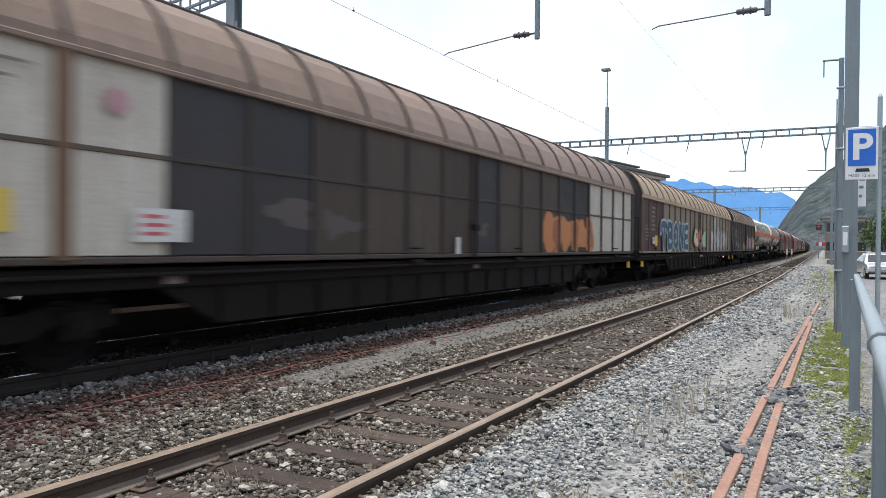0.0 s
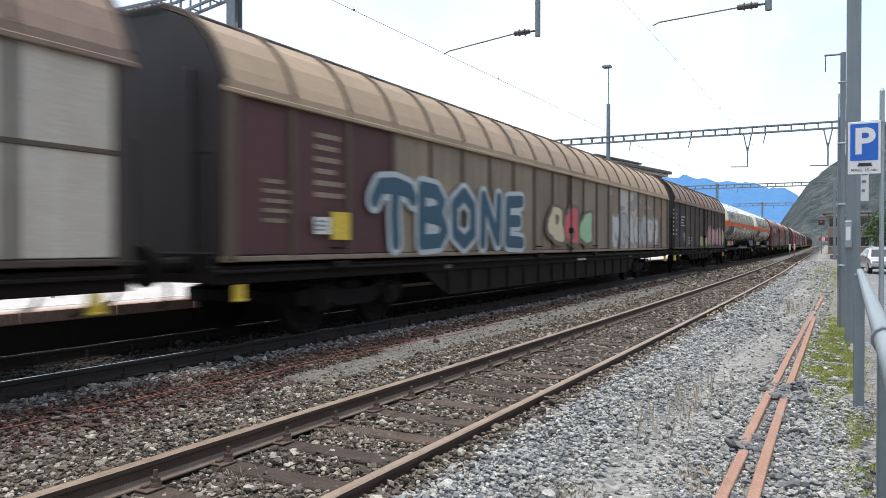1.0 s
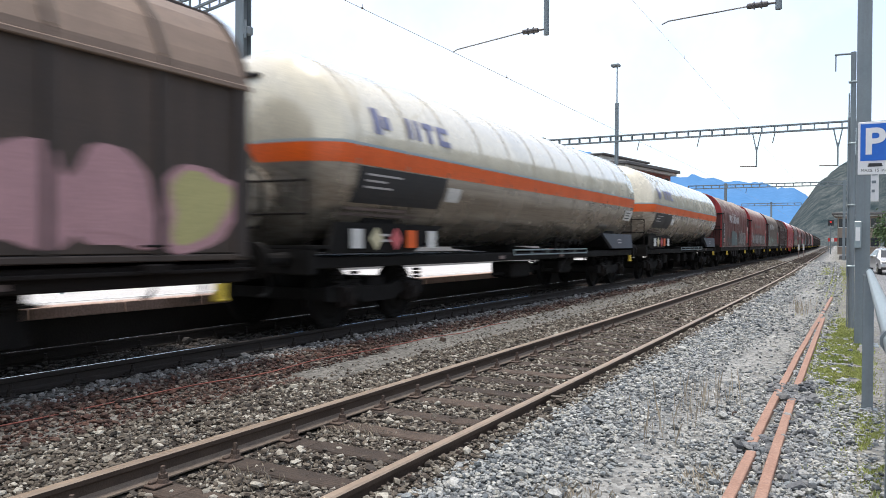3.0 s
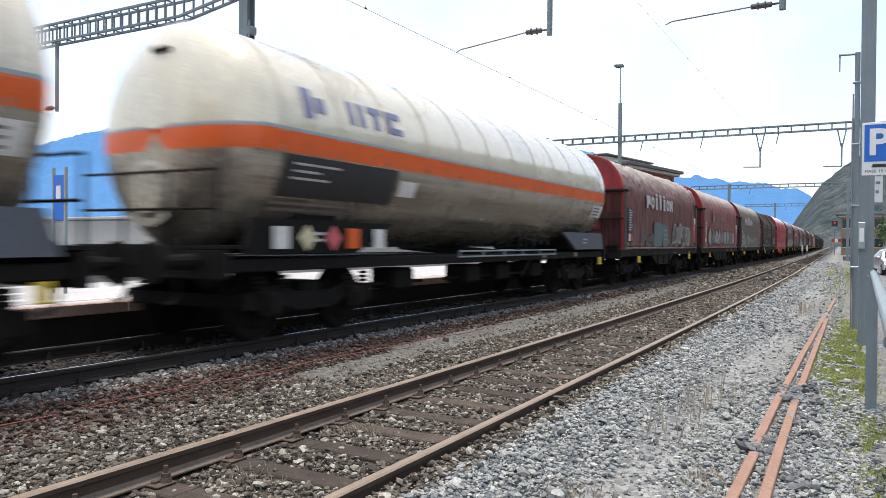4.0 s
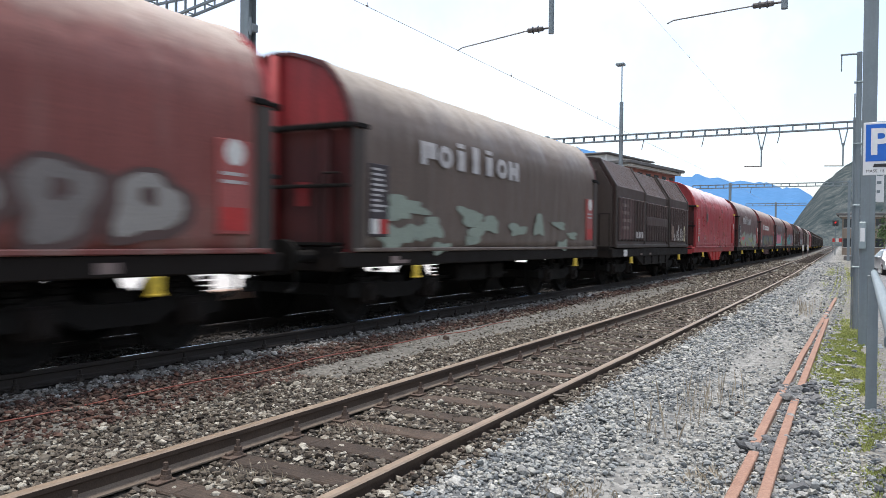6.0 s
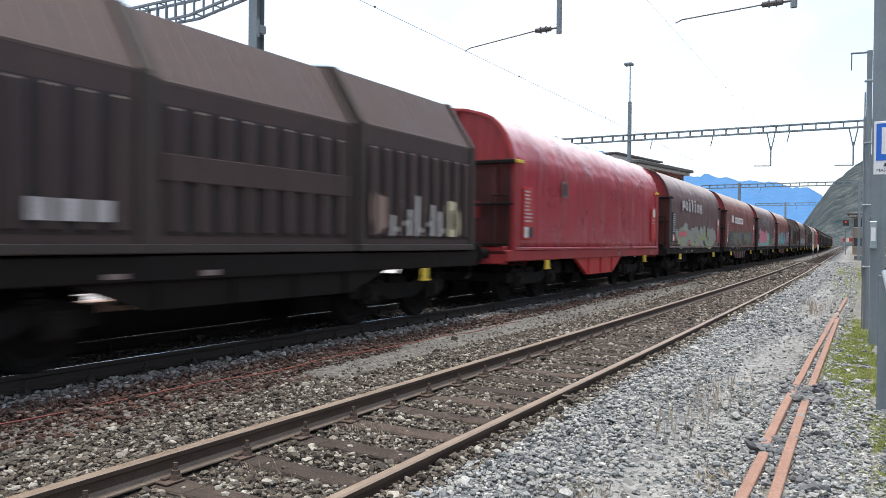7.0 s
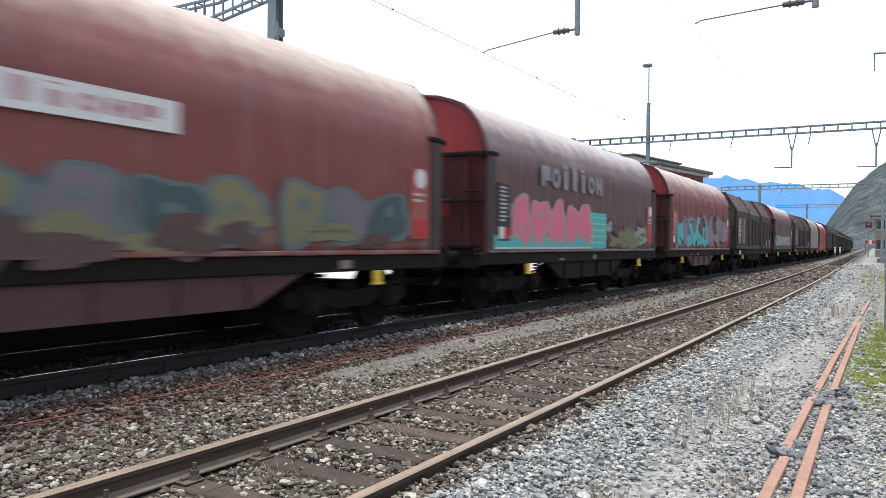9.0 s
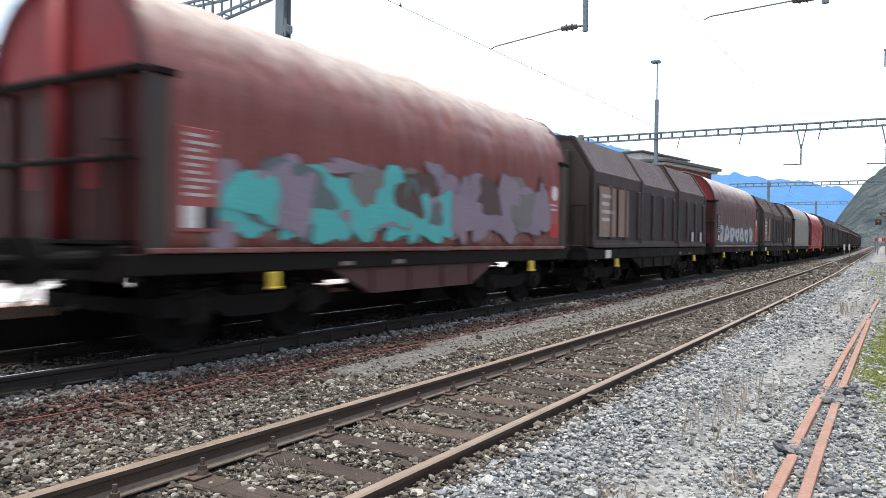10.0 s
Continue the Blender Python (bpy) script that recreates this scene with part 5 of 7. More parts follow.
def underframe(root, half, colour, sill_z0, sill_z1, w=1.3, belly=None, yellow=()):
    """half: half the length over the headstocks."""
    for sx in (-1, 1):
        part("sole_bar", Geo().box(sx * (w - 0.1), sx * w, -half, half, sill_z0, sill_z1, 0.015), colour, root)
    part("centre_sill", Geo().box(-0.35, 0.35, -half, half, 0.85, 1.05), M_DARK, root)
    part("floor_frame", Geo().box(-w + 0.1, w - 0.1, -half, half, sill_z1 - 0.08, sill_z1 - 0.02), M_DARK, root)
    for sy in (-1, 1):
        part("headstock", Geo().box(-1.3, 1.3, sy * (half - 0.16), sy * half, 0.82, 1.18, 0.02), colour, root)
        for sx in (-1, 1):
            b = part("buffer", BUFFER, None, root, at=(sx * 0.875, sy * half, 1.03))
            b.rotation_euler = (0, 0, 0 if sy > 0 else math.pi)
            part("brake_hose", HOSE, None, root, at=(sx * 0.45, sy * (half + 0.02), 0.86))
        c = part("coupling", COUPLING, None, root, at=(0, sy * half, 0.98))
        c.rotation_euler = (0, 0, 0 if sy > 0 else math.pi)
    for y in yellow:
        part("step", LAMPBRACKET, None, root, "small yellow-painted step bracket", at=(w + 0.02, y, sill_z0 - 0.1))
    if belly:
        y0, y1, zb, col = belly
        for sx in (-1, 1):
            a, b = sx * (w - 0.14), sx * (w - 0.06)
            pts = [(y0, sill_z0 + 0.02), (y0 + 0.9, zb), (y1 - 0.9, zb), (y1, sill_z0 + 0.02)]
            g = Geo().add([(a, y, z) for y, z in pts] + [(b, y, z) for y, z in pts], [(0, 1, 2, 3), (7, 6, 5, 4), (0, 4, 5, 1), (1, 5, 6, 2), (2, 6, 7, 3), (3, 7, 4, 0)])
            k = int((y1 - y0) / 0.9)
            for i in range(1, k):
                y = y0 + (y1 - y0) * i / k
                g.box(sx * (w - 0.07), sx * (w - 0.02), y - 0.03, y + 0.03, zb + 0.02, sill_z0)
            part("belly_truss", g, col, root)
    rr = random.Random(int(half * 100))
    for i in range(2):
        y = rr.uniform(-half * 0.85, half * 0.85)
        part("data_plate", Geo().box(w, w + 0.006, y - 0.12, y + 0.12, sill_z0 + 0.04, sill_z0 + rr.uniform(0.09, 0.15)), M_FADED, root)
    for i in range(4):
        y = rr.uniform(-half * 0.4, half * 0.4)
        part("brake_gear", Geo().box(0.5, 1.0, y - 0.3, y + 0.3, 0.5, 0.85, 0.04).tube((0.8, y - 0.9, 0.6), (0.8, y + 0.9, 0.6), 0.03, n=6), M_DARK, root)


def blob(cy, cz, ry, rz, seed, wob=0.12, n=26, power=2.6):
    rr = random.Random(seed)
    ph = [rr.uniform(0, 6.28) for _ in range(4)]
    out = []
    for i in range(n):
        a = 2 * math.pi * i / n
        c, s = math.cos(a), math.sin(a)
        k = 1 + wob * (math.sin(2 * a + ph[0]) * 0.6 + math.sin(3 * a + ph[1]) + 0.5 * math.sin(5 * a + ph[2]))
        out.append((cy + ry * k * math.copysign(abs(c) ** (2 / power), c), cz + rz * k * math.copysign(abs(s) ** (2 / power), s)))
    return out


def decal(root, name, polys, material, x, label=""):
    """Thin paint patches on the near side; x is a function of z."""
    g = Geo()
    for p in polys:
        g.add([(x(z), y, z) for y, z in p], [tuple(range(len(p)))])
    return part(name, g, material, root, label)


def bars(root, x, y0, y1, z0, z1, rows, material, seed=0, name="lettering"):
    """Unreadable small print as plain bars."""
    rr = random.Random(seed)
    polys = []
    h = (z1 - z0) / rows
    for i in range(rows):
        z = z1 - (i + 0.5) * h
        e = y0 + (y1 - y0) * rr.uniform(0.55, 1)
        polys.append([(y0, z - h * 0.22), (e, z - h * 0.22), (e, z + h * 0.22), (y0, z + h * 0.22)])
    decal(root, name, polys, material, lambda z: x(z) + 0.006)


def plate(root, name, x, y0, y1, z0, z1, material, lift=0.004, label=""):
    decal(root, name, [[(y0, z0), (y1, z0), (y1, z1), (y0, z1)]], material, lambda z: x(z) + lift, label)


def graffiti(root, x, y0, y1, z0, z1, n, fills, line, seed, halo=None, hole=True):
    """Swollen spray-painted letter shapes: line colour below, fill above, a counter in some."""
    rr = random.Random(seed)
    w = (y1 - y0) / n
    zc, rz = (z0 + z1) / 2, (z1 - z0) / 2
    under, holes, glow = [], [], []
    tops = {f: [] for f in fills}
    for i in range(n):
        cy = y0 + (i + 0.5) * w + rr.uniform(-0.08, 0.08) * w
        dz = rr.uniform(-0.08, 0.08) * rz
        ry, r2 = w * rr.uniform(0.46, 0.56), rz * rr.uniform(0.8, 1.0)
        glow.append(blob(cy, zc + dz, ry * 1.32, r2 * 1.16, seed + i))
        under.append(blob(cy, zc + dz, ry * 1.08, r2 * 1.02, seed + i))
        tops[fills[i % len(fills)]].append(blob(cy - 0.02, zc + dz + 0.02, ry * 0.80, r2 * 0.82, seed + i, 0.16))
        if hole and rr.random() < 0.75:
            holes.append(blob(cy, zc + dz + rz * rr.choice((-0.3, 0.25, 0.0)), ry * 0.22, r2 * 0.24, seed + i + 50))
    if halo:
        for k, p in enumerate(glow):
            decal(root, "graffiti", [p], S[halo], lambda z, k=k: x(z) + 0.0055 + 0.0006 * (k % 4))
    for k, p in enumerate(under):
        decal(root, "graffiti", [p], S[line], lambda z, k=k: x(z) + 0.009 + 0.0006 * (k % 4))
    for j, f in enumerate(fills):
        for k, p in enumerate(tops[f]):
            decal(root, "graffiti", [p], S[f], lambda z, k=k, j=j: x(z) + 0.013 + 0.0006 * ((k + j) % 4))
    for p in holes:
        decal(root, "graffiti", [p], S[line], lambda z: x(z) + 0.017)


def drips(root, x, y0, y1, z0, z1, colour, n, seed):
    """Loose overspray: ragged smears."""
    rr = random.Random(seed)
    for k in range(n):
        cy, cz = rr.uniform(y0, y1), rr.uniform(z0, z1)
        decal(root, "graffiti", [blob(cy, cz, rr.uniform(0.15, 0.5), rr.uniform(0.06, 0.2), seed + k, 0.25)], S[colour], lambda z, k=k: x(z) + 0.003 + 0.0005 * (k % 5))


def smears(root, x, y0, y1, z0, z1, colours, n, seed):
    """Upright sweeps of a spray can, layer over layer."""
    rr = random.Random(seed)
    for k in range(n):
        h = rr.uniform(0.3, 0.5) * (z1 - z0)
        cy, cz = rr.uniform(y0, y1), rr.uniform(z0 + h, z1 - h * 0.7)
        decal(root, "graffiti", [blob(cy, cz, rr.uniform(0.16, 0.5), h * rr.uniform(0.5, 1.0), seed + k, 0.22)], S[colours[k % len(colours)]], lambda z, k=k: x(z) + 0.004 + 0.0006 * k)


ARCH = [(1.47, 3.02), (1.46, 3.14), (1.40, 3.30), (1.28, 3.55), (1.10, 3.77), (0.85, 3.95), (0.5, 4.08), (0.2, 4.13), (0, 4.14)]


def arch_strip(pts, y0, y1, off, th):
    g = Geo()
    full = [(a + off * (0.8 if a > 0.3 else 0), b + off) for a, b in pts] + [(-(a + off * (0.8 if a > 0.3 else 0)), b + off) for a, b in reversed(pts[:-1])]
    inner = [(a * 0.985, b - th) for a, b in full]
    n = len(full)
    vs = [(x, y, z) for y in (y0, y1) for x, z in full + inner]
    fs = []
    for i in range(n - 1):
        fs += [(i, i + 1, 2 * n + i + 1, 2 * n + i), (n + i, 3 * n + i, 3 * n + i + 1, n + i + 1), (i, n + i, n + i + 1, i + 1), (2 * n + i, 2 * n + i + 1, 3 * n + i + 1, 3 * n + i)]
    fs += [(0, 2 * n, 3 * n, n), (n - 1, 2 * n - 1, 4 * n - 1, 3 * n - 1)]
    return g.add(vs, fs)


def sliding_wall_wagon(label, length, doors, bays, panel, roofs, rib, frame_mat, four_axle, midrail=False, endcol=None, post=None, slim=False):
    """A covered wagon with two or more sliding side walls. panel(i): the material of bay i of the near side."""
    root = thing("covered_wagon", label, "freight wagon", "wagons of the train")
    half = length / 2 - 0.62
    body = half - 0.08
    z0, z1 = 1.10, 3.02
    outline = [(1.38, z0), (1.38, 3.0)] + [(a * 0.965, b - 0.03) for a, b in ARCH[1:]] + [(-a * 0.965, b - 0.03) for a, b in reversed(ARCH[1:-1])] + [(-1.38, 3.0), (-1.38, z0)]
    part("body", Geo().extrude(outline, -body, body), endcol or frame_mat, root)
    n = doors * bays
    step = 2 * body / n
    for i in range(n):
        y = -body + i * step
        m = panel(i)
        part("wall_panel", Geo().box(1.38, 1.415, y + 0.02, y + step - 0.02, z0 + 0.04, z1, 0.008), m, root)
        part("roof_panel", arch_strip(ARCH, y + 0.012, y + step - 0.012, 0.0, 0.02), roofs, root, smooth=False)
        if midrail:
            part("mid_rail", Geo().box(1.41, 1.435, y + 0.04, y + step - 0.04, 2.12, 2.17, 0.006), rib if m is not M_CREAM else P_TANRIB, root)
    part("far_wall", Geo().box(-1.415, -1.38, -body, body, z0 + 0.04, z1, 0.008), panel(3), root)
    rib_me = Geo().box(1.40, 1.46, -0.045, 0.045, z0 + 0.02, z1 - 0.01, 0.014).mesh("rib", rib)
    arc_me = arch_strip(ARCH[1:], -0.03, 0.03, 0.025, 0.035).mesh("roof_rib", rib)
    for i in range(n + 1):
        y = -body + i * step
        wide = i % bays == 0
        if wide:
            part("door_post", Geo().box(1.40, 1.475, y - 0.09, y + 0.09, z0 - 0.02, z1, 0.02), post or rib, root, at=(0, 0.09 if i == 0 else (-0.09 if i == n else 0), 0))
        else:
            part("rib", rib_me, None, root, at=(0, y, 0))
        part("roof_rib", arc_me, None, root, at=(0, y + (0.03 if i == 0 else (-0.03 if i == n else 0)), 0))
    part("ridge_cap", Geo().box(-0.46, 0.46, -body - 0.04, body + 0.04, 4.05, 4.155, 0.02), P_RIB, root)
    part("gutter", Geo().box(1.43, 1.49, -body - 0.03, body + 0.03, 2.99, 3.05, 0.01), roofs, root)
    for i in range(1, doors):
        y = -body + i * bays * step
        part("locking_bar", Geo().tube((1.49, y, 1.0), (1.49, y, 3.0), 0.022, n=6), M_DARKBROWN, root)
        part("latch", Geo().box(1.475, 1.53, y - 0.12, y + 0.12, 1.55, 1.68, 0.012), M_DARKBROWN, root)
    for i in range(doors):
        for f in (0.18, 0.82):
            y = -body + (i + f) * bays * step
            part("grab_handle", Geo().tube((1.50, y - 0.12, 1.22), (1.50, y + 0.12, 1.22), 0.014, n=6).tube((1.42, y - 0.12, 1.22), (1.50, y - 0.12, 1.22), 0.014, n=6).tube((1.42, y + 0.12, 1.22), (1.50, y + 0.12, 1.22), 0.014, n=6), M_DARKBROWN, root)
            part("roller_guide", Geo().box(1.44, 1.52, y - 0.16, y + 0.16, 0.94, 1.04, 0.015), M_DARKBROWN, root)
    part("sill_rail", Geo().box(1.36, 1.45, -body, body, 1.06, 1.13, 0.012), frame_mat, root)
    part("guide_rail", Geo().box(1.30, 1.46, -half, half, 0.93, 0.97, 0.008), M_DARKBROWN, root)
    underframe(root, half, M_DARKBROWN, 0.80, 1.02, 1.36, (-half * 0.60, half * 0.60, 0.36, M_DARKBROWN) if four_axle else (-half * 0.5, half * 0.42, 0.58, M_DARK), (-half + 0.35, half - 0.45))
    if four_axle:
        bogie(root, -half + 3.2)
        bogie(root, half - 3.2)
    else:
        axle_pair(root, -half + 2.9)
        axle_pair(root, half - 2.9)
    for sy in (-1, 1):
        for sx in (-0.9, 0.9):
            part("end_post", Geo().box(sx - 0.06, sx + 0.06, sy * body, sy * (body + 0.07), 1.1, 3.3, 0.012), endcol or frame_mat, root)
        g = Geo()
        for sx in (1.1, 1.35):
            g.tube((sx, sy * (body + 0.12), 1.1), (sx, sy * (body + 0.12), 2.3), 0.015, n=6)
        g.tube((1.1, sy * (body + 0.12), 2.3), (1.35, sy * (body + 0.12), 2.3), 0.015, n=6)
        part("handrail", g, M_DARKBROWN, root)
    return root


HOODSEC = [(1.40, 1.10), (1.405, 1.5), (1.405, 2.0), (1.405, 2.5), (1.40, 2.8), (1.375, 3.02), (1.315, 3.24), (1.21, 3.46), (1.06, 3.66), (0.88, 3.82), (0.62, 3.92), (0.3, 4.01), (0, 4.04)]


def hood_x(z):
    pts = HOODSEC
    for (xa, za), (xb, zb) in zip(pts, pts[1:]):
        if za <= z <= zb:
            return xa + (xb - xa) * (z - za) / (zb - za) + 0.022
    return 1.43


def tarp_wagon(label, length, cover, ends=P_ENDRED, seed=0, sill=M_DARKBROWN, belly=None, plates=True, slack=1.0, end_label=""):
    """A coil wagon under a tarpaulin on hoops, with steel end walls."""
    root = thing("tarpaulin_wagon", label, "freight wagon", "wagons of the train")
    half = length / 2 - 0.62
    body = half - 0.05
    fine = []
    for (xa, za), (xb, zb) in zip(HOODSEC, HOODSEC[1:]):
        k = 2 if zb < 2.9 and zb - za > 0.35 else 3
        fine += [(xa + (xb - xa) * q / k, za + (zb - za) * q / k) for q in range(k)]
    fine.append(HOODSEC[-1])
    sec = fine + [(-a, b) for a, b in reversed(HOODSEC[:-1])]
    n = len(sec)
    y0, y1 = -body + 0.2, body - 0.2
    m = 170
    vs, fs = [], []
    for j in range(m + 1):
        y = y0 + (y1 - y0) * j / m
        ph = (y - y0) / (y1 - y0)
        for i, (x, z) in enumerate(sec):
            r = Vector((x, 0, z - 2.4)).normalized()
            top = min(1, max(0, (z - 2.7) / 0.7))
            w = 0.010 * noise.noise((y * 2.2 + seed * 7, z * 0.9, x)) + 0.006 * noise.noise((y * 6 + seed, z * 2.5, x * 2))
            w += slack * top * (-0.035 * abs(math.sin(ph * math.pi * 8)) + 0.014 * noise.noise((y * 3 + seed, z * 3, 2)) + 0.006 * noise.noise((y * 7 + seed, z * 7, 5)))
            crease = noise.noise((y * 1.6 + z * 2.4 + seed * 3, z * 3.2 - y * 0.5, seed + 11)) + 0.4 * noise.noise((y * 3.7 - z * 3, z * 6 + seed, 17))
            w -= slack * min(1, max(0, (z - 2.95) / 0.25)) * 0.024 * max(0, 1 - abs(crease) * 6)
            pull = noise.noise((y * 2.6 + seed * 5, z * 0.35, 23))
            w -= min(slack, 2.4) * 0.020 * max(0, 1 - abs(pull) * 5) * min(1, max(0, (3.1 - z) / 0.4))
            w += min(slack, 2.0) * (0.012 * noise.noise((y * 1.1 + z * 0.6, z * 1.5, seed)) + 0.012 * noise.noise((y * 3.4, z * 0.5, seed + 4))) * (1 - top)
            vs.append((x + r.x * w, y, z + r.z * w))
    for j in range(m):
        for i in range(n - 1):
            fs.append((j * n + i, j * n + i + 1, (j + 1) * n + i + 1, (j + 1) * n + i))
    g = Geo().add(vs, fs)
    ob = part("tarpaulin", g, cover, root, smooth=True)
    so = ob.modifiers.new("thickness", "SOLIDIFY")
    so.thickness, so.offset = 0.012, -1
    for sy in (-1, 1):
        outl = [(a * 0.985, b - 0.01) for a, b in HOODSEC] + [(-a * 0.985, b - 0.01) for a, b in reversed(HOODSEC[:-1])]
        ya, yb = sorted((sy * (body - 0.20), sy * (body - 0.28)))
        part("end_wall", Geo().extrude(outl, ya, yb), ends, root, end_label)
        big = [(a + 0.004, b - 0.01) for a, b in HOODSEC] + [(-a - 0.004, b - 0.01) for a, b in reversed(HOODSEC[:-1])]
        gg = Geo()
        k = len(big)
        ya, yb = sorted((sy * (body - 0.22), sy * (body - 0.13)))
        gg.add([(x, y, z) for y in (ya, yb) for x, z in big] + [(x * 0.95, y, z - 0.05) for y in (ya, yb) for x, z in big],
               [(i, i + 1, k + i + 1, k + i) for i in range(k - 1)] + [(i, 2 * k + i, 2 * k + i + 1, i + 1) for i in range(k - 1)] + [(k + i, k + i + 1, 3 * k + i + 1, 3 * k + i) for i in range(k - 1)])
        part("end_hoop", gg, ends if seed in (1, 2, 4) else P_ENDDARK, root)
        part("end_panel", Geo().box(-1.34, 1.34, *sorted((sy * (body - 0.20), sy * (body - 0.185))), 1.14, 2.84, 0.006), P_ENDDARK, root)
        for sx in (-0.95, 0.95):
            part("stiffener", Geo().box(sx - 0.08, sx + 0.08, sy * (body - 0.20), sy * (body - 0.09), 1.15, 2.84, 0.02), P_ENDDARK, root)
        part("centre_tube", Geo().tube((0, sy * (body - 0.12), 1.15), (0, sy * (body - 0.12), 3.96), 0.075, n=14), ends, root, "bright red end tube", True)
        for dx in (-0.55, 0.5):
            part("end_plate", Geo().box(dx - 0.13, dx + 0.13, *sorted((sy * (body - 0.185), sy * (body - 0.17))), 1.75, 2.1, 0.004), P_ENDRED, root)
        part("crossbar", Geo().box(-1.36, 1.44, *sorted((sy * (body - 0.15), sy * body)), 2.83, 2.91, 0.012), M_DARK, root)
        part("crossbar", Geo().box(-1.33, 1.42, sy * (body - 0.08), sy * body, 2.0, 2.05, 0.01), M_DARK, root)
        part("platform_step", Geo().box(-1.25, 1.25, sy * (body - 0.2), sy * (half + 0.02), 1.19, 1.23), M_DARK, root)
        gg = Geo()
        gg.tube((1.3, sy * (half - 0.05), 1.2), (1.3, sy * (half - 0.05), 2.2), 0.016, n=6)
        gg.tube((1.0, sy * (half - 0.05), 2.2), (1.3, sy * (half - 0.05), 2.2), 0.016, n=6)
        gg.tube((1.0, sy * (half - 0.05), 1.2), (1.0, sy * (half - 0.05), 2.2), 0.016, n=6)
        part("handrail", gg, M_DARKBROWN, root)
        part("lever", Geo().box(1.40, 1.46, sy * (body - 0.5), sy * (body - 0.2), 2.85, 2.92, 0.01), M_YELLOW if cover is T_RED else M_DARK, root)
        part("corner_post", Geo().box(1.36, 1.435, *sorted((sy * (body - 0.42), sy * (body - 0.14))), 1.12, 2.84, 0.015), ends if cover is T_RED else P_RIB, root)
        xs = lambda z: 1.445
        if plates:
            y = sy * (body - 0.78)
            red = seed % 2 == 0
            part("board", Geo().box(1.40, 1.445, y - 0.24, y + 0.24, 1.32, 2.38, 0.006), M_RED if cover is T_RED else (P_PINKBOARD if red or sy > 0 else P_BOARD), root, "small inscription board")
            if sy < 0:
                bars(root, xs, y - 0.2, y + 0.2, 1.66, 2.34, 9, M_LETTER, seed)
                plate(root, "plate", xs, y - 0.22, y - 0.01, 1.36, 1.58, M_WHITE, 0.005)
                plate(root, "plate", xs, y + 0.01, y + 0.22, 1.36, 1.58, M_BLACK if red else M_RED, 0.005)
            else:
                decal(root, "emblem", [blob(y, 2.24, 0.15, 0.15, 3, 0.0, 20, 2)], M_WHITE, lambda z: 1.45)
                bars(root, xs, y - 0.2, y + 0.2, 1.86, 2.04, 2, M_LETTER, seed + 3)
                plate(root, "plate", xs, y - 0.2, y + 0.2, 1.36, 1.62, M_RED, 0.005)
    part("cover_hem", Geo().box(1.41, 1.445, y0, y1, 1.10, 1.16, 0.012), cover, root)
    underframe(root, half, sill, 0.88, 1.10, 1.40, belly, (-half + 1.9, half - 1.9))
    bogie(root, -half + 2.0)
    bogie(root, half - 2.0)
    return root


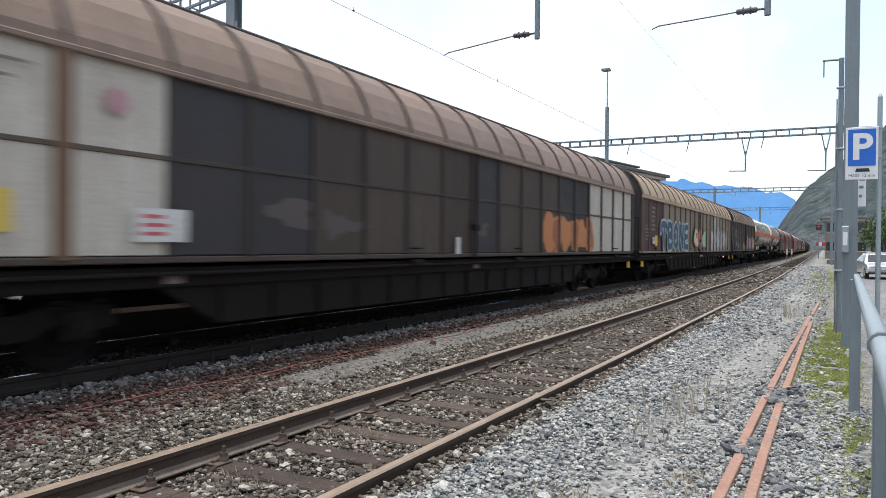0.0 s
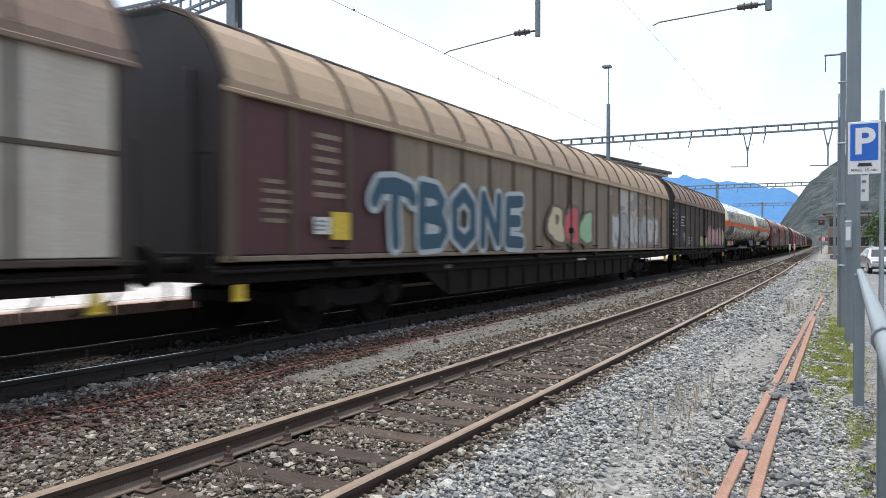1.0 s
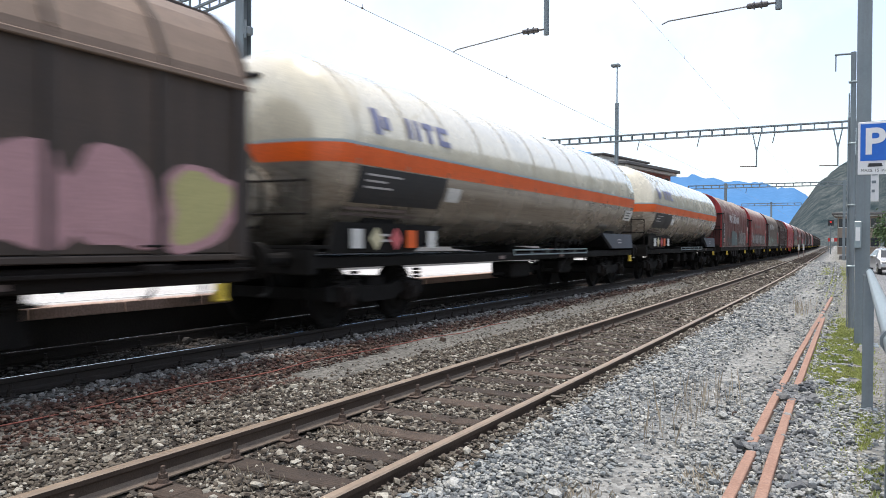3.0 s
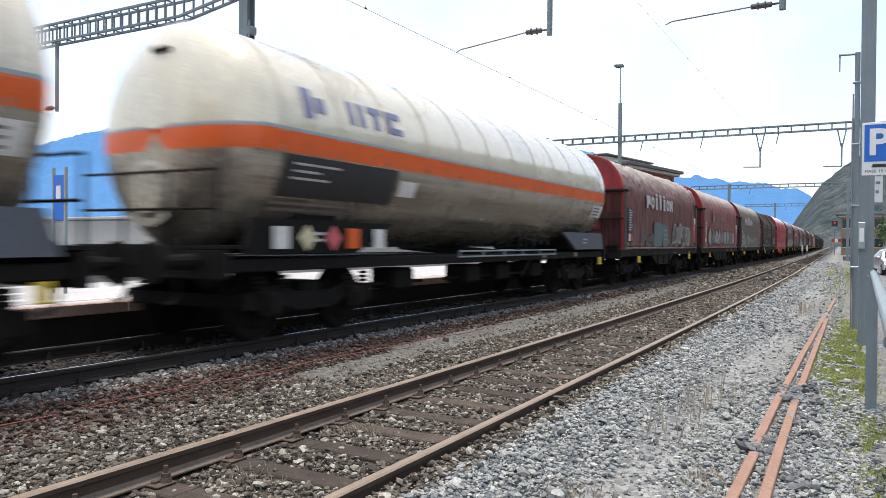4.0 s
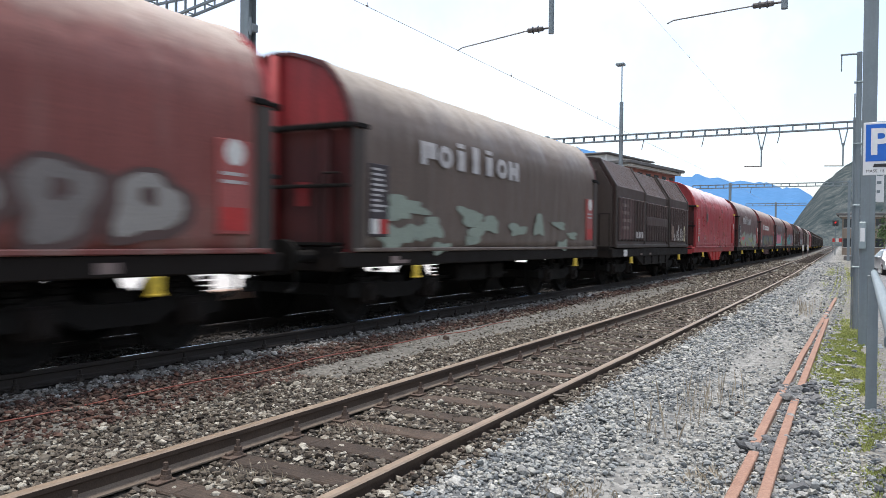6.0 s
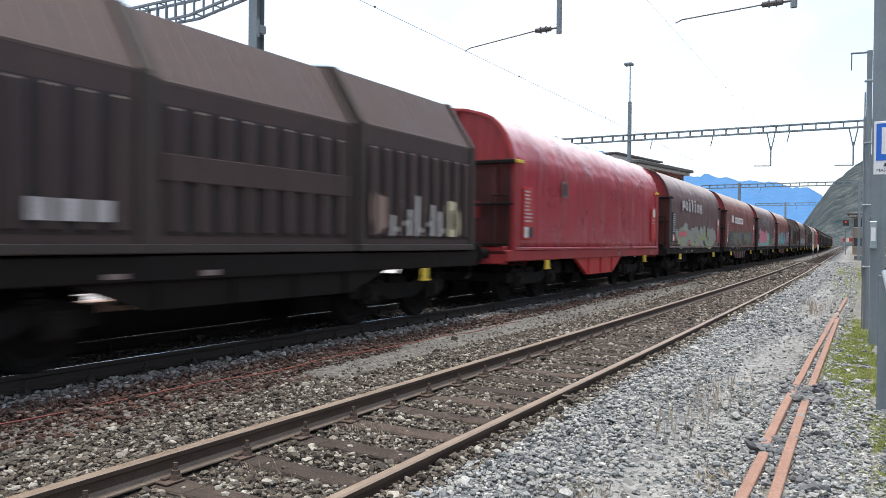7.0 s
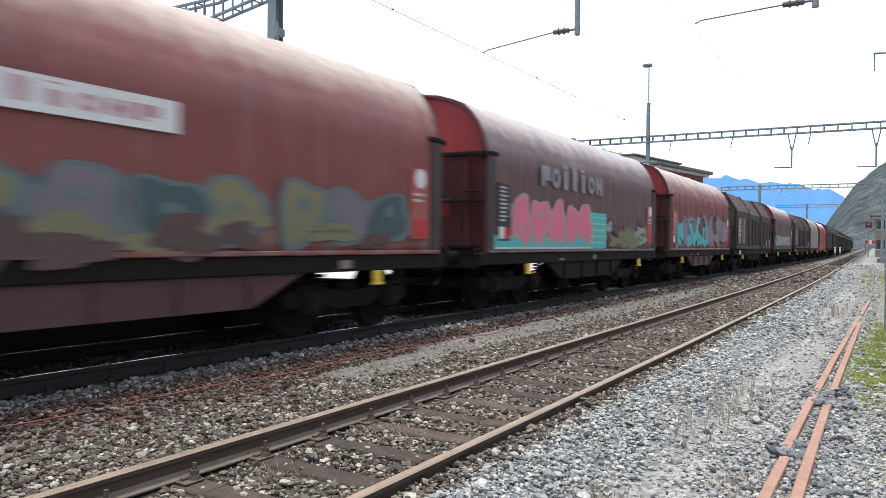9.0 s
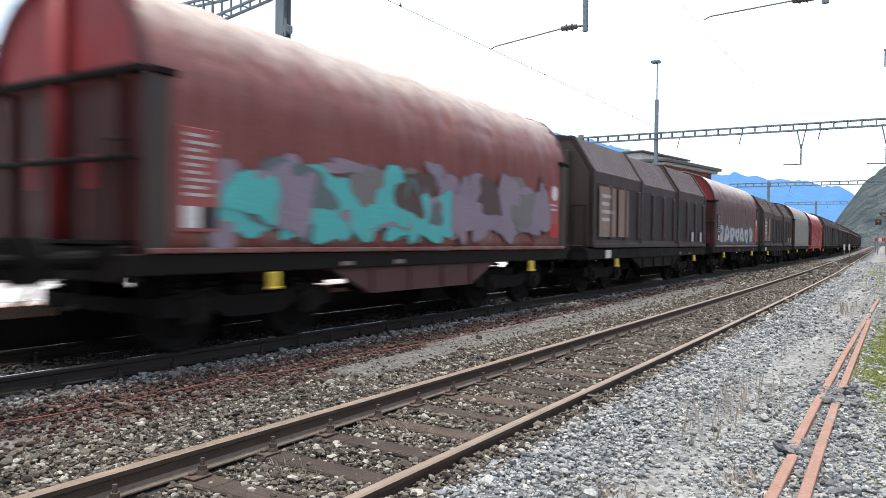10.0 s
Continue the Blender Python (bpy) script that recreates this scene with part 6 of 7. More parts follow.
def hood_wagon(label, length, seed=0, n=3, light=False):
    """Telescopic steel hoods with folded roofs over a coil wagon."""
    root = thing("hood_wagon", label, "freight wagon", "wagons of the train")
    half = length / 2 - 0.62
    body = half - 0.2
    step = 2 * body / n
    for i in range(n):
        o = 0.0 if i % 2 else 0.045
        y0, y1 = -body + i * step, -body + (i + 1) * step
        sec = [(1.36 + o, 1.14), (1.36 + o, 2.86 + o), (0.86 + o, 3.66 + o), (0.3, 3.74 + o), (-0.3, 3.74 + o), (-0.86 - o, 3.66 + o), (-1.36 - o, 2.86 + o), (-1.36 - o, 1.14)]
        h = part("hood", Geo().extrude(sec, y0 + 0.01, y1 - 0.01), P_HOOD, root)
        for sx in (-1, 1):
            a, b = (sx * (1.364 + o), 2.875 + o), (sx * (0.864 + o), 3.675 + o)
            part("roof_slope", Geo().extrude([a, b, (b[0], b[1] - 0.03), (a[0], a[1] - 0.03)], y0 + 0.02, y1 - 0.02), P_HOODROOF, h)
        for y in (y0 + 0.07, y1 - 0.07):
            r = [(a * 1.0 + math.copysign(0.035, a), b + (0.03 if b > 2 else 0)) for a, b in sec]
            part("frame", Geo().extrude(r, y - 0.06, y + 0.06), P_RIB, h)
        # Thin dark plate on the hood's face paints in the shade behind the ribs.
        part("recess", Geo().box(1.36 + o, 1.366 + o, y0 + 0.2, y1 - 0.2, 1.3, 2.64), P_RIBSHADE, h)
        k = 10
        for j in range(1, k):
            y = y0 + step * j / k
            if light and j % 3:
                continue
            part("rib", Geo().box(1.355 + o, 1.43 + o, y - 0.06, y + 0.06, 1.32, 2.62, 0.03), P_HOOD, h)
        if i == 1 and not light:
            part("band", Geo().box(1.36 + o, 1.425 + o, y0 + 0.2, y1 - 0.2, 1.86, 2.14, 0.012), P_HOOD, h)
        for j in range(1, 16):
            y = y0 + step * j / 16
            g = Geo().tube((1.352 + o, y, 2.90 + o), (0.880 + o, y, 3.655 + o), 0.010, n=5)
            part("corrugation", g, P_HOODROOF, h)
        part("skirt", Geo().box(1.36 + o, 1.42 + o, y0 + 0.02, y1 - 0.02, 1.12, 1.22, 0.012), P_RIB, h)
    for sy in (-1, 1):
        sec = [(1.33, 1.14), (1.33, 2.84), (0.86, 3.62), (-0.86, 3.62), (-1.33, 2.84), (-1.33, 1.14)]
        part("end_wall", Geo().extrude(sec, *sorted((sy * body, sy * (body + 0.05)))), P_RIB, root)
        for sx in (-0.8, 0, 0.8):
            part("stiffener", Geo().box(sx - 0.06, sx + 0.06, sy * (body + 0.05), sy * (body + 0.14), 1.15, 3.4, 0.015), P_RIB, root)
        g = Geo()
        for sx in (1.0, 1.3):
            g.tube((sx, sy * half, 1.1), (sx, sy * half, 2.1), 0.016, n=6)
        g.tube((1.0, sy * half, 2.1), (1.3, sy * half, 2.1), 0.016, n=6)
        part("handrail", g, M_DARKBROWN, root)
    face = lambda z: 1.455
    if light:
        for a, b in ((0.35, 1.55), (1.75, 2.55)):
            plate(root, "panel", lambda z: 1.42, -body + a, -body + b, 1.38, 2.58, P_BEIGEPANEL, 0.03)
        bars(root, face, -body + 0.5, -body + 1.4, 1.7, 2.45, 4, M_LETTER, seed)
        for y in (body - 2.2, body - 1.0):
            plate(root, "plate", face, y, y + 0.3, 1.3, 1.62, M_LETTER, 0.004)
    else:
        plate(root, "panel", lambda z: 1.42, -body + 0.5, -body + 1.9, 1.38, 2.58, P_MAROON, 0.03)
        bars(root, face, -body + 0.6, -body + 1.7, 1.6, 2.5, 4, M_FADED, seed)
        plate(root, "plate", face, -body + 2.2, -body + 3.0, 1.42, 1.62, M_LETTER, 0.004)
        decal(root, "graffiti", [blob(body - 3.0, 1.68, 0.22, 0.3, 7, 0.1)], P_BEIGEPANEL, lambda z: 1.46)
        decal(root, "graffiti", [blob(body - 0.85, 1.62, 0.26, 0.30, 9, 0.08, 26, 4)], S["cream"], lambda z: 1.46)
        decal(root, "graffiti", [blob(body - 0.85, 1.62, 0.07, 0.17, 9, 0.05)], P_HOOD, lambda z: 1.464)
        for k in range(7):
            y = body - 2.7 + 0.23 * k
            hgt = (0.3, 0.55, 0.4, 0.62, 0.45, 0.5, 0.4)[k]
            decal(root, "graffiti", [[(y, 1.34), (y + 0.09, 1.36), (y + 0.11, 1.34 + hgt), (y + 0.02, 1.36 + hgt)]], S["white"], lambda z: 1.462)
            decal(root, "graffiti", [[(y + 0.04, 1.38 + 0.1 * (k % 3)), (y + 0.22, 1.42 + 0.1 * (k % 3)), (y + 0.22, 1.49 + 0.1 * (k % 3)), (y + 0.04, 1.45 + 0.1 * (k % 3))]], S["dirty white"], lambda z: 1.466)
    plate(root, "plate", lambda z: 1.42, -body + 0.9, -body + 1.3, 0.86, 1.06, M_WHITE, 0.004)
    underframe(root, half, M_DARKBROWN, 0.84, 1.10, 1.40, (-2.6, 2.6, 0.55, M_DARKBROWN), (-half + 1.9, half - 1.9))
    bogie(root, -half + 2.0)
    bogie(root, half - 2.0)
    return root


def tank_wagon(label, length, seed=0, sign=True, inset=0.6):
    root = thing("tank_wagon", label, "tank wagon", "wagons of the train")
    half = length / 2 - 0.62
    R, zc = 1.44, 2.62
    L = half - inset
    n = 64
    head = [(0.42, 0.03), (0.415, 0.3), (0.40, 0.55), (0.37, 0.8), (0.32, 1.0), (0.25, 1.15), (0.16, 1.29), (0.07, 1.39), (0.0, R)]
    prof = [(-L - a, r) for a, r in head] + [(-L + 2 * L * k / 24, R) for k in range(1, 24)] + [(L + a, r) for a, r in reversed(head)]
    cuts = [-0.24, 0.028, 0.07]

    def angles(r):
        """One side of a ring from bottom to top, cut level at the paint bands; then the other side."""
        lev = [-math.pi / 2] + [math.asin(max(-1, min(1, c / r))) for c in cuts] + [math.pi / 2]
        side = []
        for (a, b), k in zip(zip(lev, lev[1:]), (11, 3, 1, 11)):
            side += [a + (b - a) * q / k for q in range(k)]
        return side + [math.pi / 2] + [math.pi - a for a in reversed(side[1:])]

    rank = [2] * 11 + [1] * 3 + [3] + [0] * 11
    rank = rank + rank[::-1]
    vs, fs, mi = [], [], []
    for y, r in prof:
        vs += [(r * math.cos(a), y, zc + r * math.sin(a)) for a in angles(r)]
    n = len(rank)
    for k in range(len(prof) - 1):
        for i in range(n):
            j = (i + 1) % n
            fs.append((k * n + i, k * n + j, (k + 1) * n + j, (k + 1) * n + i))
            mi.append(rank[i])
    g = Geo()
    g.v, g.f, g.m = vs, fs, mi
    part("tank_shell", g, [P_TANK, P_ORANGE, P_TANKLOW, P_BLUELINE], root, smooth=True)
    for k in range(12):
        y = -L + 0.3 + (2 * L - 0.6) * k / 11
        gg = Geo()
        for i in range(56):
            a0, a1 = 2 * math.pi * i / 56, 2 * math.pi * (i + 1) / 56
            gg.add([((R + 0.006) * math.cos(a), y + d, zc + (R + 0.006) * math.sin(a)) for a in (a0, a1) for d in (-0.02, 0.02)], [(0, 1, 3, 2)], 0 if math.sin((a0 + a1) / 2) > 0.05 else (1 if math.sin((a0 + a1) / 2) > -0.165 else 2))
        part("band", gg, [P_BAND, P_ORANGE, P_TANKLOW], root)
    for sy in (-1, 1):
        hatch = Geo().tube((0, sy * (L + 0.36), zc - 0.72), (0, sy * (L + 0.50), zc - 0.72), 0.46, n=24).tube((0, sy * (L + 0.50), zc - 0.72), (0, sy * (L + 0.54), zc - 0.72), 0.36, 0.30, 24)
        part("end_hatch", hatch, P_TANKLOW, root)
        part("lifting_lug", Geo().box(-0.16, 0.16, *sorted((sy * (L + 0.22), sy * (L + 0.36))), zc + 0.98, zc + 1.06, 0.02), M_DARK, root)

    def tx(z):
        return math.sqrt(max(0.01, (R + 0.012) ** 2 - (z - zc) ** 2))

    def curved(name, y0, y1, z0, z1, material, lift=0.0):
        g = Geo()
        for i in range(8):
            a, b = z0 + (z1 - z0) * i / 8, z0 + (z1 - z0) * (i + 1) / 8
            g.add([(tx(a) + lift, y0, a), (tx(a) + lift, y1, a), (tx(b) + lift, y1, b), (tx(b) + lift, y0, b)], [(0, 1, 2, 3)])
        part(name, g, material, root)

    if sign:
        curved("sign_panel", -L + 0.35, -L + 2.95, 1.84, 2.36, M_BLACK)
        for r in range(3):
            curved("lettering", -L + 0.55, -L + (1.3, 1.1, 1.5)[r], 2.06 + r * 0.09, 2.09 + r * 0.09, M_LETTER, 0.006)
        for r in range(2):
            curved("lettering", -L + 0.3, -L + (2.4, 2.0)[r], 1.66 + r * 0.08, 1.70 + r * 0.08, M_FADED, 0.002)
        curved("plate", -L + 3.05, -L + 3.55, 1.98, 2.22, M_WHITE)
        curved("plate", L - 0.9, L - 0.1, 1.98, 2.28, M_WHITE)
        for r in range(3):
            curved("lettering", L - 0.8, L - 0.3, 2.03 + r * 0.08, 2.06 + r * 0.08, M_BLACK, 0.006)
        for y, wd, za, zb in ((0.72, 0.2, 2.86, 3.26), (0.98, 0.2, 2.96, 3.16), (1.70, 0.13, 2.9, 3.24), (1.95, 0.13, 2.9, 3.24), (2.20, 0.36, 3.14, 3.24), (2.31, 0.14, 2.9, 3.14), (2.68, 0.14, 2.9, 3.24), (2.82, 0.26, 2.9, 3.0), (2.82, 0.26, 3.14, 3.24)):
            curved("logo_block", -L + y, -L + y + wd, za, zb, S["faded blue"])
    for y in (-L + 1.4, L - 1.4):
        part("saddle", Geo().box(-1.05, 1.05, y - 0.5, y + 0.5, 1.1, 1.75, 0.05), M_DARK, root)
    for sy in (-1, 1):
        pts = [(sy * (L - 3.0), 1.55), (sy * (L + 0.1), 1.55), (sy * (L + 0.25), 1.12), (sy * (L - 2.0), 1.12)]
        g = Geo().add([(1.25, y, z) for y, z in pts] + [(1.33, y, z) for y, z in pts], [(0, 1, 2, 3), (7, 6, 5, 4), (0, 4, 5, 1), (1, 5, 6, 2), (2, 6, 7, 3), (3, 7, 4, 0)])
        part("skirt", g, P_SKIRT if sy > 0 else M_DARK, root)
        y = sy * (L - 1.2)
        bars(root, lambda z: 1.335, y - 0.3, y + 0.25, 1.25, 1.42, 2, M_LETTER, seed)
        part("platform_step", Geo().box(-1.3, 1.3, sy * (half - 0.75), sy * half, 1.18, 1.22), M_DARK, root)
        g = Geo()
        for x in (-1.2, -0.4, 0.4, 1.2):
            g.tube((x, sy * (half - 0.05), 1.2), (x, sy * (half - 0.05), 2.1), 0.018, n=6)
        for z in (1.65, 2.1):
            g.tube((-1.2, sy * (half - 0.05), z), (1.2, sy * (half - 0.05), z), 0.018, n=6)
        part("handrail", g, M_DARKBROWN, root)
    for k, (y, m) in enumerate(((-L + 0.35, M_WHITE), (-L + 0.85, S["cream"]), (-L + 1.4, S["coral"]), (-L + 1.85, P_ORANGE), (-L + 2.5, M_WHITE))):
        h = 0.17 if k in (1, 2) else 0.14
        pts = [(y, -h), (y + h, 0), (y, h), (y - h, 0)] if k in (1, 2) else [(y - h, -h), (y + h, -h), (y + h, h), (y - h, h)]
        g = Geo().add([(x, a, 1.32 + b) for x in (1.36, 1.378) for a, b in pts], [(0, 1, 2, 3), (7, 6, 5, 4), (0, 4, 5, 1), (1, 5, 6, 2), (2, 6, 7, 3), (3, 7, 4, 0)])
        part("placard", g, m, root)
    g = Geo()
    for z in (1.02, 1.12):
        g.tube((1.34, -1.6, z), (1.34, 3.2, z), 0.016, n=6)
    for k in range(6):
        g.tube((1.34, -1.6 + 0.96 * k, 1.0), (1.34, -1.6 + 0.96 * k, 1.14), 0.014, n=6)
    part("side_rail", g, M_GALV, root)
    part("outlet_pipe", Geo().tube((-1.2, 0.4, 1.2), (1.2, 0.4, 1.05), 0.09, n=10).tube((0.3, 0.4, 0.9), (0.3, 0.4, 1.3), 0.16, n=12), M_DARK, root)
    part("valve_box", Geo().box(0.5, 0.9, 3.1, 3.5, 0.72, 0.95, 0.04), M_DARK, root)
    for k in range(3):
        y = 1.9 + 0.42 * k
        part("valve", Geo().tube((0.95, y, 1.05), (0.95, y, 1.42 - 0.06 * k), 0.06, n=10).tube((0.8, y, 1.3), (1.3, y, 1.3), 0.035, n=8).tube((1.3, y, 1.3), (1.33, y, 1.3), 0.07, n=14), M_DARK, root)
    part("brace", Geo().tube((1.25, 2.0, 1.0), (1.25, 1.4, 0.55), 0.025, n=6), M_DARK, root)
    underframe(root, half, M_DARK, 0.90, 1.06, 1.24, None, (half - 0.5,))
    bogie(root, -half + 2.0)
    bogie(root, half - 1.8)
    return root


def logo_blocks(root, y0, y1, z0, z1, n, material, seed):
    """A maker's word mark as thick plain bars, arches and rings of its size."""
    w = (y1 - y0) / n
    zm = z0 + (z1 - z0) * 0.78
    x = lambda z: hood_x(z) + 0.012

    def bar(g, p, q, za, zb):
        zs = [za + (zb - za) * k / 4 for k in range(5)]
        for a, b in zip(zs, zs[1:]):
            g.add([(x(a), p, a), (x(a), q, a), (x(b), q, b), (x(b), p, b)], [(0, 1, 2, 3)])

    def ring(g, cy, cz, ry, rz):
        turn = [(math.cos(k * math.pi / 10), math.sin(k * math.pi / 10)) for k in range(20)]
        vs = [(x(cz + rz * q), cy + ry * p, cz + rz * q) for p, q in turn] + [(x(cz + rz * 0.45 * q), cy + ry * 0.35 * p, cz + rz * 0.45 * q) for p, q in turn]
        g.add(vs, [(k, (k + 1) % 20, 20 + (k + 1) % 20, 20 + k) for k in range(20)])

    for i in range(n):
        a, b = y0 + (i + 0.06) * w, y0 + (i + 0.94) * w
        g, t = Geo(), w * 0.34
        kind = i % 7
        if kind == 0:
            bar(g, a, b, z0 + 0.30 * (zm - z0), zm)
            bar(g, a, a + t, z0, z0 + 0.30 * (zm - z0))
        elif kind == 6:
            bar(g, a, a + t, z0, zm)
            bar(g, b - t, b, z0, zm)
            bar(g, a + t, b - t, z0 + 0.3 * (zm - z0), z0 + 0.7 * (zm - z0))
        elif kind in (1, 5):
            ring(g, (a + b) / 2, (z0 + zm) / 2, (b - a) / 2, (zm - z0) / 2)
        elif kind == 3:
            bar(g, (a + b) / 2 - t * 0.7, (a + b) / 2 + t * 0.7, z0, z1)
        else:
            bar(g, (a + b) / 2 - t * 0.7, (a + b) / 2 + t * 0.7, z0, zm - 0.02)
            bar(g, (a + b) / 2 - t * 0.7, (a + b) / 2 + t * 0.7, zm + 0.03, z1)
        part("logo_block", g, material, root)


GLYPHS = {"T": [[(-0.12, 0.72), (0.05, 0.95), (0.5, 1.0), (0.95, 0.93), (1.05, 0.8)], [(0.5, 1.0), (0.46, 0.5), (0.5, 0.0)]],
          "B": [[(0.12, 0.0), (0.12, 1.0)], [(0.12, 1.0), (0.65, 0.97), (0.85, 0.78), (0.7, 0.58), (0.2, 0.52)], [(0.2, 0.52), (0.8, 0.46), (0.95, 0.24), (0.75, 0.03), (0.12, 0.0)]],
          "O": [[(0.5, 0.0), (0.12, 0.2), (0.1, 0.75), (0.5, 1.0), (0.88, 0.75), (0.88, 0.2), (0.5, 0.0)]],
          "N": [[(0.1, 0.0), (0.14, 1.0), (0.84, 0.05), (0.9, 1.0)]],
          "E": [[(0.9, 1.0), (0.15, 0.95), (0.12, 0.03), (0.92, 0.0)], [(0.15, 0.5), (0.75, 0.52)]]}


def fat_word(root, word, y0, y1, z0, z1, fill, edge, x):
    """A spray-painted word in broad brush strokes, its edge colour below."""
    w = (y1 - y0) / len(word)
    for i, ch in enumerate(word):
        for colour, half, lift in ((edge, 0.215, 0.004), (fill, 0.125, 0.014)):
            g = Geo()
            k = 0
            for path in GLYPHS[ch]:
                pts = [Vector((y0 + (i + 0.1 + 0.8 * a) * w, z0 + 0.18 + (z1 - z0 - 0.36) * b)) for a, b in path]
                for p, q in zip(pts, pts[1:]):
                    d = (q - p).normalized() * half
                    n = Vector((-d.y, d.x))
                    k += 1
                    xx = x + lift + 0.0003 * k
                    g.add([(xx, *(p + n)), (xx, *(p - n)), (xx, *(q - n)), (xx, *(q + n))], [(0, 1, 2, 3)])
                for p in pts:
                    k += 1
                    xx = x + lift + 0.0003 * k
                    g.add([(xx, p.x + half * math.cos(j * math.pi / 8), p.y + half * math.sin(j * math.pi / 8)) for j in range(16)], [tuple(range(16))])
            part("graffiti", g, S[colour], root)


TRAIN = []


def couple(root, front, rear):
    TRAIN.append((root, (front + rear) / 2))
    return (front + rear) / 2


# the wagons in order, with the places of their couplings when the clip starts
def build_train():
    side = lambda z: 1.47
    flat = lambda z: 1.418
    # two-part dark brown wagon with cream end panels
    w = sliding_wall_wagon("long dark brown sliding-wall wagon with cream end panels", 25.5, 2, 10,
                           lambda i: M_CREAM if i >= 16 or i <= 3 else (P_BLUEGREY if i in (4, 5, 10, 14, 15) else P_DARKBROWN), P_ROOFBROWN, P_RIB, P_DARKBROWN, True, True)
    c = couple(w, 0.0, 25.50)
    part("rust_post", Geo().box(1.41, 1.485, 4.22 - c, 4.38 - c, 1.1, 3.0, 0.012), P_RUST, w, "rust-streaked brown post")
    graffiti(w, flat, 16.5 - c, 20.45 - c, 1.12, 2.05, 6, ["orange", "dark orange"], "orange", 5)
    plate(w, "plate", side, 5.05 - c, 5.72 - c, 1.28, 1.62, M_WHITE, 0.004)
    bars(w, side, 5.13 - c, 5.55 - c, 1.32, 1.58, 3, S["coral"], 3)
    plate(w, "plate", side, 3.35 - c, 3.8 - c, 1.35, 1.72, M_YELLOW, 0.004)
    bars(w, side, 2.6 - c, 4.0 - c, 2.55, 2.9, 5, M_FADED, 8)
    decal(w, "emblem", [blob(4.85 - c, 2.62, 0.13, 0.13, 3, 0.0, 20, 2)], S["pink"], lambda z: 1.474)
    plate(w, "plate", lambda z: 1.475, 11.95 - c, 12.1 - c, 1.12, 1.42, M_WHITE, 0.01)
    drips(w, flat, 7 - c, 15 - c, 1.5, 1.9, "brown smear", 4, 4)
    # tan two-part wagon
    w = sliding_wall_wagon("long tan sliding-wall wagon covered with graffiti", 25.3, 2, 10,
                           lambda i: P_MAROON if i in (0, 1, 2) else (M_CREAM if i in (14, 15) else P_TAN), P_TANROOF, P_TANRIB, P_TAN, True, False, P_BLUEGREY)
    c = couple(w, 25.50, 50.50)
    fat_word(w, "TBONE", 29.05 - c, 34.95 - c, 1.12, 2.36, "navy", "pale blue", 1.465)
    graffiti(w, side, 36.4 - c, 39.9 - c, 1.1, 2.3, 3, ["cream", "coral", "mint"], "tan", 12)
    graffiti(w, flat, 42.0 - c, 48.3 - c, 1.12, 2.3, 7, ["white", "silver", "white"], "dirty white", 31, None, True)
    drips(w, flat, 41.5 - c, 47.0 - c, 2.2, 2.85, "dirty white", 8, 33)
    plate(w, "plate", side, 28.0 - c, 28.43 - c, 1.33, 1.71, M_YELLOW, 0.006)
    plate(w, "plate", side, 27.62 - c, 27.98 - c, 1.40, 1.63, M_WHITE, 0.006)
    bars(w, lambda z: side(z) + 0.003, 27.66 - c, 27.95 - c, 1.43, 1.6, 3, M_MAST, 9)
    bars(w, flat, 27.7 - c, 28.4 - c, 1.85, 2.8, 6, P_TAN, 10)
    bars(w, flat, 26.7 - c, 27.3 - c, 1.5, 2.1, 5, P_TAN, 14)
    decal(w, "emblem", [blob(48.6 - c, 2.5, 0.2, 0.2, 5, 0.0, 20, 2)], S["coral"], lambda z: flat(z) + 0.005)
    plate(w, "plate", lambda z: 1.37, 38.9 - c, 39.6 - c, 0.84, 0.90, M_CREAM, 0.004)
    # short dark wagon with pink graffiti
    w = sliding_wall_wagon("short dark brown sliding-wall wagon with pink graffiti", 16.0, 2, 6,
                           lambda i: P_BLUEGREY if i in (0, 1) else P_DARKBROWN, P_ROOFBROWN, P_RIB, P_DARKBROWN, False, False, P_BLUEGREY, None)
    c = couple(w, 50.50, 66.50)
    graffiti(w, flat, 57.3 - c, 60.0 - c, 1.13, 1.65, 3, ["yellow", "lime"], "yellow", 51, None, False)
    graffiti(w, flat, 59.6 - c, 65.6 - c, 1.13, 2.15, 6, ["pink", "pink", "yellow"], "pink", 57)
    bars(w, flat, 51.0 - c, 51.9 - c, 1.6, 2.75, 7, M_LETTER, 21)
    bars(w, flat, 52.7 - c, 53.6 - c, 2.0, 2.5, 4, M_LETTER, 22)
    bars(w, flat, 54.4 - c, 55.4 - c, 1.25, 1.6, 5, M_LETTER, 23)
    decal(w, "emblem", [blob(53.5 - c, 1.6, 0.22, 0.2, 8, 0.2)], S["dirty white"], lambda z: flat(z) + 0.005)
    # tank wagons
    for a, b, sg in ((66.50, 84.28, 3), (84.62, 100.50, 4)):
        w = tank_wagon("cream tank wagon with an orange band and grimy underside", b - a, sg)
        couple(w, a, b)
    # tarpaulin wagons
    w = tarp_wagon("maroon tarpaulin wagon with white word mark and graffiti", 13.1, T_MAROON, seed=1, slack=2.4, belly=(-2.0, 1.6, 0.55, M_DARKBROWN))
    c = couple(w, 100.50, 113.60)
    logo_blocks(w, 103.95 - c, 107.95 - c, 2.46, 3.0, 7, M_LETTER, 61)
    decal(w, "graffiti", [blob(105.65 - c, 1.6, 0.66, 0.42, 62, 0.05, 26, 6)], S["slate"], lambda z: hood_x(z) + 0.012)
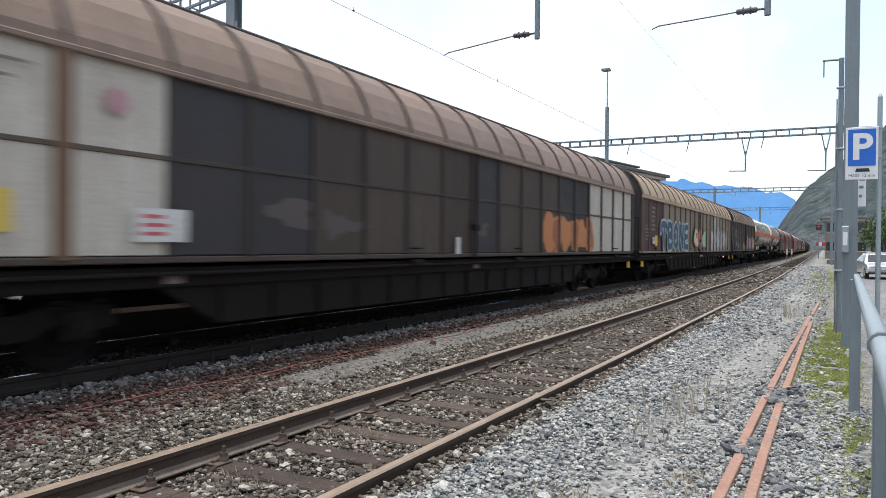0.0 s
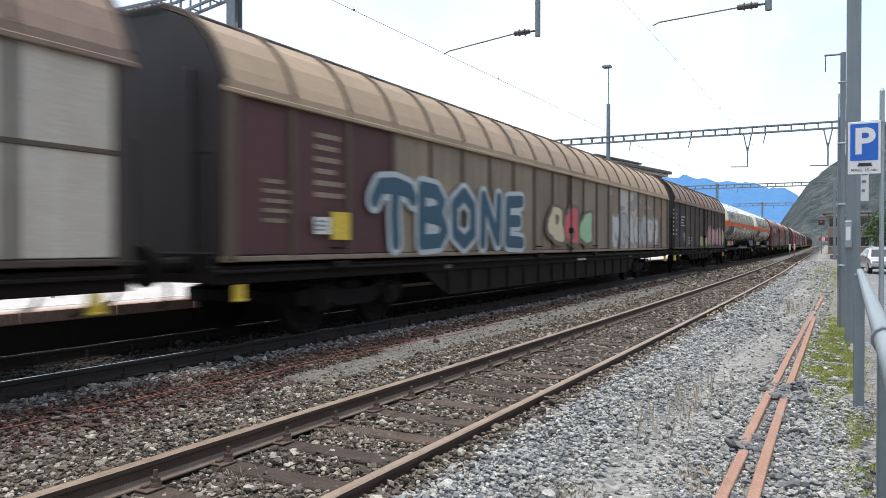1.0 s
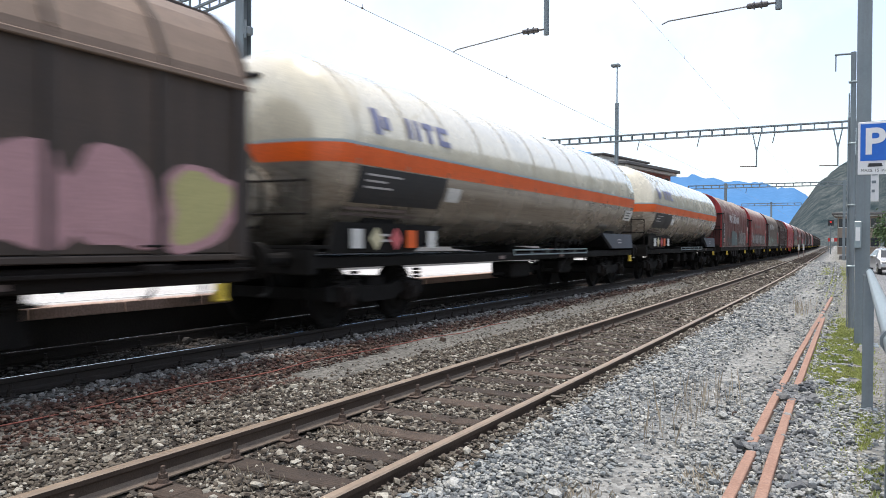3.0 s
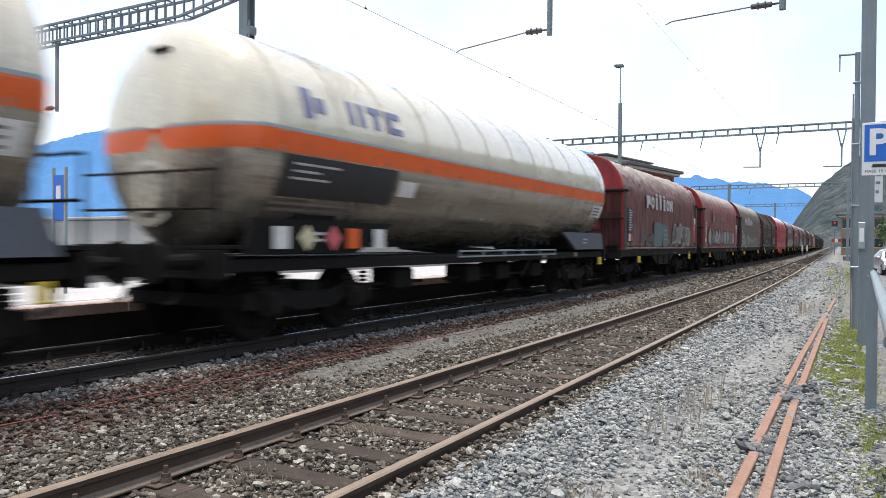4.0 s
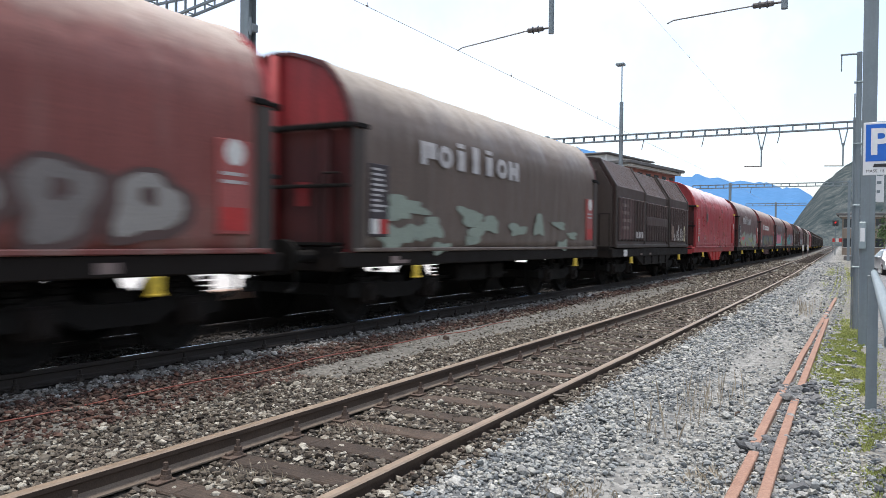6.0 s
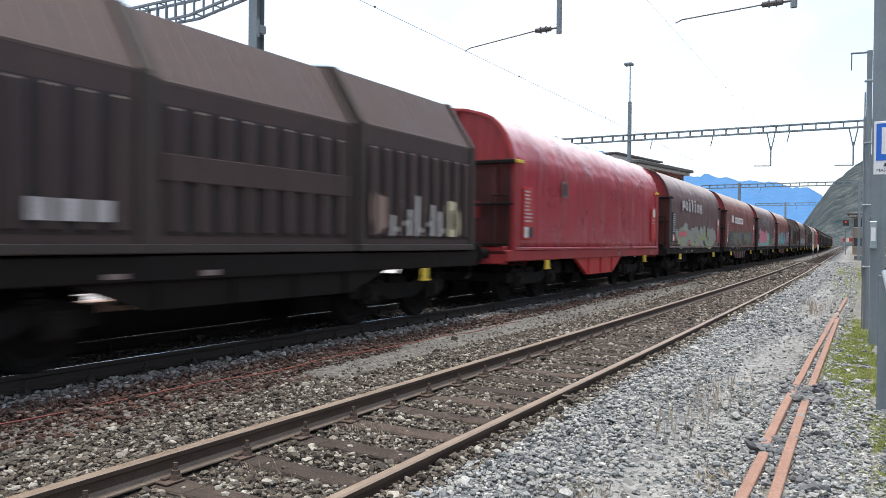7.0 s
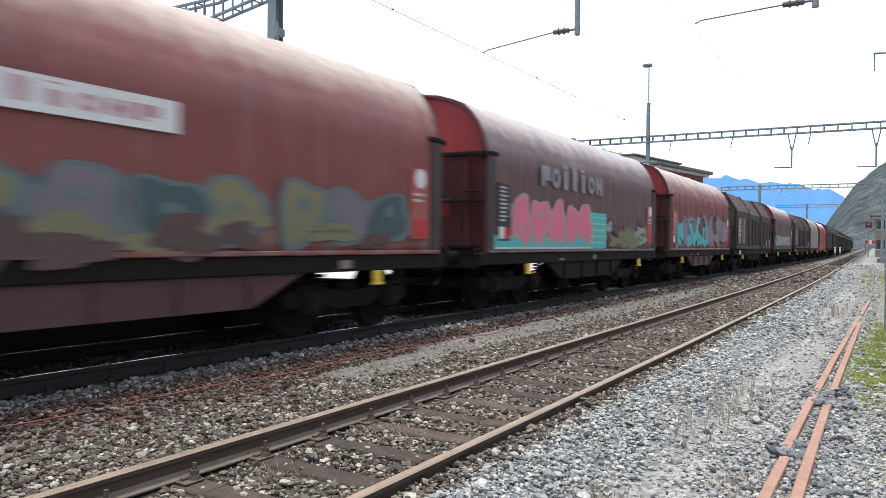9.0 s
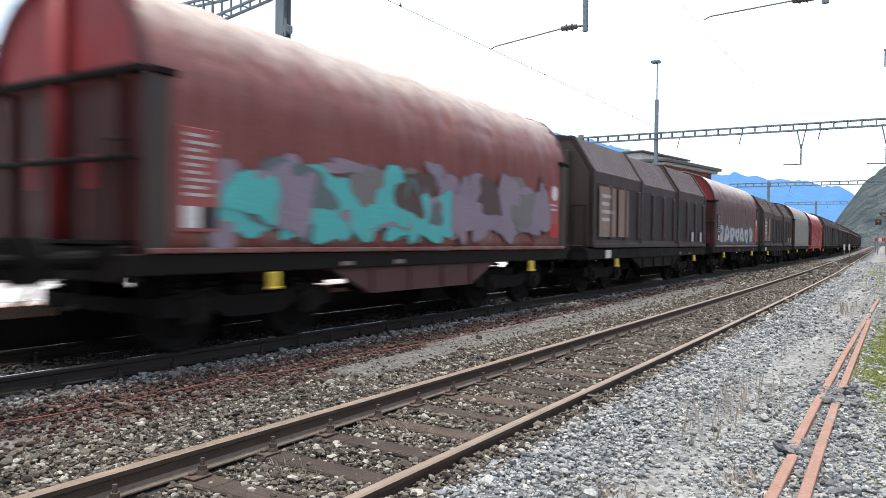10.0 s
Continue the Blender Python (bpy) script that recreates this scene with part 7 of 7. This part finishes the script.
    decal(w, "graffiti", [blob(106.75 - c, 1.55, 0.42, 0.40, 65, 0.07, 26, 5)], S["slate"], lambda z: hood_x(z) + 0.014)
    for k in range(3):
        plate(w, "graffiti", hood_x, 106.5 - c, 107.0 - c, 1.42 + 0.16 * k, 1.46 + 0.16 * k, S["grey green"], 0.018)
    graffiti(w, hood_x, 108.0 - c, 111.2 - c, 1.22, 2.05, 4, ["brown smear", "silver grey"], "dirty white", 66, None, False)
    drips(w, hood_x, 103.5 - c, 111.5 - c, 1.18, 1.5, "brown smear", 9, 64)
    w = tarp_wagon("brown-red tarpaulin wagon with grey graffiti letters", 12.7, T_BROWNRED, seed=2, slack=0.8, belly=(-2.4, 2.4, 0.5, M_DARKBROWN))
    c = couple(w, 113.60, 126.30)
    graffiti(w, hood_x, 115.7 - c, 124.2 - c, 1.15, 2.05, 9, ["dirty white", "silver grey", "dirty white"], "grey maroon", 71)
    plate(w, "logo_frame", hood_x, 116.9 - c, 117.6 - c, 2.36, 2.72, M_FADED, 0.012)
    logo_blocks(w, 118.0 - c, 120.3 - c, 2.42, 2.68, 8, M_FADED, 72)
    w = tarp_wagon("grimy grey-brown tarpaulin wagon with white word mark", 12.65, T_OLIVE, seed=3, slack=0.5)
    c = couple(w, 126.30, 138.95)
    logo_blocks(w, 128.9 - c, 132.9 - c, 2.5, 2.98, 7, M_LETTER, 81)
    drips(w, hood_x, 128 - c, 137 - c, 1.15, 1.8, "grey green", 16, 82)
    w = hood_wagon("dark brown telescopic hood wagon with folded roof", 12.0, 91)
    couple(w, 138.95, 151.25)
    w = tarp_wagon("bright red tarpaulin wagon with red belly truss", 13.15, T_RED, seed=4, sill=P_ENDRED, belly=(-2.0, 1.9, 0.46, M_RED), slack=1.3)
    c = couple(w, 151.25, 164.35)
    plate(w, "plate", hood_x, 154.6 - c, 155.0 - c, 2.3, 2.65, M_FADED, 0.012)
    plate(w, "plate", hood_x, 154.65 - c, 154.95 - c, 2.34, 2.61, P_MAROON, 0.016)
    w = tarp_wagon("slate-brown tarpaulin wagon with pale yellow graffiti", 11.9, T_SLATE, seed=5, slack=0.5)
    c = couple(w, 164.35, 176.40)
    logo_blocks(w, 167.2 - c, 171.0 - c, 2.5, 2.98, 7, M_LETTER, 101)
    for k, m in enumerate(("dirty white", "grey green", "lime", "dirty white", "lime", "grey green", "coral")):
        drips(w, lambda z, k=k: hood_x(z) + 0.003 * k, 166.2 - c, 174.0 - c, 1.2, (1.85, 1.85, 1.7, 1.8, 1.6, 1.8, 1.7)[k], m, (26, 22, 14, 14, 8, 8, 3)[k], 102 + k)
    w = tarp_wagon("brown-red tarpaulin wagon with muddy colourful graffiti", 12.6, T_BROWNRED, seed=6, slack=0.6, belly=(-2.4, 2.4, 0.5, P_MAROON))
    c = couple(w, 176.40, 188.85)
    plate(w, "logo_frame", hood_x, 178.95 - c, 179.75 - c, 2.36, 2.72, M_WHITE, 0.012)
    plate(w, "logo_frame", hood_x, 180.15 - c, 183.0 - c, 2.34, 2.66, M_WHITE, 0.012)
    logo_blocks(w, 180.3 - c, 182.8 - c, 2.41, 2.62, 8, S["pink"], 111)
    drips(w, hood_x, 177.9 - c, 187.0 - c, 1.2, 1.7, "grey maroon", 16, 112)
    drips(w, lambda z: hood_x(z) + 0.003, 178.0 - c, 182.0 - c, 1.2, 1.8, "deep teal", 9, 114)
    graffiti(w, hood_x, 178.6 - c, 187.2 - c, 1.2, 2.0, 9, ["deep teal", "khaki", "khaki", "murky lilac"], "slate", 113, None, True)
    drips(w, lambda z: hood_x(z) + 0.018, 178.2 - c, 187.0 - c, 1.2, 1.6, "khaki", 9, 116)
    drips(w, lambda z: hood_x(z) + 0.021, 178.2 - c, 187.0 - c, 1.15, 1.35, "grey maroon", 12, 117)
    w = tarp_wagon("grey-maroon tarpaulin wagon with pink and turquoise graffiti", 12.5, T_SLATE, seed=7, slack=0.6, belly=(-2.6, 2.6, 0.5, M_DARKBROWN))
    c = couple(w, 188.85, 201.45)
    logo_blocks(w, 192.0 - c, 195.8 - c, 2.46, 3.0, 7, M_DULL, 121)
    plate(w, "graffiti", hood_x, 189.95 - c, 194.9 - c, 1.17, 1.42, S["turquoise"], 0.006)
    plate(w, "graffiti", hood_x, 194.5 - c, 196.1 - c, 1.17, 2.03, S["turquoise"], 0.006)
    for k in range(5):
        plate(w, "graffiti", hood_x, 194.95 - c, 196.1 - c, 1.30 + k * 0.15, 1.33 + k * 0.15, S["mint"], 0.009)
    drips(w, hood_x, 190.4 - c, 194.8 - c, 1.35, 1.9, "lilac", 14, 124)
    graffiti(w, hood_x, 190.7 - c, 195.1 - c, 1.25, 2.2, 5, ["hot pink"], "pink", 122)
    plate(w, "graffiti", hood_x, 189.95 - c, 195.0 - c, 1.17, 1.21, S["white"], 0.03)
    for k, m in enumerate(("grey maroon", "khaki", "grey green", "khaki")):
        drips(w, lambda z, k=k: hood_x(z) + 0.003 * k, 196.3 - c, 199.6 - c, 1.25, (1.9, 1.8, 1.9, 1.6)[k], m, (10, 9, 4, 6)[k], 123 + k)
    w = tarp_wagon("brown-red tarpaulin wagon with turquoise and lilac graffiti", 12.0, T_BROWNRED, seed=8, slack=1.2, belly=(-2.4, 2.2, 0.52, P_MAROON))
    c = couple(w, 201.45, 213.50)
    drips(w, hood_x, 203.0 - c, 211.5 - c, 1.6, 2.3, "lilac", 16, 135)
    drips(w, hood_x, 203.0 - c, 211.5 - c, 1.2, 2.0, "slate", 10, 136)
    smears(w, hood_x, 205.5 - c, 211.7 - c, 1.2, 2.3, ("lilac", "grey maroon", "lilac", "silver grey", "lilac"), 46, 132)
    smears(w, hood_x, 203.2 - c, 208.0 - c, 1.15, 2.1, ("turquoise", "turquoise", "slate", "turquoise", "lilac"), 42, 131)
    w = hood_wagon("dark brown telescopic hood wagon with plain panels", 13.2, 141, 3, True)
    couple(w, 213.50, 226.70)
    w = tarp_wagon("mauve-grey tarpaulin wagon with scrawled grey graffiti", 11.6, T_SLATE, seed=9)
    c = couple(w, 226.70, 238.45)
    graffiti(w, hood_x, 228 - c, 236 - c, 1.2, 2.0, 7, ["silver"], "slate", 151)
    w = hood_wagon("dark brown telescopic hood wagon with plain panels", 13.8, 161, 3, True)
    couple(w, 238.45, 252.20)
    w = tarp_wagon("pale grey-beige tarpaulin wagon with clean cover", 11.5, T_BEIGE, seed=10, ends=P_RIB, plates=False)
    couple(w, 252.20, 263.6)
    w = tarp_wagon("bright red tarpaulin wagon at the train's rear part", 11.8, T_RED, seed=11, sill=M_RED)
    couple(w, 263.6, 276.2)
    s = 276.2
    for k in range(8):
        n = 24.9 if k % 3 == 0 else 16.4
        w = sliding_wall_wagon(("long dark sooty sliding-wall wagon in a distant row", "short brown sliding-wall wagon in a distant row", "short grey-brown sliding-wall wagon in a distant row")[k % 3], n, 2, 5,
                               lambda i, k=k: (P_BLUEGREY, P_DARKBROWN, P_MAROON)[k % 3], (P_RIB, P_ROOFBROWN, P_ROOFBROWN)[k % 3], P_RIB, P_DARKBROWN, n > 20)
        couple(w, s, s + n)
        s += n


build_train()


def motions():
    for w, s in TRAIN:
        rows = []
        for t in (0, 2.5, 5, 7.5, 10):
            y = s - SPEED * t
            rows.append((t, pose(X2 + bend(max(y, 0)), y, Z2, 0, 0, math.degrees(CURVE * min(max(y, 0), 150)))))
        walk(w, rows)


motions()
